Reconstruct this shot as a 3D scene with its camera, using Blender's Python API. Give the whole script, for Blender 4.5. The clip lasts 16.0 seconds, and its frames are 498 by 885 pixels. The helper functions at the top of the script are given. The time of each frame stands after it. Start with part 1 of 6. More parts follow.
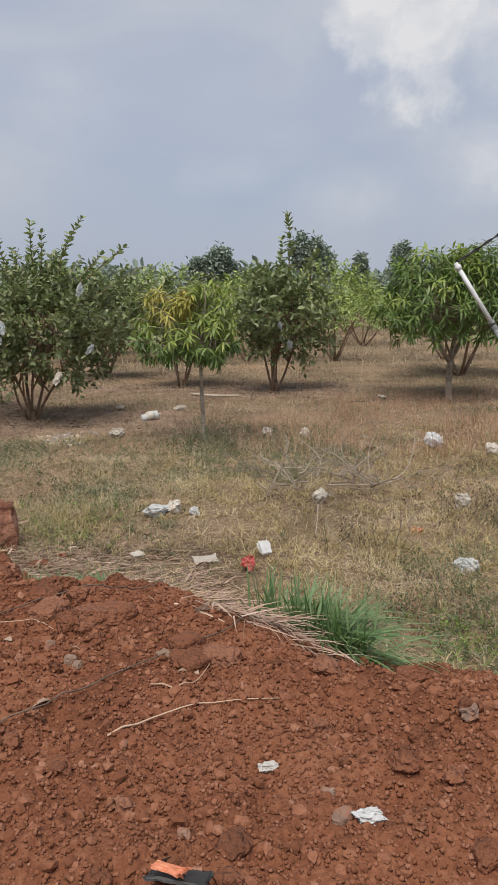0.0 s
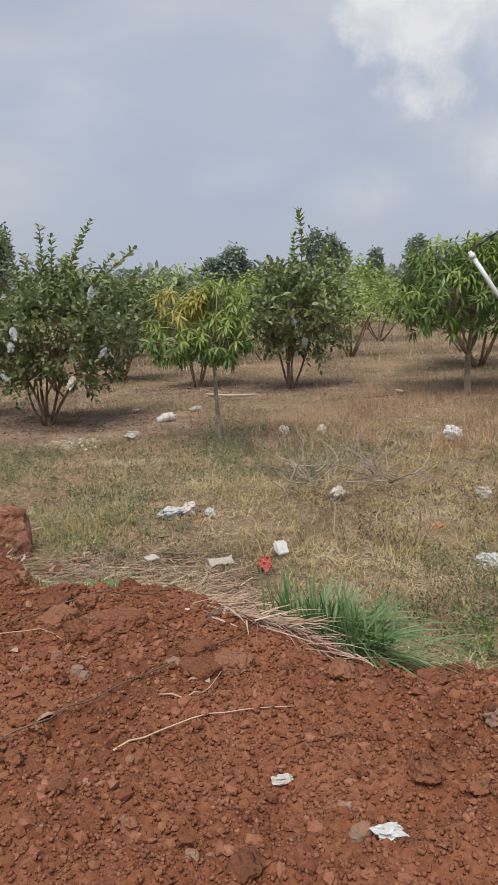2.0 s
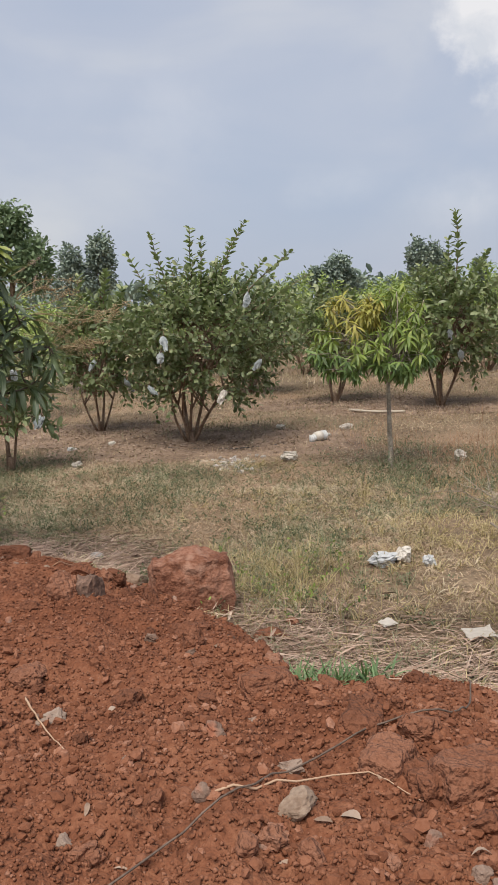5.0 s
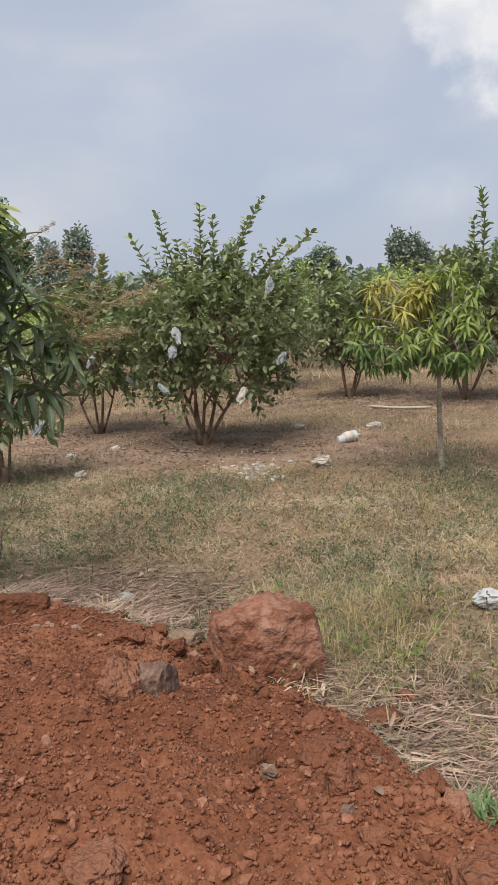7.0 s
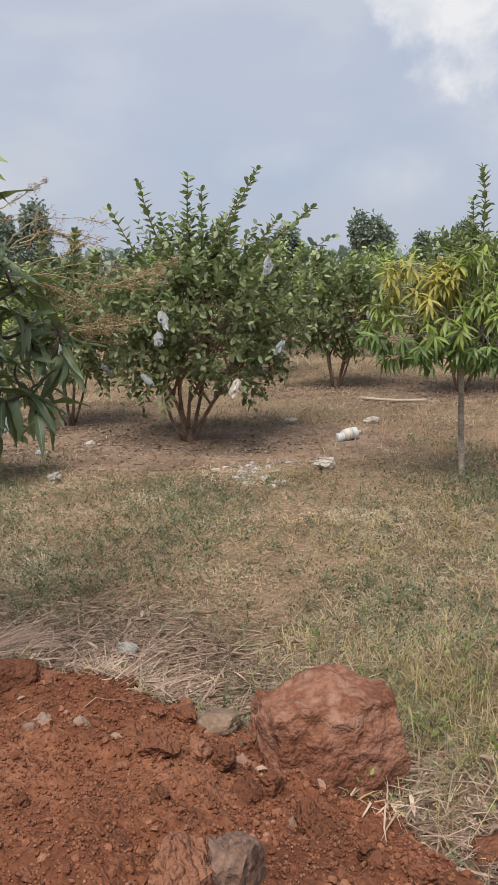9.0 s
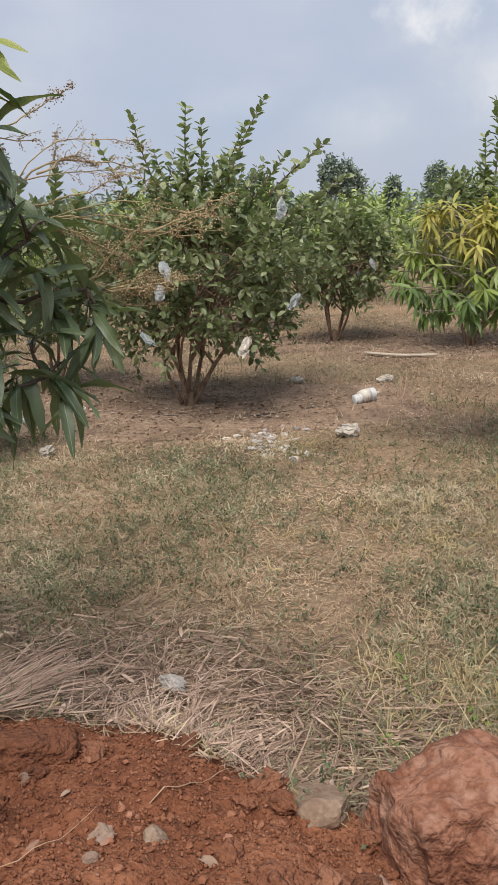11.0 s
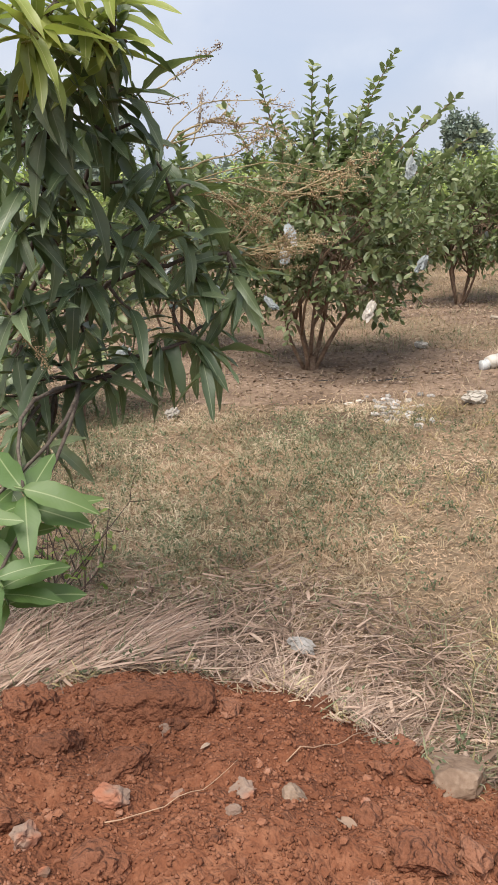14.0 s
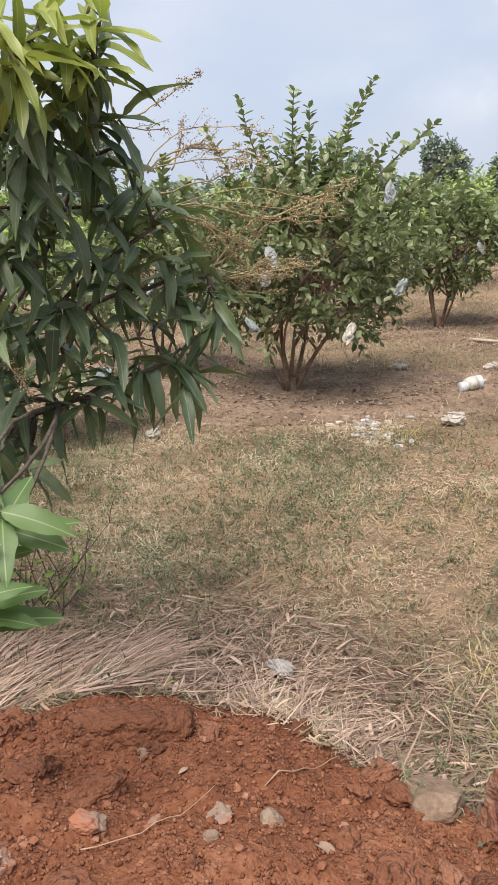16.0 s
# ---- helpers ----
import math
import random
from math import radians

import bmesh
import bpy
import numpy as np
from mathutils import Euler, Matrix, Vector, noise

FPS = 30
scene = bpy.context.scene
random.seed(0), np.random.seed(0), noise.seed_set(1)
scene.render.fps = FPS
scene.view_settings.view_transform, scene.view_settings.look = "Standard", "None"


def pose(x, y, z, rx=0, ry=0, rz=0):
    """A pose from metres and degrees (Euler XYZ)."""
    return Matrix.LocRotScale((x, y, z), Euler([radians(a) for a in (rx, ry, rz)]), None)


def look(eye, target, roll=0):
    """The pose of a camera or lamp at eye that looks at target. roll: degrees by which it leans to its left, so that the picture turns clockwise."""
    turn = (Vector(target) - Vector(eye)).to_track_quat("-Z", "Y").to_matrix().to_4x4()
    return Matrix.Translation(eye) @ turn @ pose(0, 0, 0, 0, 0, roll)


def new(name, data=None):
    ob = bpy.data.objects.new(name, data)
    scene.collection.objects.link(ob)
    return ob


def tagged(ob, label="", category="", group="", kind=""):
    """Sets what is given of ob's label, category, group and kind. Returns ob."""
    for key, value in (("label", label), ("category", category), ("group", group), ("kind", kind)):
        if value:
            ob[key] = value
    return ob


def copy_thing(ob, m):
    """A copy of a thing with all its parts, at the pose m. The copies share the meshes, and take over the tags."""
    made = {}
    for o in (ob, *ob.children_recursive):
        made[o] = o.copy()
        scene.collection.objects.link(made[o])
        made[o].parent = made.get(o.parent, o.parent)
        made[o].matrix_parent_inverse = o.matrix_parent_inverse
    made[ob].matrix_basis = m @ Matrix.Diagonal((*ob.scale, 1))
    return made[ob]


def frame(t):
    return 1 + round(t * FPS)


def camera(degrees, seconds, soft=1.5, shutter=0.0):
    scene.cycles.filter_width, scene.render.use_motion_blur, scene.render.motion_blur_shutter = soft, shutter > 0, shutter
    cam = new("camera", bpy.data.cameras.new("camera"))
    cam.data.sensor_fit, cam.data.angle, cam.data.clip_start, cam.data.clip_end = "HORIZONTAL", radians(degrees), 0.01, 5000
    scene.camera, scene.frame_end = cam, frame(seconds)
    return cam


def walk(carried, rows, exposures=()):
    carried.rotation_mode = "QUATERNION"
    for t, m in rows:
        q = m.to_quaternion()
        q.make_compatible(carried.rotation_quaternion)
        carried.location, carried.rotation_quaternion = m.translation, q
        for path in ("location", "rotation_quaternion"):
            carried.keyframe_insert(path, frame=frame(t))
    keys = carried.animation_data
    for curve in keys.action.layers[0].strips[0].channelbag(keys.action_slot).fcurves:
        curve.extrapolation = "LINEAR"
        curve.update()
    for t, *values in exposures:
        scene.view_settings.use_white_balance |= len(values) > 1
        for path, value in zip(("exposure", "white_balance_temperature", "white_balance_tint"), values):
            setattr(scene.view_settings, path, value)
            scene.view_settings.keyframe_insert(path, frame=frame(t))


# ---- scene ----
cam = camera(33.5, 16.0, soft=1.05)

PATH = [
    (0, (-1.365, 0.519, 1.469), (-1.151, 2.477, 1.121), 0.3),
    (0.5, (-1.394, 0.498, 1.473), (-1.119, 2.453, 1.15), -0.2),
    (1, (-1.397, 0.499, 1.463), (-1.109, 2.449, 1.126), -0.9),
    (1.5, (-1.346, 0.553, 1.459), (-1.09, 2.509, 1.129), -1.2),
    (2, (-1.315, 0.608, 1.446), (-1.15, 2.57, 1.098), -1.7),
    (2.5, (-1.362, 0.661, 1.434), (-1.288, 2.625, 1.062), -1.2),
    (3, (-1.537, 0.793, 1.452), (-1.465, 2.762, 1.104), -0.6),
    (3.5, (-1.678, 0.912, 1.472), (-1.614, 2.884, 1.145), -0.2),
    (4, (-1.769, 1.101, 1.452), (-1.751, 3.076, 1.138), -0.1),
    (4.5, (-1.866, 1.282, 1.448), (-1.9, 3.256, 1.126), -0.5),
    (5, (-2.019, 1.465, 1.456), (-2.068, 3.438, 1.134), -1.3),
    (5.2, (-2.067, 1.519, 1.458), (-2.129, 3.49, 1.127), -1.3),
    (7.3, (-2.484, 2.575, 1.392), (-2.48, 4.546, 1.053), -2.0),
    (7.5, (-2.501, 2.668, 1.406), (-2.512, 4.638, 1.059), -2.3),
    (8, (-2.566, 2.823, 1.41), (-2.566, 4.787, 1.033), -1.6),
    (8.2, (-2.6, 2.869, 1.415), (-2.568, 4.832, 1.03), -1.3),
    (10.3, (-2.965, 3.769, 1.423), (-2.798, 5.725, 1.039), -0.8),
    (10.5, (-2.994, 3.814, 1.43), (-2.805, 5.762, 1.017), -0.8),
    (11, (-3.026, 3.872, 1.414), (-2.853, 5.799, 0.909), -1.2),
    (11.5, (-3.057, 3.879, 1.413), (-2.929, 5.793, 0.846), -1.9),
    (12, (-3.058, 3.866, 1.424), (-2.959, 5.782, 0.86), -2.3),
    (12.5, (-3.063, 3.868, 1.421), (-3.02, 5.787, 0.86), -2.5),
    (13, (-3.076, 3.873, 1.417), (-3.097, 5.791, 0.851), -2.6),
    (13.5, (-3.089, 3.878, 1.417), (-3.166, 5.793, 0.846), -2.6),
    (14, (-3.093, 3.882, 1.415), (-3.193, 5.794, 0.835), -2.3),
    (14.5, (-3.096, 3.883, 1.416), (-3.215, 5.793, 0.837), -2.4),
    (15, (-3.095, 3.876, 1.417), (-3.202, 5.792, 0.855), -2.4),
    (15.5, (-3.09, 3.877, 1.423), (-3.167, 5.8, 0.879), -1.9),
    (16, (-3.087, 3.877, 1.422), (-3.141, 5.804, 0.887), -1.8),
]
# the phone's own exposure creeps up as the walk goes on
walk(cam, [(t, look(e, a, r)) for t, e, a, r in PATH], [(0, 0.05), (2, 0.10), (5, 0.21), (8, 0.24), (10.5, 0.27), (12, 0.38), (14, 0.62), (16, 0.63)])

# ---- world, sun ----
SUN_EL, SUN_AZ = 61.0, 200.0          # height and compass turn of the sun: high, behind the walker
world = bpy.data.worlds.new("hazy_sky")
scene.world = world
world.use_nodes = True


def direction(az, el):
    a, e = radians(az), radians(el)
    return (math.sin(a) * math.cos(e), math.cos(a) * math.cos(e), math.sin(e))


class Nodes:
    """Short hand for wiring a node tree."""

    def __init__(self, tree):
        self.tree = tree

    def add(self, kind, operation=None):
        n = self.tree.nodes.new(kind)
        if operation:
            n.operation = operation
        return n

    def link(self, a, b):
        self.tree.links.new(a, b)

    def math(self, op, a, b=None, clamp=False):
        n = self.add("ShaderNodeMath", op)
        n.use_clamp = clamp
        for i, v in enumerate((a, b)):
            if v is None:
                continue
            if isinstance(v, (int, float)):
                n.inputs[i].default_value = v
            else:
                self.link(v, n.inputs[i])
        return n.outputs[0]

    def noise(self, vec, scale, detail=4.0, rough=0.55, distortion=0.0):
        n = self.add("ShaderNodeTexNoise")
        n.inputs["Scale"].default_value, n.inputs["Detail"].default_value = scale, detail
        n.inputs["Roughness"].default_value, n.inputs["Distortion"].default_value = rough, distortion
        if vec is not None:
            self.link(vec, n.inputs["Vector"])
        return n.outputs[0]

    def ramp(self, fac, stops, interpolation="LINEAR"):
        n = self.add("ShaderNodeValToRGB")
        r = n.color_ramp
        r.interpolation = interpolation
        while len(r.elements) < len(stops):
            r.elements.new(0.5)
        for e, (p, c) in zip(r.elements, stops):
            e.position = p
            e.color = (*c, 1.0) if len(c) == 3 else c
        self.link(fac, n.inputs[0])
        return n.outputs[0]

    def mix(self, fac, a, b, blend="MIX"):
        n = self.add("ShaderNodeMix")
        n.data_type, n.blend_type = "RGBA", blend
        for i, v in ((0, fac), (6, a), (7, b)):
            if isinstance(v, (int, float)):
                n.inputs[i].default_value = v
            elif isinstance(v, tuple):
                n.inputs[i].default_value = (*v, 1.0)
            else:
                self.link(v, n.inputs[i])
        return n.outputs[2]

    def remap(self, v, a, b, lo=0.0, hi=1.0):
        n = self.add("ShaderNodeMapRange")
        n.interpolation_type = "SMOOTHSTEP"
        self.link(v, n.inputs[0])
        for i, x in enumerate((a, b, lo, hi)):
            n.inputs[i + 1].default_value = x
        return n.outputs[0]


w = Nodes(world.node_tree)
world.node_tree.nodes.clear()
sky = w.add("ShaderNodeTexSky")
sky.sky_type, sky.sun_disc = "NISHITA", False
sky.sun_elevation, sky.sun_rotation = radians(SUN_EL), radians(SUN_AZ)
sky.air_density, sky.dust_density = 1.2, 3.0
view = w.add("ShaderNodeTexCoord").outputs["Generated"]
flat = w.add("ShaderNodeMapping")
flat.inputs["Scale"].default_value = (1.0, 1.0, 2.2)
w.link(view, flat.inputs[0])
soft = w.noise(flat.outputs[0], 2.6, 5.0, 0.5, 0.4)
fine = w.noise(view, 10.0, 8.0, 0.58, 0.0)
veil = w.ramp(soft, [(0.30, (0.385, 0.445, 0.57)), (0.52, (0.45, 0.49, 0.59)), (0.72, (0.57, 0.585, 0.63))])


def cloud(az, el, wide, tall, edge=-0.2):
    """How much a heap cloud with a ragged edge, centred on a direction, covers the sky."""
    d = w.add("ShaderNodeVectorMath", operation="SUBTRACT")
    w.link(view, d.inputs[0])
    d.inputs[1].default_value = direction(az, el)
    s = w.add("ShaderNodeVectorMath", operation="MULTIPLY")
    w.link(d.outputs[0], s.inputs[0])
    s.inputs[1].default_value = (1 / radians(wide), 1 / radians(wide), 1 / radians(tall))
    n = w.add("ShaderNodeVectorMath", operation="LENGTH")
    w.link(s.outputs[0], n.inputs[0])
    far = w.math("ADD", n.outputs["Value"], w.math("MULTIPLY", w.math("SUBTRACT", fine, 0.5), 2.1))
    return w.remap(far, 1.25, edge)


heap_cloud = w.math("MAXIMUM", w.math("MULTIPLY", cloud(16.4, 17.2, 4.4, 5.6, 0.72), 0.85), w.math("MULTIPLY", cloud(22.0, 17.0, 10.0, 4.5), 0.75))
for az, el, wide, tall, share in ((13.0, 6.5, 5.0, 2.0, 0.25), (5.0, 8.0, 4.0, 1.6, 0.16), (-6.0, 12.5, 4.5, 4.5, 0.15), (-12.0, 14.0, 7.0, 3.0, 0.08), (24.0, 8.0, 8.0, 3.0, 0.6)):
    heap_cloud = w.math("MAXIMUM", heap_cloud, w.math("MULTIPLY", cloud(az, el, wide, tall), share))
clouded = w.mix(heap_cloud, veil, w.ramp(w.noise(view, 22.0, 5.0, 0.55, 0.3), [(0.36, (0.66, 0.67, 0.70)), (0.60, (0.86, 0.835, 0.82))]))
scaled = w.mix(1.0, sky.outputs[0], (0.10, 0.10, 0.10), "MULTIPLY")
back = w.add("ShaderNodeBackground")
w.link(w.mix(0.86, scaled, clouded), back.inputs[0])
w.link(back.outputs[0], w.add("ShaderNodeOutputWorld").inputs[0])

sun = new("sun", bpy.data.lights.new("sun", "SUN"))
sun.data.energy, sun.data.angle, sun.data.color = 3.8, radians(42), (1.0, 0.94, 0.85)
sun.matrix_world = look(Vector(direction(SUN_AZ, SUN_EL)) * 30, (0, 0, 0))


# ---- materials ----
def surface(name, stops, scale=3.0, fine_scale=40.0, rough=0.85, bump=0.3, distance=0.01, spread=0.5, pieces=None, metal=0.0, passing=None, share=0.25,
            stains=None, stain_scale=1.0, detail=5.0, crumb=0.0, chance_share=0.55, rib=None):
    """A grained material. stops: the ramp of colours; pieces: 'island' or 'object' varies each piece; passing: colour of light let through."""
    m = bpy.data.materials.new(name)
    m.use_nodes = True
    n = Nodes(m.node_tree)
    m.node_tree.nodes.clear()
    pos = n.add("ShaderNodeNewGeometry")
    large = n.noise(pos.outputs["Position"], scale, detail, 0.6)
    small = n.noise(pos.outputs["Position"], fine_scale, 3.0, 0.6)
    v = n.math("ADD", n.math("MULTIPLY", large, 0.6), n.math("MULTIPLY", small, 0.4))
    v = n.math("ADD", n.math("MULTIPLY", n.math("SUBTRACT", v, 0.5), 1.0 + 1.6 * spread), 0.5)
    if pieces == "island":
        v = n.math("ADD", n.math("MULTIPLY", v, 1 - chance_share), n.math("MULTIPLY", pos.outputs["Random Per Island"], chance_share))
    elif pieces == "object":
        v = n.math("ADD", n.math("MULTIPLY", v, 0.5), n.math("MULTIPLY", n.add("ShaderNodeObjectInfo").outputs["Random"], 0.5))
    colour = n.ramp(v, stops)
    if stains:
        colour = n.mix(n.remap(n.noise(pos.outputs["Position"], stain_scale, 3.0, 0.6), 0.48, 0.66, 0.0, 0.85), colour, stains)
    if rib:
        across = n.add("ShaderNodeSeparateXYZ")
        n.link(n.add("ShaderNodeTexCoord").outputs["Generated"], across.inputs[0])
        off = n.math("ABSOLUTE", n.math("SUBTRACT", across.outputs[0], 0.5))
        colour = n.mix(n.remap(off, 0.035, 0.012, 0.0, 0.75), colour, rib)
        veins = n.math("SINE", n.math("ADD", n.math("MULTIPLY", across.outputs[1], 95.0), n.math("MULTIPLY", off, -38.0)))
        small = n.math("ADD", small, n.math("MULTIPLY", veins, 0.05))
    b = n.add("ShaderNodeBsdfPrincipled")
    n.link(colour, b.inputs["Base Color"])
    b.inputs["Roughness"].default_value, b.inputs["Metallic"].default_value = rough, metal
    if rough > 0.7:
        b.inputs["Specular IOR Level"].default_value = 0.25
    if bump:
        k = n.add("ShaderNodeBump")
        k.inputs["Strength"].default_value, k.inputs["Distance"].default_value = bump, distance
        height = n.math("ADD", large, small)
        if crumb:
            cell = n.add("ShaderNodeTexVoronoi")
            cell.inputs["Scale"].default_value = crumb
            n.link(pos.outputs["Position"], cell.inputs["Vector"])
            fine_cell = n.add("ShaderNodeTexVoronoi")
            fine_cell.inputs["Scale"].default_value = crumb * 2.0
            n.link(pos.outputs["Position"], fine_cell.inputs["Vector"])
            height = n.math("SUBTRACT", height, n.math("ADD", cell.outputs["Distance"], n.math("MULTIPLY", fine_cell.outputs["Distance"], 0.5)))
        n.link(height, k.inputs["Height"])
        n.link(k.outputs[0], b.inputs["Normal"])
    out = b.outputs[0]
    if passing:
        tr = n.add("ShaderNodeBsdfTranslucent")
        n.link(n.mix(0.5, colour, passing), tr.inputs[0])
        mixer = n.add("ShaderNodeMixShader")
        mixer.inputs[0].default_value = share
        n.link(out, mixer.inputs[1])
        n.link(tr.outputs[0], mixer.inputs[2])
        out = mixer.outputs[0]
    n.link(out, n.add("ShaderNodeOutputMaterial").inputs[0])
    return m


SOIL = surface("red_soil", [(0.2, (0.102, 0.037, 0.019)), (0.5, (0.168, 0.062, 0.031)), (0.8, (0.240, 0.103, 0.056))], 1.6, 42, 0.95, 0.6, 0.010, 1.0, crumb=75.0)
CLOD = surface("red_clod", [(0.2, (0.110, 0.043, 0.023)), (0.5, (0.176, 0.070, 0.038)), (0.75, (0.236, 0.107, 0.064)), (0.92, (0.29, 0.155, 0.104))], 6, 70, 0.95, 0.8, 0.012, 0.8, "object", crumb=60.0)
PEBBLE = surface("soil_pebble", [(0.12, (0.106, 0.039, 0.020)), (0.42, (0.176, 0.067, 0.034)), (0.70, (0.248, 0.108, 0.062)), (0.92, (0.36, 0.205, 0.145))], 8, 120, 0.95, 0.6, 0.005, 0.5, "island", chance_share=0.45)
STONE = surface("grey_stone", [(0.2, (0.140, 0.085, 0.060)), (0.5, (0.208, 0.138, 0.104)), (0.8, (0.285, 0.215, 0.170))], 7, 60, 0.9, 0.6, 0.006, 0.6, "object",
                stains=(0.32, 0.12, 0.065), stain_scale=9.0)
BOULDER = surface("boulder_laterite", [(0.25, (0.115, 0.043, 0.025)), (0.5, (0.185, 0.078, 0.046)), (0.75, (0.265, 0.128, 0.084))], 6, 60, 0.95, 0.6, 0.008, 1.0,
                  stains=(0.33, 0.19, 0.135), stain_scale=9.0, crumb=70.0)
DARKROCK = surface("dark_rock", [(0.25, (0.07, 0.046, 0.036)), (0.55, (0.15, 0.092, 0.068)), (0.8, (0.26, 0.16, 0.115))], 8, 60, 0.9, 0.8, 0.01, 0.8)
# dry earth, its colour darkened as the shadow in gaps between grass tufts
FIELD_SHADED = surface("dry_field_earth_shaded", [(0.2, (0.095, 0.064, 0.041)), (0.45, (0.175, 0.125, 0.080)), (0.75, (0.255, 0.186, 0.120))], 0.9, 22, 0.95, 1.0, 0.03, 1.0,
                stains=(0.27, 0.18, 0.115), stain_scale=0.45)
STRAW = surface("dry_grass", [(0.1, (0.155, 0.118, 0.078)), (0.38, (0.32, 0.252, 0.168)), (0.64, (0.455, 0.37, 0.255)), (0.88, (0.62, 0.535, 0.40))], 1.4, 17, 0.8, 0, spread=1.5, pieces="island", chance_share=0.45,
                passing=(0.55, 0.42, 0.16), share=0.25, stains=(0.40, 0.285, 0.19), stain_scale=0.9)
MAT_STRAW = surface("straw_mat", [(0.15, (0.092, 0.060, 0.044)), (0.4, (0.23, 0.156, 0.114)), (0.65, (0.365, 0.256, 0.192)), (0.88, (0.53, 0.40, 0.315))], 1.4, 17, 0.75, 0, spread=1.5, pieces="island", chance_share=0.6)
REDGRASS = surface("russet_grass", [(0.1, (0.27, 0.15, 0.09)), (0.5, (0.43, 0.265, 0.17)), (0.9, (0.58, 0.41, 0.28))], 0.9, 9, 0.85, 0, spread=0.6, pieces="island", passing=(0.5, 0.3, 0.15))
WEED = surface("weed_leaf", [(0.1, (0.060, 0.075, 0.038)), (0.5, (0.120, 0.140, 0.072)), (0.9, (0.235, 0.25, 0.14))], 1.4, 17, 0.7, 0, spread=1.5, pieces="island", chance_share=0.3, passing=(0.14, 0.2, 0.05))
FRESH = surface("fresh_weed", [(0.1, (0.10, 0.16, 0.035)), (0.5, (0.17, 0.25, 0.05)), (0.9, (0.30, 0.36, 0.08))], 1.5, 12, 0.6, 0, spread=0.6, pieces="island", passing=(0.25, 0.4, 0.06))
BLADE = surface("green_blade", [(0.1, (0.065, 0.115, 0.045)), (0.5, (0.135, 0.215, 0.085)), (0.75, (0.22, 0.31, 0.15)), (0.92, (0.40, 0.40, 0.22))], 3, 20, 0.5, 0, spread=0.4, pieces="island",
                passing=(0.2, 0.42, 0.08))
GUAVA = surface("guava_leaf", [(0.1, (0.052, 0.074, 0.032)), (0.36, (0.138, 0.172, 0.076)), (0.66, (0.235, 0.268, 0.132)), (0.86, (0.35, 0.36, 0.21)), (0.97, (0.41, 0.34, 0.19))], 1.2, 16, 0.45, 0, spread=0.5, pieces="island",
                passing=(0.22, 0.34, 0.07), share=0.28)
GUAVA_TOP = surface("guava_shoot_leaf", [(0.1, (0.13, 0.17, 0.072)), (0.5, (0.24, 0.285, 0.13)), (0.9, (0.38, 0.40, 0.215))], 1.2, 16, 0.5, 0, spread=0.5, pieces="island", passing=(0.2, 0.3, 0.06))
MANGO = surface("mango_leaf", [(0.1, (0.045, 0.070, 0.034)), (0.45, (0.090, 0.126, 0.062)), (0.75, (0.150, 0.190, 0.100)), (0.95, (0.24, 0.275, 0.16))], 2.5, 30, 0.42, 0.4, 0.004, 0.5, "object", passing=(0.24, 0.38, 0.05), share=0.2, rib=(0.26, 0.29, 0.17))
MANGO_REST = surface("mango_leaf_inner", [(0.1, (0.045, 0.070, 0.034)), (0.45, (0.090, 0.126, 0.062)), (0.75, (0.150, 0.190, 0.100)), (0.95, (0.24, 0.275, 0.16))], 2.5, 30, 0.42, 0.4, 0.004, 0.5, "island", passing=(0.24, 0.38, 0.05), share=0.2)
MANGO_SIDE = surface("mango_leaf_sunlit", [(0.1, (0.06, 0.1, 0.03)), (0.5, (0.12, 0.19, 0.05)), (0.9, (0.23, 0.3, 0.085))], 1.5, 16, 0.45, 0, spread=0.6, pieces="island", passing=(0.22, 0.36, 0.04))
MANGO_NEW = surface("young_mango_leaf", [(0.1, (0.15, 0.185, 0.040)), (0.5, (0.25, 0.295, 0.068)), (0.9, (0.37, 0.39, 0.12))], 2.5, 30, 0.42, 0.15, 0.003, 0.4, "object", passing=(0.42, 0.55, 0.08), share=0.35, rib=(0.45, 0.46, 0.2))
SPRIG = surface("green_mango_leaf", [(0.1, (0.062, 0.115, 0.032)), (0.5, (0.098, 0.165, 0.048)), (0.9, (0.15, 0.215, 0.072))], 2.5, 30, 0.5, 0.3, 0.003, 0.4, "object", passing=(0.25, 0.5, 0.1), share=0.3, rib=(0.30, 0.36, 0.17))
BED = surface("dark_bed_earth", [(0.2, (0.11, 0.073, 0.050)), (0.5, (0.20, 0.137, 0.096)), (0.8, (0.31, 0.222, 0.16))], 2.5, 30, 0.95, 0.8, 0.02, 0.8)
LITTER = surface("leaf_litter", [(0.1, (0.133, 0.086, 0.061)), (0.5, (0.265, 0.184, 0.138)), (0.85, (0.428, 0.337, 0.265)), (0.97, (0.612, 0.530, 0.460))], 3, 20, 0.85, 0, spread=0.5, pieces="island")
GREYGRASS = surface("grey_green_grass", [(0.1, (0.10, 0.10, 0.058)), (0.5, (0.215, 0.215, 0.128)), (0.9, (0.41, 0.40, 0.26))], 1.4, 17, 0.75, 0, spread=1.5, pieces="island", chance_share=0.4, passing=(0.25, 0.28, 0.1))
MANGO_FRESH = surface("fresh_mango_leaf", [(0.1, (0.11, 0.17, 0.036)), (0.5, (0.20, 0.27, 0.058)), (0.9, (0.34, 0.38, 0.095))], 2.0, 16, 0.45, 0, spread=0.5, pieces="island", passing=(0.36, 0.45, 0.06), share=0.3)
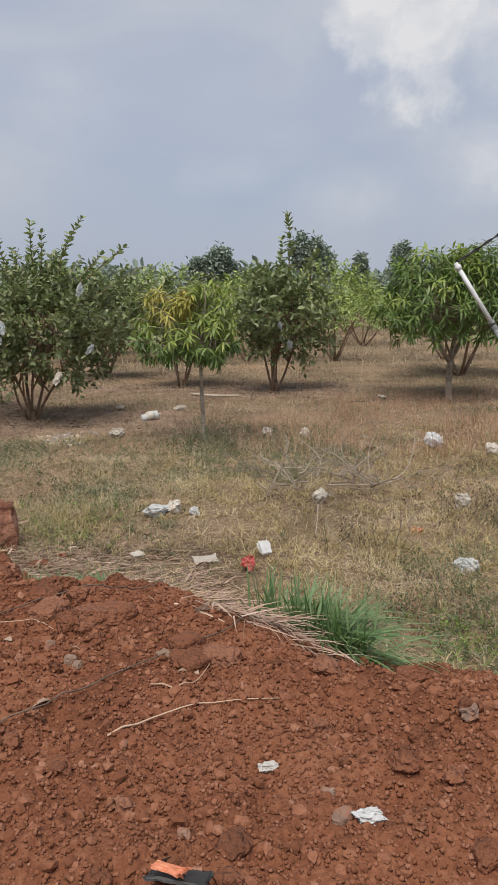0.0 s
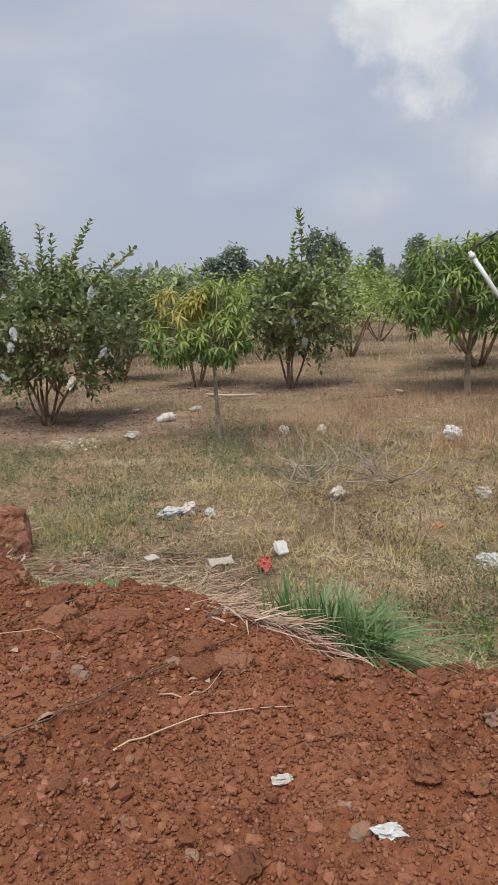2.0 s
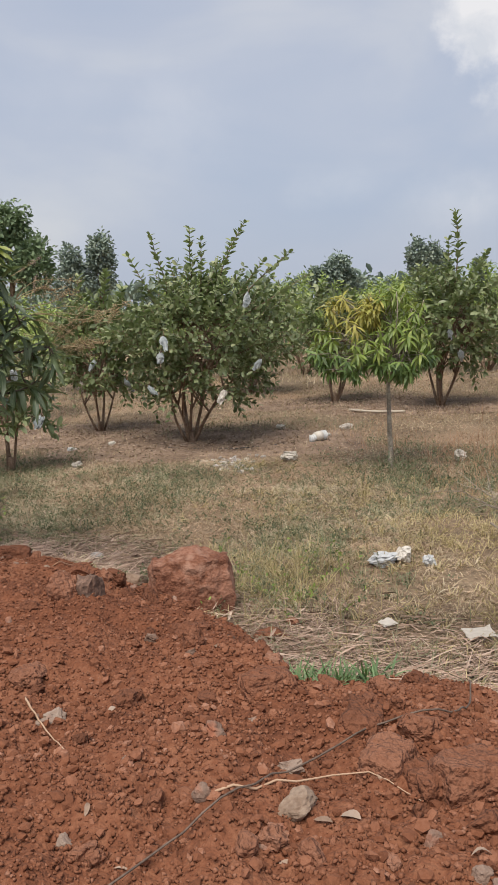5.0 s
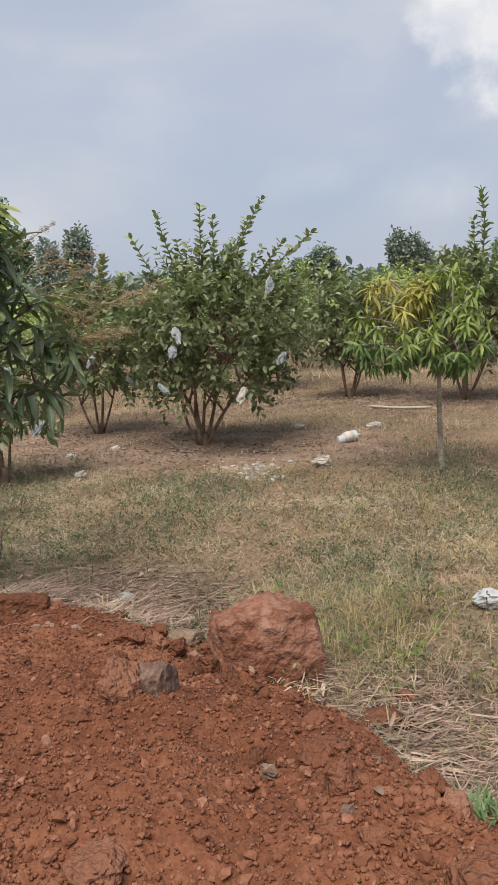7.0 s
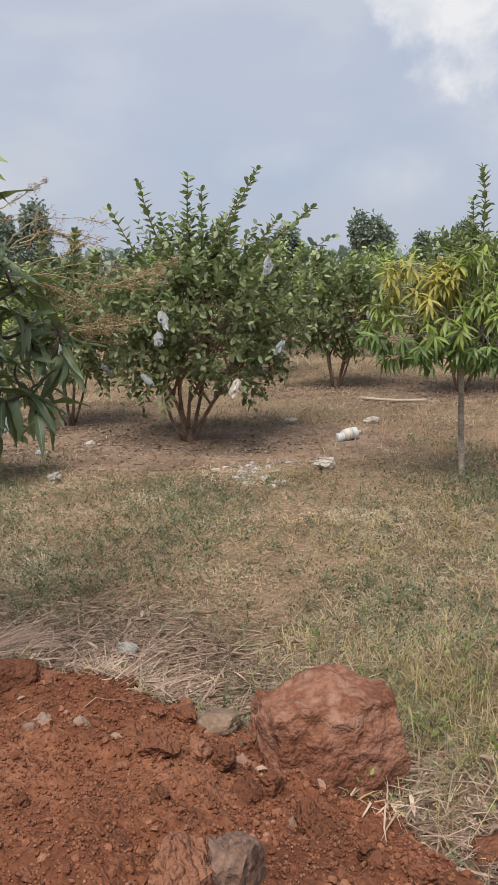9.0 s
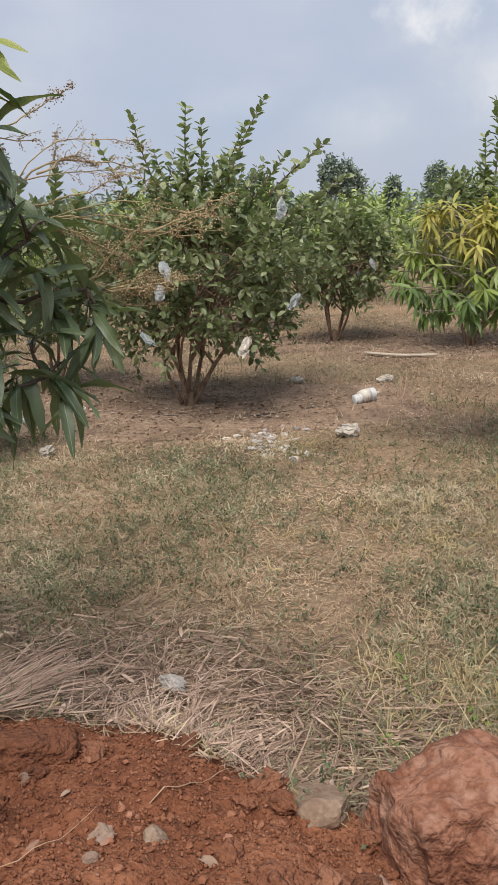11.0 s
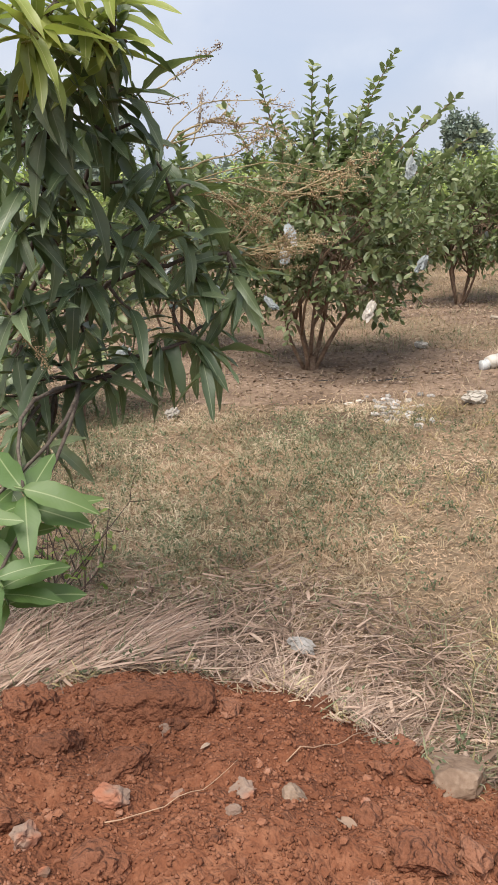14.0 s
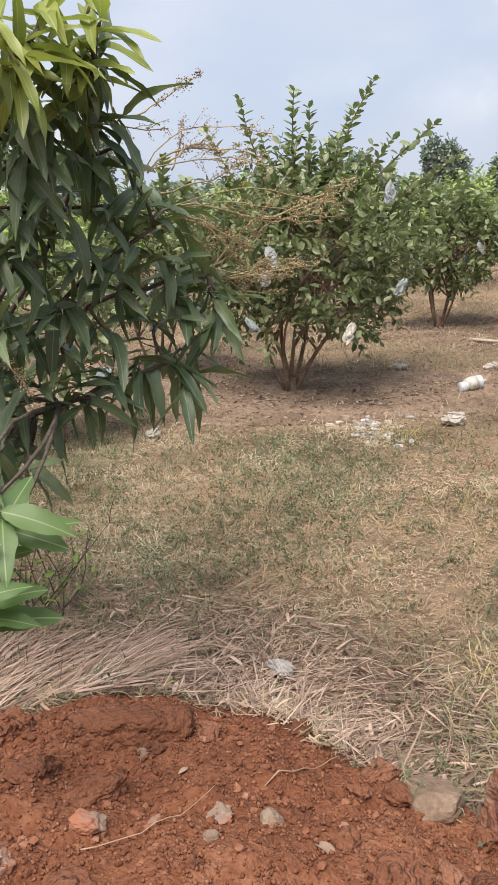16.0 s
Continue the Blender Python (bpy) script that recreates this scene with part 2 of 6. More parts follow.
MANGO_YELLOW = surface("yellow_mango_leaf", [(0.1, (0.22, 0.23, 0.045)), (0.5, (0.36, 0.34, 0.075)), (0.9, (0.50, 0.42, 0.12))], 2.0, 16, 0.5, 0, spread=0.5, pieces="island", passing=(0.55, 0.47, 0.08), share=0.3)
# leaf colour paled and blued to carry the haze before the skyline trees
HAZELEAF = surface("hazed_far_leaf", [(0.1, (0.165, 0.215, 0.185)), (0.5, (0.245, 0.300, 0.250)), (0.9, (0.345, 0.395, 0.305))], 0.25, 2, 0.8, 0, spread=0.5, pieces="island", passing=(0.1, 0.15, 0.06))
MIDLEAF = surface("tall_tree_leaf", [(0.1, (0.112, 0.168, 0.084)), (0.5, (0.196, 0.266, 0.140)), (0.9, (0.308, 0.392, 0.210))], 0.3, 3, 0.7, 0, spread=0.5, pieces="island", passing=(0.1, 0.15, 0.06))
ORCHARD = surface("orchard_leaf", [(0.1, (0.150, 0.216, 0.069)), (0.5, (0.287, 0.368, 0.106)), (0.9, (0.482, 0.533, 0.188))], 0.35, 5, 0.6, 0, spread=0.6, pieces="island", passing=(0.18, 0.28, 0.05))
YELLOW = surface("yellow_grass", [(0.15, (0.205, 0.166, 0.084)), (0.42, (0.37, 0.30, 0.162)), (0.7, (0.53, 0.435, 0.25)), (0.92, (0.67, 0.585, 0.39))], 1.4, 17, 0.8, 0, spread=1.5, pieces="island", chance_share=0.4,
                 passing=(0.6, 0.5, 0.15), share=0.3)
CHAFF = surface("chaff", [(0.15, (0.12, 0.078, 0.050)), (0.45, (0.28, 0.19, 0.122)), (0.7, (0.42, 0.30, 0.20)), (0.92, (0.60, 0.47, 0.34))], 1.4, 17, 0.85, 0, spread=1.5, pieces="island", chance_share=0.3)
TANBIT = surface("orange_tan_straw", [(0.15, (0.27, 0.175, 0.11)), (0.45, (0.43, 0.295, 0.19)), (0.75, (0.56, 0.405, 0.275)), (0.92, (0.68, 0.54, 0.40))], 1.4, 17, 0.85, 0, spread=1.5, pieces="island", chance_share=0.3)
DRYWEED = surface("withered_weed", [(0.15, (0.055, 0.045, 0.030)), (0.5, (0.14, 0.115, 0.070)), (0.85, (0.27, 0.225, 0.14))], 2.0, 10, 0.85, 0, spread=0.5, pieces="island")
DEADBLADE = surface("dead_blade", [(0.15, (0.20, 0.125, 0.088)), (0.5, (0.37, 0.25, 0.185)), (0.85, (0.54, 0.41, 0.325))], 3.0, 12, 0.8, 0, spread=0.5, pieces="island")
DARKSTONE = surface("brown_stone", [(0.2, (0.13, 0.085, 0.058)), (0.5, (0.20, 0.135, 0.095)), (0.8, (0.285, 0.21, 0.155))], 9, 60, 0.9, 0.6, 0.006, 0.7)
RUBBLE = surface("pale_rubble", [(0.2, (0.26, 0.235, 0.21)), (0.5, (0.41, 0.385, 0.36)), (0.8, (0.56, 0.535, 0.51))], 10, 60, 0.8, 0.5, 0.006, 0.6, "object")
BARK = surface("guava_bark", [(0.2, (0.10, 0.062, 0.040)), (0.5, (0.19, 0.125, 0.085)), (0.8, (0.30, 0.225, 0.165))], 9, 60, 0.8, 0.5, 0.004, 0.6)
# near mango's bark, its colour darkened for the shade within the crown
SHADEBARK = surface("shade_dark_bark", [(0.2, (0.045, 0.035, 0.028)), (0.5, (0.09, 0.07, 0.055)), (0.8, (0.17, 0.14, 0.11))], 12, 70, 0.85, 0.6, 0.004, 0.6)
MANGO_BARK = surface("mango_bark", [(0.2, (0.150, 0.123, 0.093)), (0.5, (0.300, 0.255, 0.203)), (0.8, (0.495, 0.435, 0.352))], 12, 70, 0.85, 0.6, 0.004, 0.6)
TWIG = surface("dead_twig", [(0.2, (0.19, 0.15, 0.115)), (0.5, (0.31, 0.26, 0.205)), (0.8, (0.44, 0.385, 0.31))], 10, 70, 0.85, 0.3, 0.003, 0.6, "object")
REED = surface("dry_reed", [(0.2, (0.303, 0.180, 0.113)), (0.5, (0.419, 0.275, 0.178)), (0.8, (0.506, 0.376, 0.275))], 10, 70, 0.7, 0.3, 0.002, 0.6, "object")
DEADLEAF = surface("dead_leaf", [(0.2, (0.180, 0.115, 0.079)), (0.5, (0.288, 0.202, 0.148)), (0.8, (0.396, 0.310, 0.245))], 12, 80, 0.8, 0.3, 0.002, 0.6, "object")
PANICLE = surface("mango_flower", [(0.2, (0.30, 0.20, 0.11)), (0.5, (0.47, 0.34, 0.20)), (0.85, (0.62, 0.51, 0.34))], 20, 60, 0.8, 0, spread=0.6, pieces="island")
MAUVE = surface("mauve_mango_bud", [(0.2, (0.22, 0.16, 0.13)), (0.5, (0.34, 0.27, 0.22)), (0.85, (0.46, 0.38, 0.32))], 20, 60, 0.8, 0, spread=0.6, pieces="island")
STALK = surface("flower_stalk", [(0.2, (0.26, 0.20, 0.10)), (0.8, (0.46, 0.36, 0.20))], 10, 60, 0.7, 0.2, 0.002, 0.5)
BAG = surface("bag_film", [(0.2, (0.30, 0.33, 0.335)), (0.5, (0.41, 0.44, 0.445)), (0.8, (0.53, 0.55, 0.555))], 14, 70, 0.35, 0.4, 0.006, 0.5, "object", passing=(0.6, 0.64, 0.62), share=0.4)
PLASTIC = surface("white_plastic", [(0.2, (0.50, 0.505, 0.505)), (0.5, (0.63, 0.635, 0.635)), (0.8, (0.72, 0.72, 0.72))], 14, 70, 0.45, 0.4, 0.006, 0.5, "object", passing=(0.8, 0.8, 0.8), share=0.3)
DIRTY = surface("dirty_plastic", [(0.2, (0.435, 0.387, 0.330)), (0.5, (0.605, 0.549, 0.482)), (0.8, (0.718, 0.666, 0.601))], 12, 60, 0.5, 0.5, 0.006, 0.7, "object", passing=(0.7, 0.68, 0.62), share=0.25)
RED = surface("red_wrapper", [(0.2, (0.34, 0.055, 0.05)), (0.6, (0.50, 0.10, 0.09)), (0.9, (0.60, 0.26, 0.22))], 14, 60, 0.45, 0.4, 0.005, 0.5)
ORANGE = surface("orange_print", [(0.3, (0.493, 0.145, 0.068)), (0.7, (0.578, 0.221, 0.119))], 14, 60, 0.5, 0.2, 0.003, 0.4)
BLACK = surface("black_rubber", [(0.3, (0.018, 0.017, 0.017)), (0.7, (0.04, 0.038, 0.037))], 14, 80, 0.6, 0.2, 0.002, 0.5)
DUSTYWIRE = surface("dusty_wire", [(0.3, (0.07, 0.048, 0.036)), (0.7, (0.16, 0.108, 0.078))], 14, 80, 0.7, 0.2, 0.002, 0.5)
PIPE_PALE = surface("pale_pipe", [(0.2, (0.42, 0.43, 0.43)), (0.6, (0.58, 0.59, 0.60)), (0.9, (0.66, 0.67, 0.68))], 8, 50, 0.55, 0.2, 0.002, 0.5)
PIPE_DARK = surface("dark_pipe", [(0.2, (0.05, 0.05, 0.052)), (0.6, (0.10, 0.10, 0.10)), (0.9, (0.30, 0.30, 0.30))], 8, 50, 0.6, 0.2, 0.002, 0.8)

# ---- mesh tools ----


class Shape:
    """Gathers vertices and faces and turns them into one mesh."""

    def __init__(self):
        self.v, self.f, self.n = [], [], 0

    def add(self, verts, faces):
        verts = np.asarray(verts, float).reshape(-1, 3)
        self.v.append(verts)
        self.f.extend([np.asarray(f) + self.n for f in faces])
        self.n += len(verts)

    def repeat(self, verts, faces, places, turns):
        """Copies of a small template: places (n, 3), turns (n, 3, 3) with columns as the template's axes, scale included."""
        verts = np.asarray(verts, float)
        if len(places) == 0:
            return
        out = np.einsum("nij,kj->nki", turns, verts) + np.asarray(places)[:, None, :]
        k = len(verts)
        base = self.n + k * np.arange(len(places))
        for f in faces:
            self.f.append((base[:, None] + np.asarray(f)[None, :]))
        self.v.append(out.reshape(-1, 3))
        self.n += k * len(places)

    def tube(self, points, radii, sides=6):
        p = np.asarray(points, float)
        r = np.broadcast_to(np.asarray(radii, float), (len(p),))
        d = np.gradient(p, axis=0)
        d /= np.linalg.norm(d, axis=1)[:, None] + 1e-9
        ref = np.array([0.31, 0.77, 0.55]) if abs(d[0, 2]) < 0.9 else np.array([1.0, 0.2, 0.0])
        a = np.cross(d, ref)
        a /= np.linalg.norm(a, axis=1)[:, None] + 1e-9
        b = np.cross(d, a)
        t = np.linspace(0, 2 * np.pi, sides, endpoint=False)
        v = p[:, None, :] + r[:, None, None] * (a[:, None, :] * np.cos(t)[None, :, None] + b[:, None, :] * np.sin(t)[None, :, None])
        i = np.arange(len(p) - 1)[:, None] * sides
        j = np.arange(sides)[None, :]
        k = (j + 1) % sides
        quads = np.stack([i + j, i + k, i + sides + k, i + sides + j], -1).reshape(-1, 4) + self.n
        self.f.append(quads)
        self.f.append((self.n + np.arange(sides))[None, ::-1])
        self.f.append((self.n + (len(p) - 1) * sides + np.arange(sides))[None, :])
        self.v.append(v.reshape(-1, 3))
        self.n += len(p) * sides

    def mesh(self, name, material, smooth=False):
        me = bpy.data.meshes.new(name)
        v = np.concatenate(self.v).astype(np.float32)
        groups = [np.atleast_2d(f) for f in self.f]
        loops = np.concatenate([g.reshape(-1) for g in groups]).astype(np.int32)
        sizes = np.concatenate([np.full(len(g), g.shape[1]) for g in groups]).astype(np.int32)
        starts = np.concatenate([[0], np.cumsum(sizes)[:-1]]).astype(np.int32)
        me.vertices.add(len(v))
        me.vertices.foreach_set("co", v.ravel())
        me.loops.add(len(loops))
        me.loops.foreach_set("vertex_index", loops)
        me.polygons.add(len(sizes))
        me.polygons.foreach_set("loop_start", starts)
        me.update(calc_edges=True)
        me.validate()
        if smooth:
            me.shade_smooth()
        me.materials.append(material)
        return me


def part(name, data, parent, label=""):
    ob = new(name, data)
    ob.parent = parent
    return tagged(ob, label)


def thing(name, place, label, category, group="", kind=""):
    """An Empty at a thing's base, for its parts."""
    ob = new(name)
    ob.empty_display_size = 0.1
    ob.location = place
    return tagged(ob, label, category, group, kind)


def value_noise(x, y, seed):
    """Smooth noise on a unit lattice, 0 to 1."""
    x, y = np.broadcast_arrays(np.asarray(x, float), np.asarray(y, float))
    xi, yi = np.floor(x).astype(np.int64), np.floor(y).astype(np.int64)
    u, v = x - xi, y - yi
    u, v = u * u * (3 - 2 * u), v * v * (3 - 2 * v)

    def lattice(a, b):
        h = (a * 374761393 + b * 668265263 + seed * 1442695041) & 0xFFFFFFFF
        h = ((h ^ (h >> 13)) * 1274126177) & 0xFFFFFFFF
        return ((h ^ (h >> 16)) & 0xFFFF) / 65535.0

    return (lattice(xi, yi) * (1 - u) + lattice(xi + 1, yi) * u) * (1 - v) + (lattice(xi, yi + 1) * (1 - u) + lattice(xi + 1, yi + 1) * u) * v


def layered(x, y, seed, scale, octaves):
    total, amount = 0.0, 1.0
    for o in range(octaves):
        total = total + amount * (value_noise(x * scale, y * scale, seed + o) - 0.5)
        scale, amount = scale * 2.03, amount * 0.52
    return total


def turns(dirs, ups, sizes):
    """Axes with y along dirs and z near ups, scaled."""
    y = dirs / (np.linalg.norm(dirs, axis=1)[:, None] + 1e-9)
    x = np.cross(y, ups)
    x /= np.linalg.norm(x, axis=1)[:, None] + 1e-9
    z = np.cross(x, y)
    m = np.stack([x, y, z], axis=2)
    sizes = np.asarray(sizes, float)
    return m * (sizes[:, None, None] if sizes.ndim == 1 else sizes[:, None, :])


def ball_dirs(rng, n):
    d = rng.normal(size=(n, 3))
    return d / np.linalg.norm(d, axis=1)[:, None]


# ---- the ground and the heap of dug soil ----
EDGE_X = [-8, -6, -4.4, -4, -3.6, -3.3, -3.03, -2.83, -2.6, -2.24, -2.1, -1.95, -1.67, -1.25, -1.04, -0.68, -0.14, 0.5, 3, 8]
EDGE_Y = [6.3, 6.15, 6.0, 6.02, 6.06, 6.02, 5.9, 5.72, 5.5, 5.15, 4.85, 4.46, 4.4, 4.27, 3.99, 3.57, 3.35, 3.2, 3.1, 3.1]
EDGE_W = [1.5, 1.5, 1.4, 1.35, 1.3, 1.3, 1.25, 1.2, 1.1, 0.98, 0.92, 0.90, 0.93, 1.0, 1.0, 0.9, 0.8, 0.7, 0.6, 0.6]
HEAP_H = [0.38, 0.38, 0.38, 0.38, 0.37, 0.37, 0.37, 0.37, 0.37, 0.38, 0.38, 0.38, 0.39, 0.37, 0.37, 0.38, 0.38, 0.38, 0.38, 0.38]


def field_z(x, y):
    return 0.022 * np.clip(x, -8, 8) + 0.015 + 0.05 * layered(x, y, 3, 0.7, 3) * np.clip((40 - y) / 20, 0, 1)


def heap_z(x, y):
    edge = np.interp(x, EDGE_X, EDGE_Y) + 0.22 * layered(x, y, 11, 1.7, 3)
    t = np.clip((edge - y) / np.interp(x, EDGE_X, EDGE_W), -1, 1)
    h = np.interp(x, EDGE_X, HEAP_H) * np.where(t > 0, np.minimum(1.08 * np.maximum(t, 0) ** 0.92 - 0.08 * np.maximum(t, 0) ** 4, 1), t)
    rough = np.clip((t + 0.05) * 4, 0, 1)
    h = h + rough * (0.04 * layered(x, y, 21, 2.2, 2) + 0.05 * layered(x, y, 31, 8, 3) + 0.022 * np.abs(layered(x, y, 41, 27, 3)) + 0.018 * np.maximum(layered(x, y, 45, 55, 2), 0))
    h = h - 0.07 * np.exp(-(((x + 2.42) / 0.25) ** 2 + ((y - 4.25) / 0.2) ** 2))
    return h


def ground_z(x, y):
    return np.maximum(field_z(x, y), heap_z(x, y))


def grid_sheet(xs, ys, height):
    s = Shape()
    gx, gy = np.meshgrid(xs, ys)
    v = np.stack([gx, gy, height(gx, gy)], -1).reshape(-1, 3)
    n, m = len(xs), len(ys)
    i = (np.arange(m - 1)[:, None] * n + np.arange(n - 1)[None, :]).ravel()
    s.v, s.n = [v], len(v)
    s.f = [np.stack([i, i + 1, i + n + 1, i + n], -1)]
    return s


far_steps = np.array([1, 2.5, 5, 9, 15, 25, 40, 65, 100, 160, 260, 420, 700, 1200, 2200])
xs = np.concatenate([-9 - far_steps[::-1], np.arange(-9, 7.01, 0.08), 7 + far_steps])
ys = np.concatenate([-6 - far_steps[::-1], np.arange(-6, 3, 0.6), np.arange(3, 22, 0.08), 22 + far_steps])
ground = tagged(new("ground", grid_sheet(xs, ys, field_z).mesh("ground", FIELD_SHADED, True)),
                "flat orchard ground of dry earth and straw", "ground", kind="structure")
xs = np.concatenate([[-9, -8, -7, -6.2, -5.6, -5.1], np.arange(-4.6, 1.0, 0.0155), [1.2, 1.6, 2, 2.6, 3.4, 4.5, 6, 8]])
ys = np.concatenate([[-5, -4, -3, -2, -1, -0.4, 0.2, 0.6, 1.0], np.arange(1.3, 6.5, 0.0155)])
soil_heap = tagged(new("soil_heap", grid_sheet(xs, ys, heap_z).mesh("soil_heap", SOIL, False)),
                   "long bank of loose red laterite soil dumped on the field", "soil", kind="structure")

# ---- trees ----
LEAF_V = [(0, 0, 0), (-0.22, 0.27, 0.07), (-0.23, 0.70, 0.045), (0, 1, -0.07), (0.23, 0.70, 0.045), (0.22, 0.27, 0.07)]
LEAF_F = [(0, 3, 2, 1), (0, 5, 4, 3)]
SMALL_V, SMALL_F = [(0, 0, 0), (-0.2, 0.5, 0.05), (0, 1, -0.06), (0.2, 0.5, 0.05)], [(0, 3, 2, 1)]
LONG_V = [(0, 0, 0), (-0.075, 0.22, 0.02), (0, 0.25, 0.0), (0.075, 0.22, 0.02), (-0.095, 0.58, -0.02), (0, 0.6, -0.045), (0.095, 0.58, -0.02), (0, 1, -0.22)]
LONG_F = [(0, 2, 1), (0, 3, 2), (1, 2, 5, 4), (2, 3, 6, 5), (4, 5, 7), (5, 6, 7)]


def bend(a, b, rng, steps=6, sway=0.08, lift=0.0):
    t = np.linspace(0, 1, steps)[:, None]
    a, b = np.asarray(a, float), np.asarray(b, float)
    size = np.linalg.norm(b - a)
    k = rng.normal(size=3) * sway * size
    p = a + (b - a) * t + np.sin(t * np.pi) * k + np.sin(t * np.pi) * np.array([0, 0, lift * size])
    return p


def leafy_twigs(shape, wood, rng, origins, dirs, lengths, pairs, leaf, spread=0.9, droop=0.15, wood_r=0.0035, form=(LEAF_V, LEAF_F)):
    """Twigs with leaves in pairs along them."""
    n = len(origins)
    dirs = dirs / np.linalg.norm(dirs, axis=1)[:, None]
    side = np.cross(dirs, ball_dirs(rng, n))
    side /= np.linalg.norm(side, axis=1)[:, None] + 1e-9
    other = np.cross(dirs, side)
    for k in range(pairs):
        t = (k + 0.6) / pairs
        p = origins + dirs * (lengths * t)[:, None] + np.array([0, 0, -1]) * (droop * lengths * t * t)[:, None]
        axis = side if k % 2 == 0 else other
        for s in (-1, 1):
            out = dirs * (0.55 + 0.25 * t) + s * axis * spread + rng.normal(size=(n, 3)) * 0.28
            out[:, 2] -= 0.12
            up = np.array([0, 0, 1.0]) + rng.normal(size=(n, 3)) * 0.45
            shape.repeat(*form, p, turns(out, up, leaf * rng.uniform(0.65, 1.15, n) * (1.05 - 0.25 * t)))
    if wood is not None:
        for o, d, l in zip(origins, dirs, lengths):
            wood.tube([o - d * 0.05, o + d * l * 0.5 - [0, 0, droop * l * 0.25], o + d * l - [0, 0, droop * l]], [wood_r, wood_r * 0.7, wood_r * 0.3], 3)


def guava_tree(place, centre, radii, stems, twigs, shoots, leaf, seed, label, material=None, forks=None, group="guava trees of the orchard"):
    """A bush-like fruit tree: several stems from the foot, a leafy crown, upright shoots on top. centre is relative to the foot."""
    rng = np.random.default_rng(seed)
    tree = thing("guava_tree", place, label, "tree", group)
    trunk, branches, crown, tips = Shape(), Shape(), Shape(), Shape()
    centre, radii = np.array(centre, float), np.array(radii, float)
    ends = []
    for i in range(stems):
        a = 2 * np.pi * (i + rng.uniform(-0.3, 0.3)) / stems
        reach = rng.uniform(0.25, 0.5)
        end = centre + radii * np.array([math.cos(a) * reach, math.sin(a) * reach, rng.uniform(-0.35, 0.25)])
        if forks:
            end = np.array(forks[i])
        foot = np.array([math.cos(a) * 0.03, math.sin(a) * 0.03, -0.02])
        p = bend(foot, end, rng, 8, 0.045, -0.02)
        r = rng.uniform(0.015, 0.024) * radii[0] ** 0.5
        stem = Shape()
        stem.tube(p, np.linspace(r, r * 0.45, 8), 7)
        part("stem", stem.mesh("stem", BARK, True), tree)
        ends.append(p)
    trunk.tube([(0, 0, -0.08), (0, 0, 0.03), (0.01, 0, 0.14)], [0.07 * radii[0] ** 0.5, 0.055 * radii[0] ** 0.5, 0.03], 9)
    for i in range(stems * 6):
        p = ends[i % stems]
        start = p[rng.integers(3, 8)]
        d = ball_dirs(rng, 1)[0]
        d[2] = abs(d[2]) * 0.8 - 0.15
        end = centre + radii * d * rng.uniform(0.55, 0.9)
        branches.tube(bend(start, end, rng, 6, 0.07, 0.05), np.linspace(0.012, 0.004, 6), 5)
    d = ball_dirs(rng, twigs)
    r = rng.uniform(0.25, 1.0, twigs) ** 0.45
    d[:, 2] = np.where(d[:, 2] < -0.92, -d[:, 2] * 0.6, d[:, 2])
    lump = 1 + 0.22 * np.sin(d[:, 0] * 4.1 + seed) * np.cos(d[:, 1] * 3.3 + seed * 2) + 0.15 * np.sin(d[:, 2] * 6 + seed)
    origins = centre + d * radii * (r * lump)[:, None] * 0.9
    floor_z = 0.9 * (centre[2] - 0.95 * radii[2]) + 0.24 * radii[2] * np.exp(-((origins[:, 0] / (0.45 * radii[0])) ** 2)) + rng.uniform(0, 0.12, twigs)
    origins[:, 2] = np.where(origins[:, 2] < floor_z, floor_z + rng.uniform(0, 0.6, twigs), origins[:, 2])
    dirs = d * 0.7 + np.array([0, 0, 0.45]) + rng.normal(size=(twigs, 3)) * 0.4
    leafy_twigs(crown, branches, rng, origins, dirs, rng.uniform(0.16, 0.34, twigs), 5, leaf)
    for s in shoots:
        end = np.array(s, float)
        start = centre + (end - centre) * 0.35
        start[2] = min(start[2], end[2] - 0.45)
        start = centre * 0.4 + start * 0.6
        start[2] = max(start[2], centre[2])
        p = bend(start, end, rng, 7, 0.05, 0.02)
        branches.tube(p, np.linspace(0.011, 0.003, 7), 5)
        tips = Shape()
        n = 15
        t = np.linspace(0.2, 1.0, n)
        q = np.stack([np.interp(t, np.linspace(0, 1, 7), p[:, k]) for k in range(3)], 1)
        along = np.gradient(q, axis=0)
        along /= np.linalg.norm(along, axis=1)[:, None]
        for k in range(3):
            a = np.arange(n) * 2.4 + k * 2.1 + rng.uniform(0, 1)
            out = along * 0.55 + np.stack([np.cos(a), np.sin(a), 0 * a + 0.05], 1) * 0.8 + rng.normal(size=(n, 3)) * 0.2
            tips.repeat(LEAF_V, LEAF_F, q, turns(out, along + rng.normal(size=(n, 3)) * 0.25, 1.2 * leaf * rng.uniform(0.7, 1.2, n) * (1.1 - 0.35 * t)))
        part("shoot", tips.mesh("shoot", GUAVA_TOP), tree, "upright leafy shoot above the crown")
    part("foot", trunk.mesh("foot", BARK, True), tree, "short brown foot of several stems")
    part("branchwork", branches.mesh("branchwork", BARK, True), tree)["kind"] = "stuff"
    part("crown", crown.mesh("crown", material or GUAVA), tree, "dense crown of oval dull green leaves")
    return tree


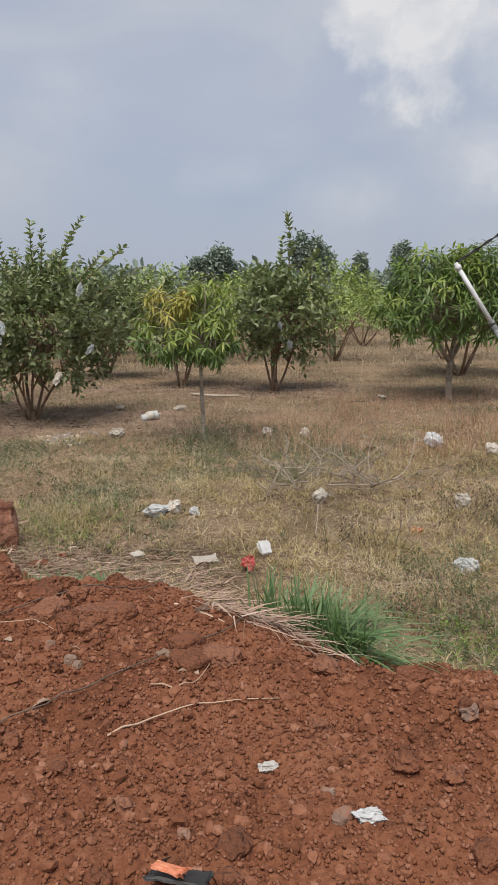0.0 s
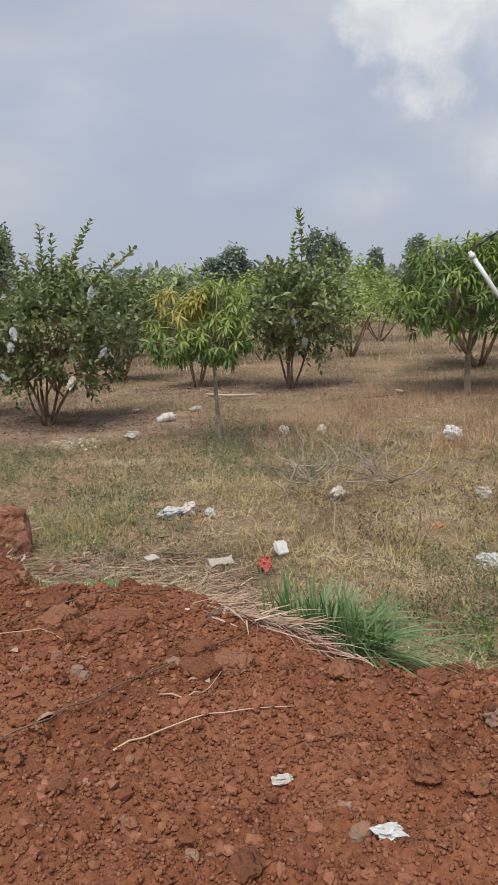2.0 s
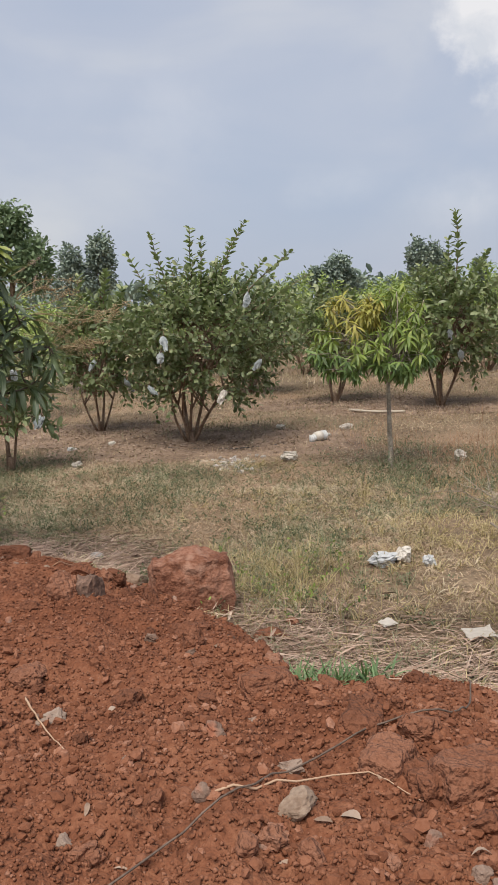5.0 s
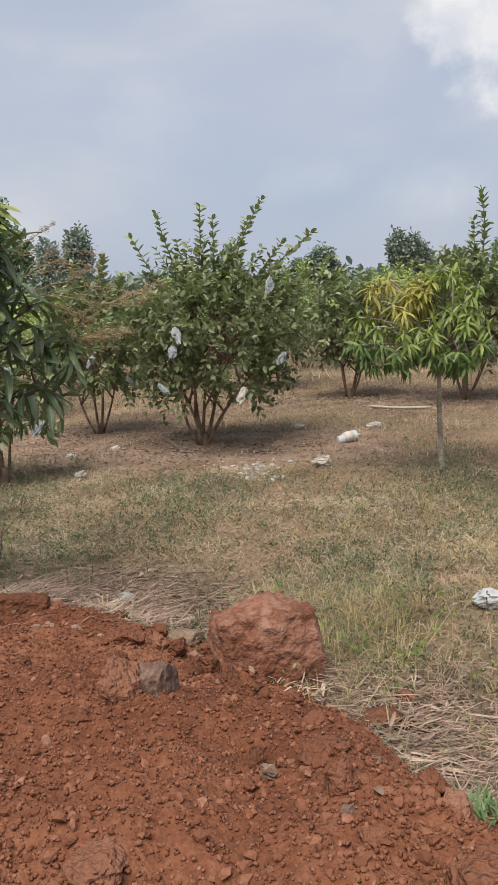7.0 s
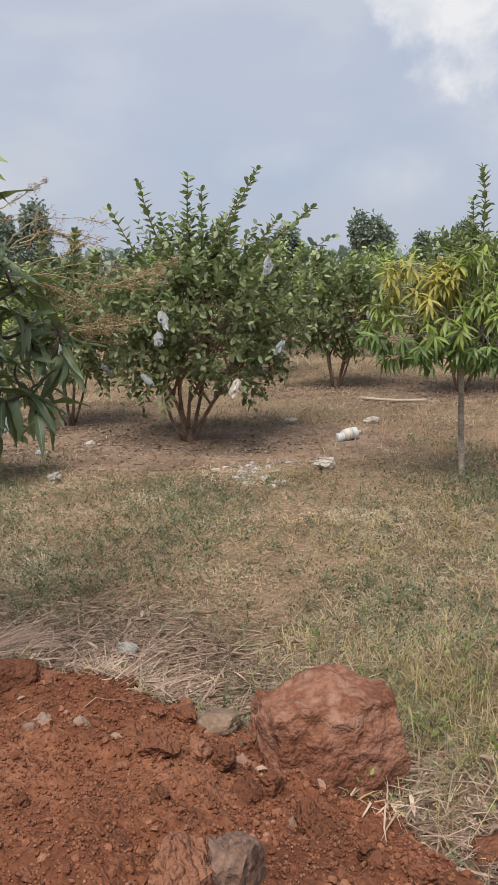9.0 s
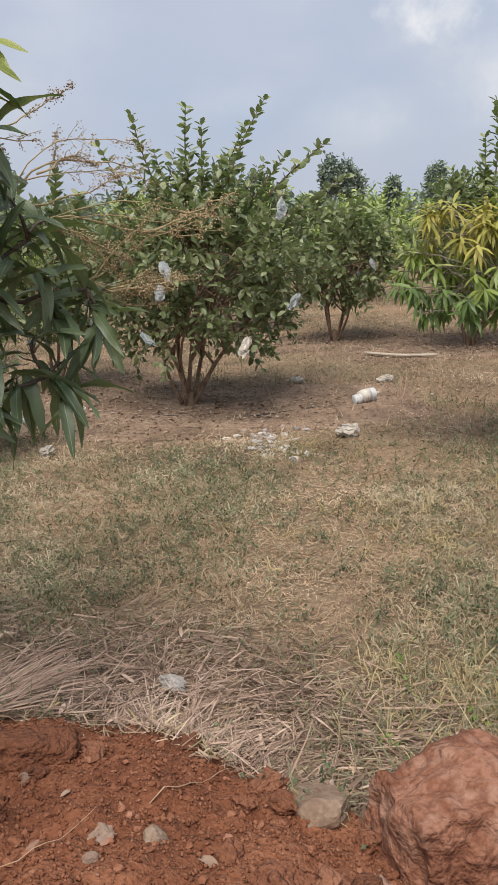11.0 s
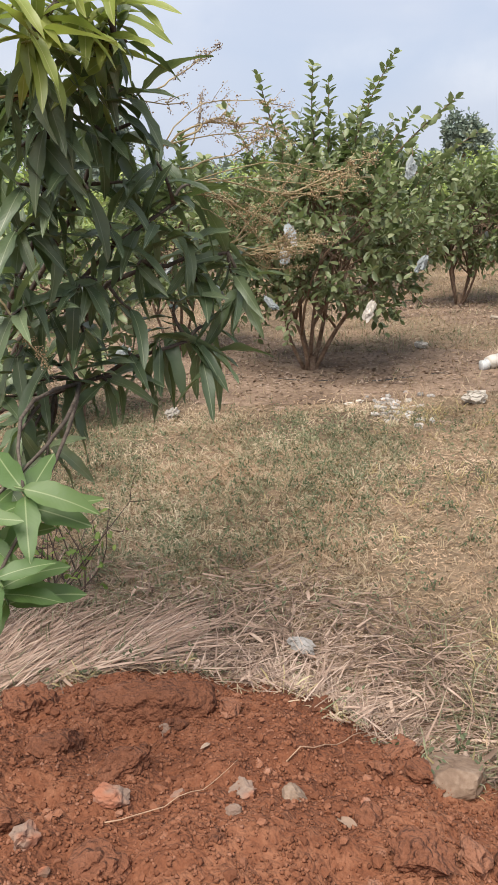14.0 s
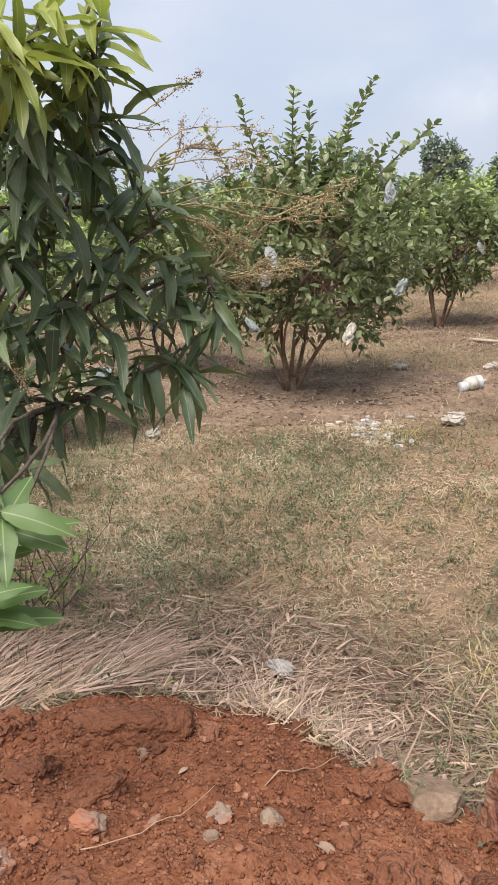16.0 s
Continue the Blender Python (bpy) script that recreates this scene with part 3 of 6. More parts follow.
def whorl(shape, rng, places, axes, count, leaf, droop=0.55, template=(LONG_V, LONG_F)):
    """Rosettes of long drooping leaves round shoot tips."""
    n = len(places)
    axes = axes / np.linalg.norm(axes, axis=1)[:, None]
    side = np.cross(axes, np.array([0.3, 0.2, 0.93]) + rng.normal(size=(n, 3)) * 0.2)
    side /= np.linalg.norm(side, axis=1)[:, None] + 1e-9
    other = np.cross(axes, side)
    for k in range(count):
        a = k * 2.399 + rng.uniform(0, 0.6, n)
        f = k / count
        out = axes * (0.75 - 0.7 * f)[..., None] if np.ndim(f) else axes * (0.75 - 0.8 * f)
        out = out + (side * np.cos(a)[:, None] + other * np.sin(a)[:, None]) * 0.8
        out[:, 2] -= droop * (0.4 + 0.8 * f)
        up = np.array([0, 0, 1.0]) + axes * 0.5 + rng.normal(size=(n, 3)) * 0.2
        back = places - axes * (leaf * 0.5 * f)
        size = leaf * rng.uniform(0.75, 1.15, n)
        shape.repeat(template[0], template[1], back, turns(out, up, size))


def mango_tree(place, height, centre, radii, tips_n, leaf, seed, label, materials, trunk_r, droop=0.55):
    """A single trunk that forks into a round crown of leaf rosettes. materials: one for most leaves, and others with the share and side they take."""
    rng = np.random.default_rng(seed)
    tree = thing("mango_tree", place, label, "tree", "mango trees of the orchard")
    trunk, branches = Shape(), Shape()
    centre, radii = np.array(centre, float), np.array(radii, float)
    fork = np.array([centre[0] * 0.3, centre[1] * 0.3, height])
    trunk.tube(bend((0, 0, -0.08), fork, rng, 7, 0.03), np.linspace(trunk_r * 1.25, trunk_r * 0.8, 7), 9)
    d = ball_dirs(rng, tips_n)
    d[:, 2] = np.where(d[:, 2] < -0.6, -d[:, 2], d[:, 2])
    r = rng.uniform(0.2, 1.0, tips_n) ** 0.4
    spots = centre + d * radii * (r * (1 + 0.14 * np.sin(d[:, 0] * 5 + seed) + 0.1 * np.cos(d[:, 2] * 7)))[:, None]
    limbs = [bend(fork - [0, 0, 0.02], centre + radii * ball_dirs(rng, 1)[0] * np.array([0.6, 0.6, 0.35]) + [0, 0, radii[2] * 0.1], rng, 6, 0.06) for _ in range(7)]
    for p in limbs:
        branches.tube(p, np.linspace(trunk_r * 0.55, trunk_r * 0.25, 6), 6)
    for s in spots[: min(len(spots), 130)]:
        p = limbs[rng.integers(len(limbs))]
        branches.tube(bend(p[rng.integers(2, 6)], s, rng, 5, 0.06, 0.03), np.linspace(trunk_r * 0.22, 0.004, 5), 4)
    axes = d * 0.8 + np.array([0, 0, 0.55]) + rng.normal(size=d.shape) * 0.2
    part("trunk", trunk.mesh("trunk", MANGO_BARK, True), tree, "single slender grey trunk")
    part("branchwork", branches.mesh("branchwork", MANGO_BARK, True), tree)["kind"] = "stuff"
    left = np.ones(len(spots), bool)
    for name, material, choose, words in materials:
        pick = left & choose(d, r, spots)
        left &= ~pick
        if pick.any():
            s = Shape()
            whorl(s, rng, spots[pick], axes[pick], 13, leaf, droop)
            part(name, s.mesh(name, material), tree, words)
    return tree


def on_field(x, y):
    return (x, y, float(field_z(x, y)))


everything = lambda d, r, p: np.ones(len(d), bool)
guava_tree(on_field(-2.91, 10.75), (0.14, 0, 1.12), (0.97, 0.85, 0.78), 6, 640,
           [(0.66, -0.1, 2.40), (0.52, 0, 2.22), (0.06, 0, 2.36), (0.18, 0.05, 2.24), (-0.36, -0.1, 2.30), (-0.62, 0, 2.08), (1.14, 0, 2.08), (1.34, 0.1, 1.84), (0.36, 0, 2.0), (-0.2, 0.2, 2.05), (0.85, 0.2, 2.0)],
           0.094, 1, "bushy guava tree hung with bagged fruit over leaf litter",
           forks=[(0.62, -0.2, 0.85), (0.26, 0.2, 1.1), (0.10, -0.15, 1.0), (-0.12, 0.1, 1.0), (-0.34, -0.15, 0.85), (0.0, 0.3, 1.1)])
guava_tree(on_field(0.42, 13.2), (0.14, 0, 1.14), (0.84, 0.82, 0.74), 7, 360,
           [(0.17, 0, 2.66), (0.1, 0.1, 2.3), (0.62, 0.1, 2.12), (-0.3, 0, 1.95)], 0.115, 2, "guava tree with many thin reddish stems and one tall shoot")
guava_tree(on_field(-1.0, 14.15), (0.08, 0, 0.98), (0.68, 0.66, 0.60), 6, 300, [(-0.25, 0, 1.75), (0.3, 0.1, 1.7)], 0.11, 3, "guava tree behind a yellow-leaved young mango")
guava_tree(on_field(-2.33, 15.9), (0.1, 0, 1.08), (0.85, 0.8, 0.70), 5, 330, [(-0.2, 0, 1.95), (0.4, 0, 2.0)], 0.12, 4, "guava tree half hidden behind a larger one")
guava_tree(on_field(-4.18, 11.95), (0.02, 0, 1.06), (0.62, 0.6, 0.68), 4, 260, [(-0.2, 0, 1.95), (0.15, 0, 2.02), (0.35, 0, 1.8)], 0.11, 5, "small guava tree with bagged fruit")
guava_tree(on_field(-4.55, 9.35), (-0.05, 0, 0.80), (0.5, 0.5, 0.5), 3, 110, [(-0.1, 0, 1.4)], 0.115, 6, "low guava shrub with hanging plastic bags")

mango_tree(on_field(2.66, 11.65), 0.55, (-0.02, 0, 1.30), (1.0, 0.95, 0.82), 380, 0.17, 11, "round mango tree with glossy drooping leaves on a bare trunk",
           [("fresh_leaves", MANGO_FRESH, lambda d, r, p: (d[:, 2] > 0.1) & (r > 0.8) & (np.sin(p[:, 0] * 9 + p[:, 2] * 7) > 0.2), "light green leaves at the shoot tips"),
            ("crown", MANGO_SIDE, everything, "dark green drooping leaves")], 0.042)
mango_tree(on_field(-0.91, 8.88), 0.80, (-0.12, 0, 1.10), (0.56, 0.48, 0.52), 190, 0.125, 12, "young mango tree with yellow and fresh green leaves",
           [("yellow_leaves", MANGO_YELLOW, lambda d, r, p: (p[:, 2] > 1.3) & (p[:, 0] < -0.14), "yellowing hanging leaves"),
            ("fresh_leaves", MANGO_FRESH, lambda d, r, p: (p[:, 2] > 1.05), "bright green young leaves"),
            ("crown", MANGO_SIDE, everything, "green drooping leaves")], 0.021, 1.0)


# rows of fruit trees towards the back
def row_tree(seed, kind):
    rng = np.random.default_rng(seed)
    tree = thing("guava_tree" if kind == "guava" else "mango_tree", (0, 0, -50), "orchard tree of the back rows with dense green leaves", "tree", "back rows of the orchard")
    wood, crown = Shape(), Shape()
    for i in range(5):
        a = i * 1.26 + rng.uniform(0, 0.6)
        wood.tube(bend((0, 0, -0.1), (math.cos(a) * 0.6, math.sin(a) * 0.6, 1.2), rng, 5, 0.05), np.linspace(0.035, 0.012, 5), 5)
    n = 210
    d = ball_dirs(rng, n)
    d[:, 2] = np.where(d[:, 2] < -0.6, -d[:, 2], d[:, 2])
    r = rng.uniform(0.3, 1.0, n) ** 0.45
    o = np.array([0, 0, 1.28]) + d * np.array([1.2, 1.2, 0.9]) * (r * (1 + 0.2 * np.sin(d[:, 0] * 5 + seed)))[:, None]
    if kind == "guava":
        leafy_twigs(crown, None, rng, o, d + np.array([0, 0, 0.5]), rng.uniform(0.25, 0.42, n), 4, 0.155, form=(SMALL_V, SMALL_F))
        m = 9
        a = rng.uniform(0, 6.28, m)
        q = np.stack([np.cos(a) * 0.7 * rng.uniform(0, 1, m), np.sin(a) * 0.7 * rng.uniform(0, 1, m), rng.uniform(1.9, 2.15, m)], 1)
        leafy_twigs(crown, None, rng, q, np.tile([0.05, 0, 1.0], (m, 1)), rng.uniform(0.3, 0.55, m), 6, 0.14, 0.7, 0.0, form=(SMALL_V, SMALL_F))
    else:
        whorl(crown, rng, o[:150], d[:150] + np.array([0, 0, 0.5]), 11, 0.26)
    part("trunk", wood.mesh("trunk", BARK, True), tree)
    part("crown", crown.mesh("crown", ORCHARD if kind == "guava" else MANGO_SIDE), tree)
    return tree


masters = [row_tree(51, "guava"), row_tree(52, "guava"), row_tree(53, "guava"), row_tree(54, "mango")]
spots = [(2.46, 18.4, 0, 0.95), (4.4, 23.7, 1, 1.0), (3.9, 14.6, 3, 1.0), (-6.1, 13.5, 1, 0.85), (0.6, 19.0, 2, 0.95), (-1.2, 19.8, 0, 0.95), (-3.4, 19.5, 1, 0.95), (-5.6, 17.6, 2, 0.9), (4.9, 18.2, 1, 0.9)]
rng = np.random.default_rng(61)
for row in range(9):
    y = 23 + row * 3.6
    for k in range(-9, 10):
        x = k * 3.1 + rng.uniform(-0.7, 0.7) + (row % 2) * 1.5
        yy = y + rng.uniform(-0.9, 0.9)
        if -0.47 * (yy - 2) - 4 < x < 0.52 * (yy - 1) and (abs(x - 4.4) > 1.6 or yy > 26):
            spots.append((x, yy, int(rng.integers(0, 3)) if rng.uniform() < 0.75 else 3, rng.uniform(0.8, 0.98)))
for i, (x, y, k, s) in enumerate(spots):
    m = pose(x, y, float(field_z(x, y)), 0, 0, float(rng.uniform(0, 360))) @ Matrix.Scale(s, 4)
    ob = copy_thing(masters[k], m)
    ob.scale = (s, s, s * float(rng.uniform(0.78, 0.92)) * (0.8 if y > 22 else 1.0))
for ob in masters:
    for o in (*ob.children_recursive, ob):
        bpy.data.objects.remove(o)


# distant trees
def tall_tree(place, height, crown_parts, leaf, clumps, seed, label, material=None):
    """A timber tree: trunk, limbs and several clumps of leaves (dx, dz, half width, half height), as parts of the height."""
    rng = np.random.default_rng(seed)
    tree = thing("tall_tree", place, label, "tree", "tall trees on the skyline")
    wood, crown = Shape(), Shape()
    wood.tube(bend((0, 0, -0.3), (0, 0, height * 0.8), rng, 6, 0.02), np.linspace(height * 0.022, height * 0.006, 6), 7)
    for dx, dz, hw, hh in crown_parts:
        c = np.array([dx, rng.uniform(-0.5, 0.5) * hw, dz]) * height
        wood.tube(bend((0, 0, c[2] * 0.55), c, rng, 5, 0.06), np.linspace(height * 0.01, height * 0.003, 5), 5)
        d = ball_dirs(rng, clumps)
        r = rng.uniform(0.2, 1.0, clumps) ** 0.42
        lump = 1 + 0.25 * np.sin(d[:, 0] * 5 + seed) * np.sin(d[:, 2] * 6 + 2 * seed)
        p = c + d * np.array([hw, hw, hh]) * height * (r * lump)[:, None]
        for _ in range(3):
            o = d + rng.normal(size=d.shape) * 0.9 + [0, 0, -0.2]
            crown.repeat(LEAF_V, LEAF_F, p + rng.normal(size=p.shape) * leaf * 0.5, turns(o, np.array([0, 0, 1.0]) + rng.normal(size=p.shape) * 0.6, leaf * rng.uniform(0.6, 1.3, clumps)))
    part("trunk", wood.mesh("trunk", BARK, True), tree)
    part("crown", crown.mesh("crown", material or HAZELEAF), tree)
    return tree


tall_tree((18.6, 110, 0), 10.3, [(-0.12, 0.70, 0.12, 0.24), (0.05, 0.66, 0.13, 0.22), (0.17, 0.56, 0.11, 0.2)], 0.5, 430, 71, "broad dark tree on the skyline")
tall_tree((30.6, 110, 0), 9.0, [(0, 0.55, 0.16, 0.24), (0.02, 0.75, 0.1, 0.18)], 0.52, 400, 72, "narrow dark tree on the skyline")
tall_tree((25.3, 110, 0), 7.5, [(0, 0.5, 0.16, 0.25), (0, 0.75, 0.08, 0.2)], 0.45, 460, 73, "small pointed tree on the skyline")
tall_tree((33.4, 112, 0), 7.4, [(0, 0.55, 0.13, 0.3)], 0.45, 460, 74, "narrow tree on the skyline")
tall_tree((-27.3, 110, 0), 10.2, [(0, 0.5, 0.22, 0.25), (0.0, 0.75, 0.13, 0.2)], 0.52, 400, 75, "pointed tree on the skyline")
tall_tree((-23.9, 112, 0), 11.4, [(0, 0.55, 0.17, 0.24), (0.02, 0.78, 0.14, 0.2)], 0.55, 430, 76, "dark leafy tree on the skyline")
tall_tree((2.4, 62, 0), 5.2, [(0.0, 0.62, 0.2, 0.17), (0.14, 0.78, 0.16, 0.17), (-0.16, 0.66, 0.12, 0.12), (0.3, 0.6, 0.13, 0.12)], 0.3, 300, 77, "light spreading tree beyond the orchard")
tall_tree((-15.2, 45, 0), 7.2, [(0.0, 0.62, 0.2, 0.2), (-0.05, 0.85, 0.18, 0.13), (0.16, 0.52, 0.14, 0.2), (-0.2, 0.55, 0.16, 0.25)], 0.26, 620, 78, "tall tree with drooping leafy boughs", MIDLEAF)
woods, rng = Shape(), np.random.default_rng(81)
n = 9000
x = rng.uniform(-75, 95, n)
y = 120 + rng.uniform(0, 30, n)
top = 3.6 + 2.0 * value_noise(x * 0.09, y * 0.05, 5) + 1.6 * value_noise(x * 0.35, y * 0.1, 6)
p = np.stack([x, y, top * rng.uniform(0, 1, n) ** 0.5], 1)
woods.repeat(LEAF_V, LEAF_F, p, turns(rng.normal(size=(n, 3)), np.array([0, 0, 1.0]) + rng.normal(size=(n, 3)) * 0.5, rng.uniform(0.9, 2.0, n)))
# the woods' haze lies in the same paled leaf colour
tagged(new("far_woods", woods.mesh("far_woods", HAZELEAF)), "hazy line of far woods closing the orchard", "woods", kind="stuff")


# ---- the near mango tree ----
def mango_leaf_mesh(seed):
    """One long leaf with a midrib fold, a wavy edge and a drooping tip; one unit long."""
    rng = np.random.default_rng(seed)
    s = Shape()
    t = np.linspace(0, 1, 11)
    half = 0.104 * np.sin(np.pi * np.clip(t, 0.001, 1) ** 0.82) ** 0.8 + 0.004
    sag = -rng.uniform(0.08, 0.6) * t ** 2
    wave = rng.uniform(0.014, 0.030) * np.sin(t * rng.uniform(9, 14) + seed)
    mid = np.stack([0.006 * np.sin(t * 3 + seed), t, sag], 1)
    twist = rng.uniform(-0.5, 0.5) * t
    half = half * (1 + 0.10 * np.sin(t * 17 + seed * 2.1))
    left = mid + np.stack([-half, 0 * t, (0.5 - twist) * half + wave], 1)
    right = mid + np.stack([half, 0 * t, (0.5 + twist) * half - wave], 1)
    v = np.stack([left, mid, right], 1).reshape(-1, 3)
    f = []
    for i in range(10):
        a, b = 3 * i, 3 * i + 3
        f += [(a, a + 1, b + 1, b), (a + 1, a + 2, b + 2, b + 1)]
    s.add(v, f)
    s.tube([(0, -0.13, 0.02), (0, 0.02, 0)], [0.012, 0.014], 4)
    return s


NEAR_BASE = np.array([-4.25, 6.38])
near_mango = thing("mango_tree", on_field(*NEAR_BASE), "near mango tree with long dark leaves and flower sprays", "tree", "mango trees of the orchard")
base = np.array(on_field(*NEAR_BASE))
# shoot tips on the side towards the walker: dark leaves low and high, young leaves on top, a green sprig below
TIPS_LOW = [(-3.25, 6.12, 1.27), (-3.36, 6.05, 1.05), (-3.31, 6.12, 1.07), (-3.56, 5.95, 0.96), (-3.53, 6.0, 0.96), (-3.46, 5.95, 1.25), (-3.41, 5.95, 1.35), (-3.55, 5.9, 1.22),
            (-3.6, 5.85, 1.2), (-3.38, 6.05, 1.15), (-3.49, 5.98, 1.14), (-3.61, 5.8, 1.32), (-3.69, 5.75, 1.35), (-3.7, 5.75, 1.26), (-3.67, 5.82, 1.15), (-3.74, 5.8, 1.06),
            (-3.71, 5.85, 0.99), (-3.67, 5.9, 1.02), (-3.51, 6.0, 1.03), (-3.44, 6.05, 1.0), (-3.61, 5.95, 1.09), (-3.71, 5.7, 1.17), (-3.33, 6.1, 1.19), (-3.78, 5.9, 0.86), (-3.72, 5.95, 0.84), (-3.82, 5.85, 0.95), (-3.80, 5.75, 0.74), (-3.72, 5.7, 0.9), (-3.68, 5.76, 0.82), (-3.78, 5.68, 0.8), (-3.21, 6.15, 1.14), (-3.24, 6.12, 1.21), (-3.29, 6.1, 1.0)]
TIPS_HIGH = [(-3.37, 6.0, 1.41), (-3.32, 6.08, 1.44), (-3.4, 5.95, 1.5), (-3.47, 5.88, 1.53), (-3.57, 5.8, 1.48), (-3.58, 5.7, 1.58), (-3.65, 5.7, 1.52), (-3.51, 5.78, 1.57),
             (-3.42, 5.88, 1.58), (-3.4, 5.85, 1.64), (-3.46, 5.8, 1.67), (-3.42, 5.8, 1.73), (-3.66, 5.7, 1.45), (-3.61, 5.78, 1.4), (-3.54, 5.85, 1.43), (-3.46, 5.92, 1.45),
             (-3.65, 5.65, 1.6), (-3.53, 5.7, 1.64), (-3.57, 5.62, 1.67), (-3.49, 5.7, 1.71), (-3.51, 5.88, 1.36), (-3.35, 6.05, 1.31), (-3.6, 5.66, 1.63)]
TIPS_YOUNG = [(-3.54, 5.5, 1.71), (-3.48, 5.66, 1.75), (-3.42, 5.75, 1.81), (-3.57, 5.5, 1.78), (-3.45, 5.74, 1.69), (-3.51, 5.6, 1.77), (-3.5, 5.62, 1.84), (-3.43, 5.7, 1.83)]
TIPS_SPRIG = [(-3.57, 5.25, 0.925), (-3.60, 5.15, 0.80), (-3.65, 5.2, 0.89)]
TIPS = [(*p, k) for k, tips in ((0, TIPS_LOW + TIPS_HIGH), (1, TIPS_YOUNG), (2, TIPS_SPRIG)) for p in tips]
BOUGHS = [[(-4.08, 6.26, 0.76), (-3.77, 6.0, 1.1), (-3.6, 5.92, 1.22), (-3.47, 5.95, 1.33), (-3.37, 6.0, 1.4)], [(-4.08, 6.26, 0.76), (-3.68, 5.95, 0.95), (-3.59, 5.95, 0.96), (-3.48, 6.02, 1.01), (-3.36, 6.05, 1.05)],
         [(-4.08, 6.26, 0.76), (-3.62, 5.82, 1.43), (-3.59, 5.75, 1.57), (-3.56, 5.6, 1.72)], [(-4.08, 6.26, 0.76), (-3.56, 5.88, 1.44), (-3.47, 5.85, 1.56), (-3.44, 5.75, 1.74)],
         [(-3.77, 6.05, 1.05), (-3.5, 6.0, 1.24), (-3.35, 6.08, 1.24), (-3.25, 6.12, 1.27)], [(-4.08, 6.26, 0.76), (-4.3, 6.5, 1.5), (-4.4, 6.6, 1.8)], [(-4.08, 6.26, 0.76), (-4.3, 5.9, 1.4), (-4.5, 5.8, 1.7)]]


def smooth_line(points, steps):
    """A soft line through some points."""
    q = np.array(points, float)
    t = np.concatenate([[0], np.cumsum(np.linalg.norm(np.diff(q, axis=0), axis=1))])
    u = np.linspace(0, t[-1], steps)
    q = np.stack([np.interp(u, t, q[:, k]) for k in range(3)], 1)
    for _ in range(2):
        q[1:-1] = (q[:-2] + 2 * q[1:-1] + q[2:]) / 4
    return q


rng = np.random.default_rng(91)
wood, trunk = Shape(), Shape()
trunk.tube(smooth_line([(0, 0, -0.1), (0.05, -0.03, 0.35), np.array((-4.08, 6.26, 0.78)) - base], 9), np.linspace(0.050, 0.030, 9), 10)
limbs = [smooth_line(np.array(p) - base, 12) + np.random.default_rng(92).normal(size=(12, 3)) * 0.006 for p in BOUGHS]
for p in limbs:
    wood.tube(p, np.linspace(0.009, 0.0045, 12), 7)
# shade on the trunk is put into its bark colour
part("trunk", trunk.mesh("trunk", SHADEBARK, True), near_mango, "grey-brown trunk")
rest, leaf_forms = Shape(), []
leaf_meshes = [mango_leaf_mesh(s) for s in range(8)]
for s in leaf_meshes:
    leaf_forms.append((s.v[0], [tuple(int(i) for i in f) for f in s.f[:20]]))
dark = [s.mesh("leaf", MANGO, True) for s in leaf_meshes]
young = [s.mesh("leaf", MANGO_NEW, True) for s in leaf_meshes]
sprig = [s.mesh("leaf", SPRIG, True) for s in leaf_meshes]
for x, y, z, fresh in TIPS:
    tip = np.array([x, y, z]) - base
    near = min((p[k] for p in limbs[:5] for k in range(2, 12)), key=lambda q: np.linalg.norm(q - tip) + 0.3 * max(0, q[2] - tip[2]))
    path = bend(near, tip, rng, 6, 0.06, 0.04)
    wood.tube(path, np.linspace(0.006, 0.003, 6), 5)
    axis = path[-1] - path[-3]
    axis = axis / np.linalg.norm(axis) * 0.8 + np.array([0.15, -0.15, 0.35 if fresh else 0.15])
    axis /= np.linalg.norm(axis)
    side = np.cross(axis, (0.2, 0.3, 0.9))
    side /= np.linalg.norm(side)
    other = np.cross(axis, side)
    count = (7, 8, 9)[fresh]
    if fresh == 2:
        axis = np.array([0.12, -0.62, 0.78])
        side, other = np.array([1.0, 0.19, 0.0]), np.array([-0.1, 0.78, 0.62])
    for k in range(count):
        f, a = k / count, k * 2.399 + rng.uniform(-0.4, 0.4)
        out = axis * (0.7 - 0.6 * f) + (side * math.cos(a) + other * math.sin(a)) * 0.95 + np.array([0, 0, -0.05 - (0.1 if fresh else 0.24) * rng.uniform(0.0, 2.0)]) + rng.normal(size=3) * 0.42
        if fresh == 2:
            out = axis * 0.25 + side * math.cos(a) + other * math.sin(a) + np.array([0, 0, -0.12]) + rng.normal(size=3) * 0.12
        size = (0.152, 0.15, 0.125)[fresh] * rng.uniform(0.72, 1.15)
        m = turns(out[None], ((axis if fresh == 2 else np.array([0, 0, 1.0]) + axis * 0.4) + rng.normal(size=3) * 0.25)[None], np.array([[size * (1, 1, 1.75)[fresh], size, size]]))[0]
        if k > (9 if fresh else 5):
            rest.repeat(*leaf_forms[int(rng.integers(8))], [tip - axis * 0.12 * f], m[None])
            continue
        ob = part("leaf", (dark, young, sprig)[fresh][int(rng.integers(8))], near_mango)
        ob.matrix_basis = Matrix.Translation(tip - axis * 0.12 * f) @ Matrix(m.tolist()).to_4x4()
inner = Shape()
n = 70
d = ball_dirs(rng, n)
spots_in = np.array([-4.32, 6.35, 1.4]) - base + d * np.array([0.55, 0.5, 0.5]) * (rng.uniform(0.3, 1, n) ** 0.5)[:, None]
whorl(inner, rng, spots_in, d + np.array([0, 0, 0.4]), 9, 0.17)
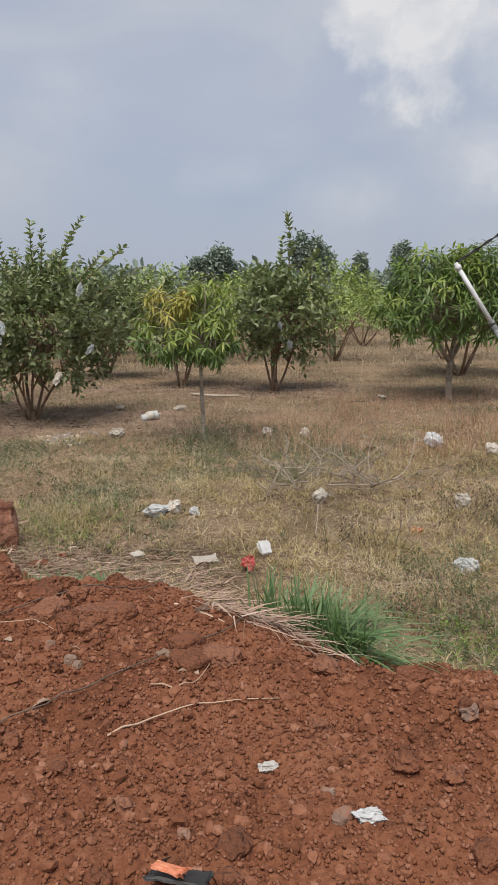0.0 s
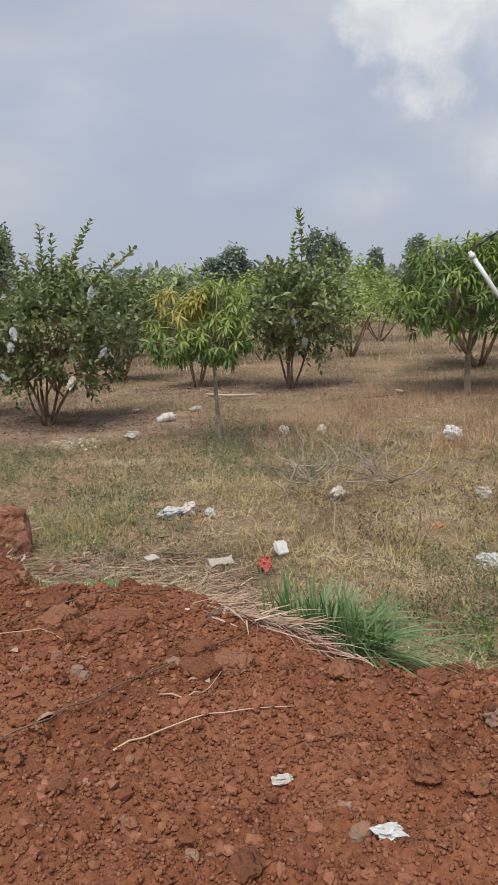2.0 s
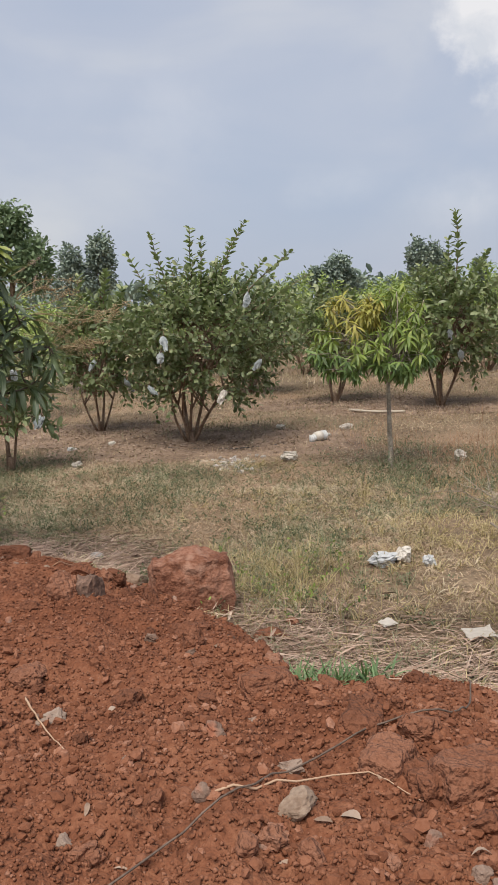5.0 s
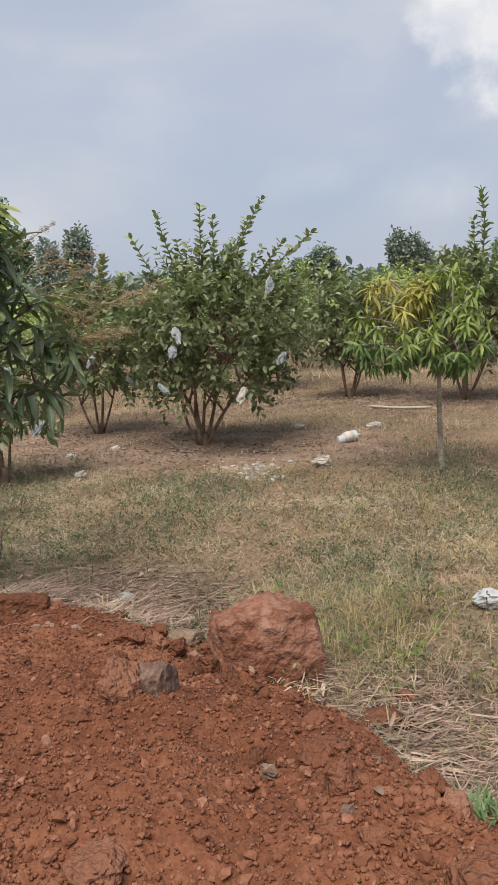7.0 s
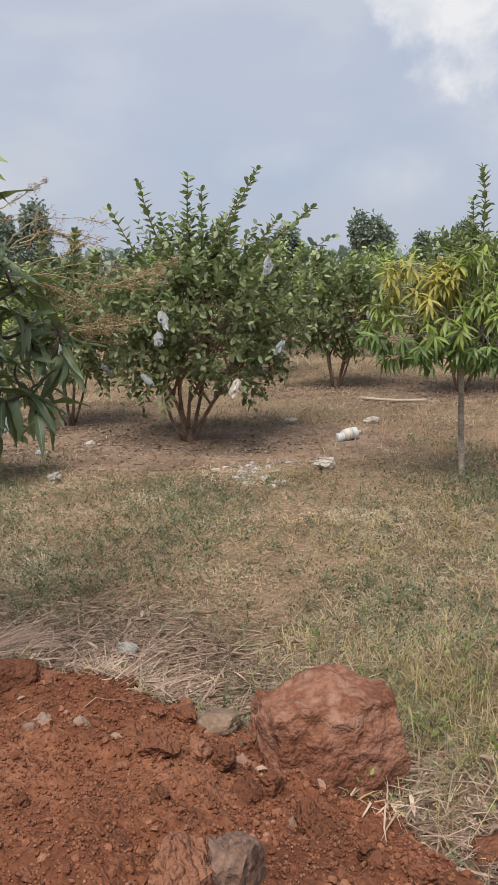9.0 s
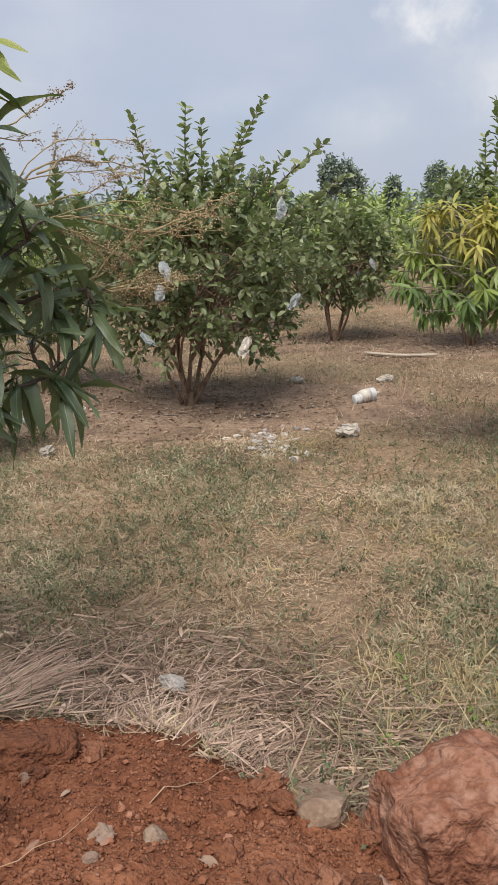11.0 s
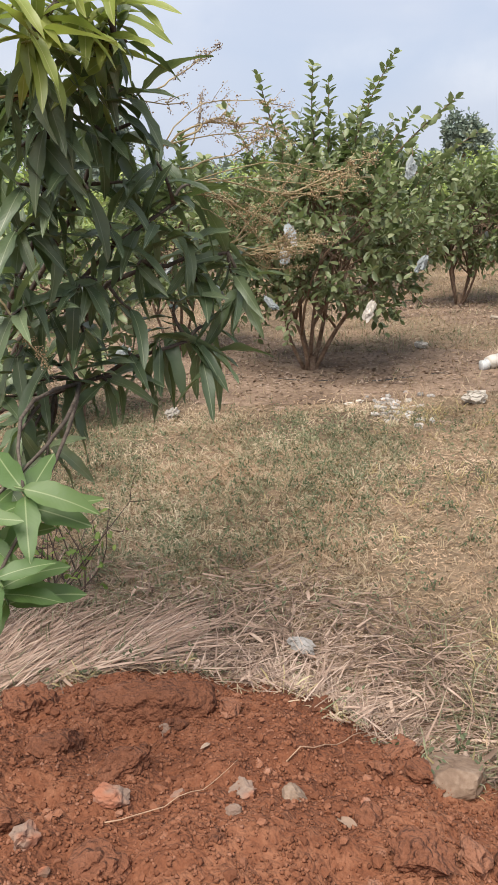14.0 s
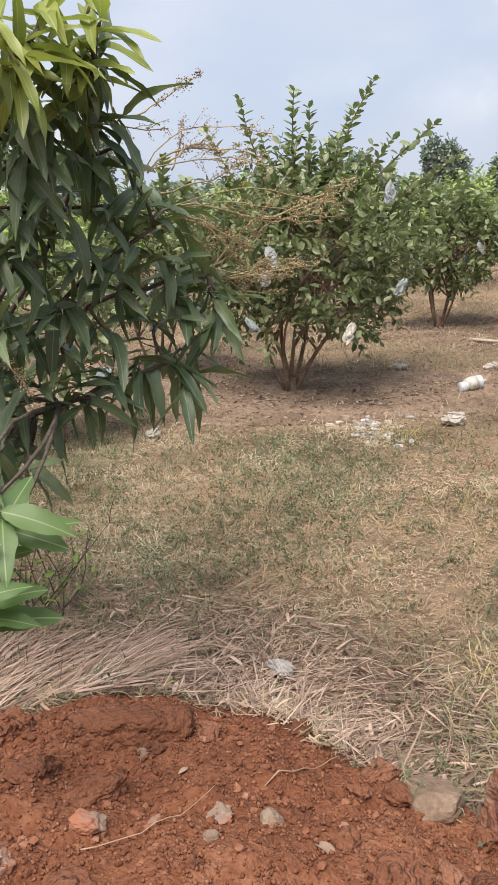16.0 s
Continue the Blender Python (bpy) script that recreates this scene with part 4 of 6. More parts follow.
part("inner_leaves", inner.mesh("inner_leaves", MANGO_REST), near_mango, "dense leaves further inside the crown")
part("hanging_leaves", rest.mesh("hanging_leaves", MANGO_REST, True), near_mango, "older dark leaves hanging below the shoot tips")["kind"] = "stuff"
part("branchwork", wood.mesh("branchwork", SHADEBARK, True), near_mango, "dark forking branches")["kind"] = "stuff"


def flower_spray(points, seed, thick=0.003, flowers=True, material=None):
    """A branched flower stalk of the mango with tiny blossoms."""
    rng = np.random.default_rng(seed)
    stalk, bloom = Shape(), Shape()
    p = smooth_line(np.array(points) - base, 9) + rng.normal(size=(9, 3)) * 0.003
    stalk.tube(p, np.linspace(thick, thick * 0.4, 9), 5)
    length = np.linalg.norm(p[-1] - p[0])
    spots = []
    for k in range(22):
        t = rng.uniform(0.3, 1.0)
        q = np.array([np.interp(t, np.linspace(0, 1, 9), p[:, j]) for j in range(3)])
        d = ball_dirs(rng, 1)[0] * 0.8 + (p[-1] - p[0]) / length * 0.6
        reach = rng.uniform(0.06, 0.24) * length * (1.35 - t)
        e = q + d * reach
        stalk.tube([q, (q + e) / 2 + [0, 0, 0.004], e], [thick * 0.4, thick * 0.3, thick * 0.2], 3)
        spots += [q + (e - q) * u + rng.normal(size=3) * 0.005 for u in rng.uniform(0.3, 1, 6)]
    spots = np.array(spots)
    if flowers:
        v = [(1, 0, -0.6), (-0.5, 0.87, -0.6), (-0.5, -0.87, -0.6), (0, 0, 1)]
        bloom.repeat(v, [(0, 2, 1), (0, 1, 3), (1, 2, 3), (2, 0, 3)], spots, turns(ball_dirs(rng, len(spots)), ball_dirs(rng, len(spots)), rng.uniform(0.0016, 0.0032, len(spots))))
    spray = part("flower_spray", stalk.mesh("flower_spray", STALK, True), near_mango, "yellowish branched flower stalk")
    if flowers:
        part("blossom", bloom.mesh("blossom", material or PANICLE), spray, "tiny brown-orange blossoms")


SPRAYS = [[(-3.67, 5.6, 1.61), (-3.53, 5.75, 1.63), (-3.43, 5.85, 1.62), (-3.31, 5.95, 1.61)],
          [(-3.38, 6.0, 1.53), (-3.32, 6.05, 1.58), (-3.18, 6.15, 1.59), (-3.08, 6.2, 1.56)], [(-3.38, 6.05, 1.41), (-3.27, 6.12, 1.41), (-3.16, 6.2, 1.34), (-3.12, 6.22, 1.32)],
          [(-3.33, 6.1, 1.44), (-3.23, 6.15, 1.45), (-3.09, 6.25, 1.4), (-2.94, 6.32, 1.39)], [(-3.1, 6.25, 1.4), (-2.97, 6.32, 1.45), (-2.83, 6.4, 1.51)],
          [(-3.24, 6.15, 1.28), (-3.16, 6.2, 1.33), (-3.07, 6.25, 1.4)], [(-3.22, 6.15, 1.25), (-3.1, 6.2, 1.26), (-2.96, 6.3, 1.27)]]
SPRAYS += [[(-3.24, 6.15, 1.28), (-3.15, 6.2, 1.24), (-3.04, 6.25, 1.24)], [(-3.73, 5.7, 1.22), (-3.69, 5.72, 1.12), (-3.64, 5.72, 1.04)], [(-3.35, 6.05, 1.48), (-3.24, 6.1, 1.5), (-3.14, 6.15, 1.55)],
           [(-3.3, 6.1, 1.43), (-3.22, 6.15, 1.37), (-3.15, 6.2, 1.28)], [(-3.33, 6.0, 1.55), (-3.26, 6.1, 1.6), (-3.2, 6.12, 1.57)]]
rng = np.random.default_rng(240)
for i, points in enumerate(SPRAYS):
    flower_spray(points, 200 + i)
for i, points in enumerate(SPRAYS[1:8] * 2):
    shift = rng.normal(size=3) * [0.04, 0.03, 0.05]
    flower_spray([points[0]] + [tuple(np.array(q) + shift) for q in points[1:]], 250 + i, 0.002)
for i, points in enumerate([[(-3.39, 5.95, 1.65), (-3.31, 5.97, 1.69), (-3.23, 6.0, 1.75)], [(-3.32, 6.05, 1.53), (-3.3, 6.08, 1.59), (-3.29, 6.1, 1.65)]]):
    flower_spray(points, 230 + i, 0.0022, True, MAUVE)


# ---- fruit bags ----
def crumple(shape_size, seed, detail=3, amount=0.25, flatten=1.0):
    """A creased lump: a ball pushed in along many random planes."""
    bm = bmesh.new()
    bmesh.ops.create_icosphere(bm, subdivisions=detail, radius=1.0)
    rng = np.random.default_rng(seed)
    planes = [(Vector(d), float(rng.uniform(0.55, 0.95))) for d in ball_dirs(rng, 16)]
    for v in bm.verts:
        co = v.co.copy()
        for d, k in planes:
            over = co.dot(d) - k
            if over > 0:
                co -= d * over * 0.85
        co += Vector(noise.noise_vector(co * 2.5 + Vector((seed * 1.7, 0, 0)))) * amount
        co += Vector(noise.noise_vector(co * 6.5 + Vector((0, seed * 2.3, 0)))) * amount * 0.45
        v.co = Vector((co.x * shape_size[0], co.y * shape_size[1], co.z * shape_size[2] * flatten))
    return bm


def bm_mesh(bm, name, material, smooth=False):
    me = bpy.data.meshes.new(name)
    bm.to_mesh(me)
    bm.free()
    me.materials.append(material)
    if smooth:
        me.shade_smooth()
    return me


def fruit_bag(x, y, z, size, seed, dirty=False):
    bag = thing("fruit_bag", (x, y, z), "white plastic bag tied over a fruit on a branch", "plastic bag", "bags tied over fruit")
    bm = crumple((0.23 * size, 0.16 * size, 0.42 * size), seed, 4, 0.75)
    for v in bm.verts:
        if v.co.z > 0.25 * size:
            k = 1 - 0.75 * min(1, (v.co.z - 0.25 * size) / (0.25 * size))
            v.co.x, v.co.y = v.co.x * k, v.co.y * k
    lean = np.random.default_rng(seed).normal(size=2) * 0.45
    for v in bm.verts:
        v.co.x, v.co.y = v.co.x + lean[0] * (0.4 * size - v.co.z), v.co.y + lean[1] * (0.4 * size - v.co.z)
    part("bag", bm_mesh(bm, "bag", DIRTY if dirty and seed % 2 else BAG), bag)
    s = Shape()
    s.tube([(0, 0, 0.40 * size), (0.01, 0, 0.55 * size), (0.0, 0.01, 0.8 * size)], [0.006, 0.004, 0.003], 5)
    part("stem", s.mesh("stem", BARK, True), bag)


for i, (x, y, z, s, dirty) in enumerate([(-2.21, 9.95, 1.53, 0.17, 0), (-3.07, 9.85, 1.13, 0.15, 0), (-3.10, 9.83, 0.97, 0.14, 0), (-2.47, 9.95, 0.56, 0.16, 1), (-2.09, 9.95, 0.88, 0.14, 1), (-3.25, 9.95, 0.64, 0.12, 0),
                                        (-4.10, 11.4, 0.82, 0.14, 0), (-4.28, 11.4, 0.55, 0.15, 1), (-3.73, 11.4, 0.56, 0.16, 1), (-4.5, 11.5, 0.72, 0.14, 0), (0.37, 12.5, 1.06, 0.14, 1), (0.53, 12.5, 0.78, 0.16, 0),
                                        (-0.69, 13.55, 0.97, 0.14, 0), (-0.85, 13.5, 0.84, 0.13, 0), (-4.12, 9.0, 0.46, 0.15, 1), (-4.35, 8.95, 0.9, 0.13, 0)]):
    fruit_bag(x, y, z, s, 300 + i, dirty)


# ---- litter on the ground ----
def scrap(name, x, y, size, seed, material, label, lift=0.0, category="litter", amount=0.38):
    """A crumpled sheet: a thin wrinkled skin with folded edges."""
    bm = crumple((size[0] / 2, size[1] / 2, size[2] / 2), seed, 4, amount)
    z = min(v.co.z for v in bm.verts)
    for v in bm.verts:
        v.co.z -= z + 0.008
    ob = tagged(new(name, bm_mesh(bm, name, material, False)), label, category, "litter in the dry grass")
    ob.matrix_basis = pose(x, y, float(ground_z(x, y)) + lift, 0, 0, seed * 37 % 180)
    return ob


for i, (x, y, sx, sy, sz, m, label) in enumerate([
        (-1.40, 5.93, 0.26, 0.16, 0.10, PLASTIC, "heap of torn dirty-white plastic sheet in dry grass"), (-1.27, 5.98, 0.14, 0.12, 0.11, DIRTY, "crumpled white plastic bag in dry grass"),
        (-1.14, 5.93, 0.11, 0.08, 0.07, PLASTIC, "small crumpled white plastic bag in dry grass"), (0.69, 5.84, 0.15, 0.12, 0.13, DIRTY, "crumpled pale plastic bag in weeds"),
        (1.24, 8.06, 0.22, 0.18, 0.17, PLASTIC, "crumpled white plastic bag in russet grass"), (-0.24, 6.17, 0.14, 0.1, 0.11, DIRTY, "pale crumpled plastic bag in dry grass"),
        (-0.22, 9.2, 0.16, 0.12, 0.12, DIRTY, "pale crumpled plastic bag in dry grass"), (0.15, 9.0, 0.14, 0.1, 0.13, DIRTY, "pale crumpled plastic bag in dry grass"),
        (0.25, 4.6, 0.15, 0.1, 0.1, PLASTIC, "white plastic scrap among green weeds"), (1.61, 7.57, 0.15, 0.12, 0.13, DIRTY, "pale crumpled plastic bag in russet grass"),
        (-4.21, 10.45, 0.15, 0.1, 0.05, PLASTIC, "flat white plastic scrap on bare earth"), (-3.83, 10.8, 0.19, 0.1, 0.06, DIRTY, "flat pale plastic scrap on bare earth"),
        (-1.87, 11.45, 0.17, 0.1, 0.08, DIRTY, "pale plastic scrap beside a tree"), (-1.83, 9.45, 0.20, 0.15, 0.10, DIRTY, "crumpled pale plastic sheet in grass"),
        (-1.09, 11.23, 0.2, 0.12, 0.08, DIRTY, "pale plastic scrap in dry grass"), (-3.17, 9.53, 0.13, 0.08, 0.03, DEADLEAF, "pale paper scrap on bare earth"),
        (-3.9, 9.36, 0.18, 0.12, 0.08, DIRTY, "pale plastic scrap on bare earth"), (-2.1, 9.0, 0.2, 0.08, 0.03, DEADLEAF, "strip of buff paper on dry grass"),
        (0.21, 5.33, 0.10, 0.05, 0.05, ORANGE, "orange printed wrapper in dry grass"), (-0.15, 6.35, 0.08, 0.05, 0.04, PLASTIC, "white paper scrap in dry grass"),
        (0.61, 8.05, 0.13, 0.09, 0.09, DEADLEAF, "buff paper scrap in dry grass"), (1.81, 12.05, 0.3, 0.1, 0.05, DIRTY, "pale plastic strip near a mango tree")]):
    scrap("plastic_bag" if "bag" in label else "plastic_scrap", x, y, (sx * 0.88, sy * 0.88, sz * 0.95), 400 + i, m, label, 0.0)
for i in range(48):
    r = np.random.default_rng(450 + i)
    scrap("plastic_scrap", -2.40 + r.normal() * 0.12, 9.45 + r.normal() * 0.27, (r.uniform(0.03, 0.075), r.uniform(0.03, 0.07), r.uniform(0.02, 0.04)), 1450 + i,
          RUBBLE if i % 9 else DIRTY, "scrap from a spill of broken pale rubble and plastic")


def box_scrap(name, x, y, w, d, h, turn, tilt, material, label, seed):
    """A small dented carton or folded sheet."""
    bm = bmesh.new()
    bmesh.ops.create_cube(bm, size=1.0)
    bmesh.ops.subdivide_edges(bm, edges=bm.edges[:], cuts=4, use_grid_fill=True)
    for v in bm.verts:
        v.co = Vector((v.co.x * w, v.co.y * d, v.co.z * h)) + Vector(noise.noise_vector(v.co * 3 + Vector((seed, 0, 0)))) * 0.12 * min(w, max(h, 0.03))
    bmesh.ops.bevel(bm, geom=[e for e in bm.edges if e.calc_face_angle(0) > 0.9], offset=0.004, segments=1, affect="EDGES")
    ob = tagged(new(name, bm_mesh(bm, name, material)), label, "litter", "litter in the dry grass")
    ob.matrix_basis = pose(x, y, float(ground_z(x, y)) + h * 0.5 + 0.035, tilt, 0, turn)
    return ob


box_scrap("paper_cup", -0.78, 5.02, 0.062, 0.08, 0.03, 24, 48, PLASTIC, "white paper carton leaning in dry grass", 3)
scrap("wrapper", -0.90, 4.75, (0.09, 0.07, 0.09), 471, RED, "crumpled red plastic wrapper beside dry grass", 0.02)
box_scrap("paper_plate", -1.125, 4.89, 0.13, 0.08, 0.006, 8, 6, DIRTY, "flattened pale paper plate on straw", 5)
box_scrap("paper_scrap", -1.50, 5.03, 0.07, 0.05, 0.01, 30, 8, DIRTY, "small pale paper scrap on straw", 6)


def bottle(x, y, turn):
    ob = thing("plastic_bottle", (x, y, float(ground_z(x, y)) + 0.06), "crushed white plastic bottle lying on the ground", "bottle")
    ob.rotation_euler = (0, radians(-9), radians(turn))
    s = Shape()
    u = np.linspace(-0.12, 0.10, 45)
    r = 0.046 + 0.0035 * np.sign(np.sin(u * 260)) + 0.006 * np.sin(u * 23)
    r[0], r[1], r[-3:] = 0.02, 0.044, (0.040, 0.032, 0.024)
    s.tube(np.stack([u, 0.008 * np.sin(u * 19), 0.006 * np.cos(u * 31)], 1), r, 14)
    part("body", s.mesh("body", PLASTIC, False), ob, "dented ribbed white bottle body")
    s = Shape()
    s.tube([(-0.05, -0.0065, 0.0), (-0.01, -0.002, 0.006), (0.03, 0.004, 0.003)], [0.0535, 0.0545, 0.0535], 14)
    part("paper_band", s.mesh("paper_band", DIRTY, True), ob, "faded grey paper band")
    s = Shape()
    s.tube([(0.098, 0.008, -0.006), (0.13, 0.008, -0.006)], [0.017, 0.017], 12)
    part("cap", s.mesh("cap", DIRTY, False), ob)


bottle(-1.47, 10.42, 18)


# ---- stones and clods ----
def rock_mesh(name, size, seed, material, detail=3, rough=0.12, cuts=9):
    """A broken lump: a ball cut flat on many sides, then roughened."""
    bm = bmesh.new()
    bmesh.ops.create_icosphere(bm, subdivisions=detail, radius=1.0)
    rng = np.random.default_rng(seed)
    planes = [(Vector(d), float(rng.uniform(0.5, 0.85))) for d in ball_dirs(rng, cuts)]
    for v in bm.verts:
        co = v.co.copy()
        for d, k in planes:
            over = co.dot(d) - k
            if over > 0:
                co -= d * over * 0.95
        off = Vector((seed * 3.1, seed * 1.3, 0))
        co += co.normalized() * (noise.fractal(co * 2.2 + off, 0.9, 2.0, 4) * rough + noise.noise(co * 9 + off) * rough * 0.35)
        v.co = Vector((co.x * size[0] / 2, co.y * size[1] / 2, co.z * size[2] / 2)) / 0.8
    return bm_mesh(bm, name, material)


def block_mesh(name, size, seed, material, round_off=0.3, rough=0.10):
    """A squarish lump: a finely cut cube, rounded and pitted."""
    bm = bmesh.new()
    bmesh.ops.create_icosphere(bm, subdivisions=6 if max(size) > 0.3 else 5, radius=1.0)
    off, least = Vector((seed * 2.7, seed * 1.1, 0)), min(size) / 2
    rng = np.random.default_rng(seed)
    planes = [(Vector(d), float(rng.uniform(1.10, 1.35))) for d in ball_dirs(rng, 6)]
    for v in bm.verts:
        co = v.co / max(abs(v.co.x), abs(v.co.y), abs(v.co.z)) * (1 - round_off) + v.co * 1.25 * round_off
        for d, k in planes:
            over = co.dot(d) - k
            if over > 0:
                co -= d * over * 0.75
        co = Vector((co.x * size[0], co.y * size[1], co.z * size[2])) / 2
        for f, k in ((0.9, 1.6), (2.6, 0.8), (5.5, 0.4)):
            co += Vector(noise.noise_vector(co / least * f + off)) * rough * k * least
        v.co = co
    return bm_mesh(name=name, bm=bm, material=material, smooth=True)


def block(name, x, y, size, turn, seed, material, label, sink, round_off, rough, tilt=0):
    ob = tagged(new(name, block_mesh(name, size, seed, material, round_off, rough)), label, "stone", "larger stones on the soil")
    ob.matrix_basis = pose(x, y, float(ground_z(x, y)) + size[2] * (0.5 - sink), tilt, 0, turn)
    return ob


def rock(name, x, y, size, turn, seed, material, label, sink=0.25, detail=3, rough=0.12, tilt=0, cuts=9):
    ob = tagged(new(name, rock_mesh(name, size, seed, material, detail, rough, cuts)), label, "stone", "larger stones on the soil")
    ob.matrix_basis = pose(x, y, float(ground_z(x, y)) + size[2] * (0.5 - sink), tilt, 0, turn)
    return ob


block("boulder", -2.42, 5.36, (0.40, 0.30, 0.38), 14, 12, BOULDER, "large red laterite boulder with pale patches at the soil's edge", 0.28, 0.30, 0.14, -8)
rock("rock", -2.71, 4.46, (0.10, 0.10, 0.18), 30, 4, DARKROCK, "dark broken rock half buried in red soil", 0.58, 4, 0.16)
rock("rock", -2.80, 4.43, (0.12, 0.10, 0.13), 70, 9, CLOD, "small red rock half buried in the soil", 0.42, 4, 0.16)
rock("stone", -2.75, 5.52, (0.24, 0.13, 0.075), 12, 15, DARKSTONE, "flat grey-brown stone on the soil's edge", 0.42, 4, 0.06)
block("clod", -3.455, 5.68, (0.285, 0.12, 0.125), 3, 6, CLOD, "long clod of red soil on the straw's edge", 0.30, 0.5, 0.17)
block("clod", -3.80, 5.74, (0.12, 0.10, 0.08), 40, 26, CLOD, "broken clod of red soil on the straw's edge", 0.6, 0.42, 0.28)
SLABS = [(-1.56, 3.23, 0.20, 0.12), (-1.75, 3.29, 0.14, 0.09), (-1.29, 2.83, 0.13, 0.08), (-1.20, 2.83, 0.12, 0.08), (-2.04, 3.71, 0.15, 0.09), (-1.79, 3.50, 0.14, 0.10), (-1.68, 3.22, 0.12, 0.11), (-2.02, 4.99, 0.15, 0.09), (-1.29, 2.91, 0.10, 0.09)]
for i, (x, y, s, h) in enumerate(SLABS):
    block("clod", x, y, (s, s * 0.75, h), i * 47 + 15, 71 + i, CLOD, "broad broken slab of red soil bedded in the bank", 0.62, 0.34, 0.16, (i * 29) % 24 - 12)
CLOD_SPOTS = [(-3.64, 5.46, 0.12, 0.07), (-3.47, 5.36, 0.11, 0.06), (-2.96, 5.23, 0.06, 0.05), (-2.88, 5.07, 0.10, 0.07), (-2.84, 5.63, 0.10, 0.08), (-3.04, 5.83, 0.09, 0.06), (-3.26, 5.65, 0.06, 0.05), (-3.64, 5.12, 0.06, 0.05),
              (-3.45, 5.03, 0.11, 0.05), (-2.72, 5.09, 0.08, 0.08), (-2.64, 5.38, 0.08, 0.08), (-2.66, 5.0, 0.08, 0.07), (-2.61, 5.02, 0.08, 0.07), (-2.9, 4.31, 0.06, 0.04), (-2.31, 4.21, 0.12, 0.09), (-2.46, 4.25, 0.06, 0.05),
              (-1.92, 5.13, 0.08, 0.05), (-2.35, 4.56, 0.05, 0.05), (-2.3, 4.41, 0.07, 0.06), (-2.43, 4.62, 0.05, 0.04), (-2.82, 5.47, 0.07, 0.06), (-2.27, 4.02, 0.08, 0.08), (-2.53, 4.8, 0.09, 0.08), (-1.83, 3.98, 0.11, 0.09), (-1.66, 3.95, 0.13, 0.09), (-1.56, 4.0, 0.09, 0.08), (-2.06, 4.15, 0.08, 0.08)]
CLOD_MORE = [(-1.66, 3.41, 0.09, 0.07), (-2.02, 4.08, 0.10, 0.08), (-2.29, 3.14, 0.06, 0.05), (-1.65, 3.22, 0.09, 0.07), (-2.42, 3.63, 0.09, 0.06), (-2.08, 2.97, 0.05, 0.05), (-1.95, 2.96, 0.055, 0.05), (-1.58, 3.05, 0.07, 0.06),
             (-1.71, 3.08, 0.045, 0.04), (-2.76, 3.79, 0.11, 0.06), (-1.73, 2.4, 0.045, 0.04), (-1.76, 2.23, 0.045, 0.04), (-0.9, 2.73, 0.10, 0.06), (-0.82, 2.2, 0.07, 0.05), (-0.73, 2.37, 0.06, 0.05), (-1.23, 2.01, 0.08, 0.05),
             (-1.25, 1.92, 0.06, 0.04), (-1.5, 1.92, 0.06, 0.05), (-0.73, 1.92, 0.065, 0.05), (-0.58, 2.43, 0.055, 0.05), (-0.64, 2.72, 0.10, 0.06)]
for i, (x, y, s, h) in enumerate(CLOD_SPOTS + CLOD_MORE):
    rock("clod", x, y, (s, s * 0.8, h), i * 53, 20 + i, CLOD, "broken clod of red soil", 0.36, 4 if s > 0.075 else 3, 0.16)
for i, (x, y, s, h) in enumerate([(-3.46, 5.23, 0.08, 0.05), (-3.34, 5.27, 0.04, 0.03), (-3.4, 5.55, 0.055, 0.04), (-3.22, 5.18, 0.04, 0.035), (-3.1, 5.29, 0.075, 0.06), (-3.54, 5.02, 0.036, 0.03), (-2.55, 4.83, 0.08, 0.06), (-2.96, 4.26, 0.032, 0.03),
                                  (-1.97, 3.11, 0.11, 0.07), (-2.04, 3.0, 0.06, 0.05), (-2.18, 3.12, 0.054, 0.05), (-1.71, 2.96, 0.058, 0.05), (-2.46, 3.02, 0.053, 0.04), (-1.64, 2.86, 0.056, 0.04), (-1.61, 2.83, 0.055, 0.03),
                                  (-1.77, 2.39, 0.039, 0.03), (-1.46, 2.36, 0.033, 0.03), (-1.36, 2.87, 0.08, 0.05), (-0.99, 2.07, 0.055, 0.05), (-1.33, 2.03, 0.043, 0.03)]):
    s, h = s * 0.8, h * 0.75
    rock("stone", x, y, (s, s * 0.75, h), i * 71, 160 + i, (STONE, DARKSTONE)[i in (4, 8, 17)], "grey-brown stone lying on red soil", 0.42, 4, 0.12, 0, 8)

# small stones that can be told apart
small = [rock_mesh("stone", (1, 0.8, 0.65), 120 + k, CLOD if k < 5 else STONE, 3, 0.3, 12) for k in range(7)]
rng = np.random.default_rng(131)
count = 0
while count < 298:
    x, y = rng.uniform(-3.9, 0.2), rng.uniform(1.75, 5.6)
    if y > np.interp(x, EDGE_X, EDGE_Y) - 0.1 or y < 1.75 + max(0, -(x + 1.6)) * 0.9:
        continue
    s = 0.016 + 0.05 * rng.uniform() ** 2.4
    ob = part("stone", small[int(rng.integers(7) if rng.uniform() < 0.6 else rng.integers(5))], soil_heap)
    ob.matrix_basis = pose(x, y, float(heap_z(x, y)) + s * 0.12, rng.uniform(-30, 30), rng.uniform(-30, 30), rng.uniform(0, 360)) @ Matrix.Scale(s, 4)
    count += 1

# fine gravel and crumbs of soil
def soil_strip(n, rng):
    """Places on the bank where the walk looks down at it."""
    x = rng.uniform(-4.2, 0.25, n)
    y = np.interp(x, EDGE_X, EDGE_Y) + 0.06 - 2.7 * rng.uniform(0, 1, n)
    k = y > 1.6 + np.maximum(0, -(x + 1.6)) * 0.85
    return x[k], y[k]


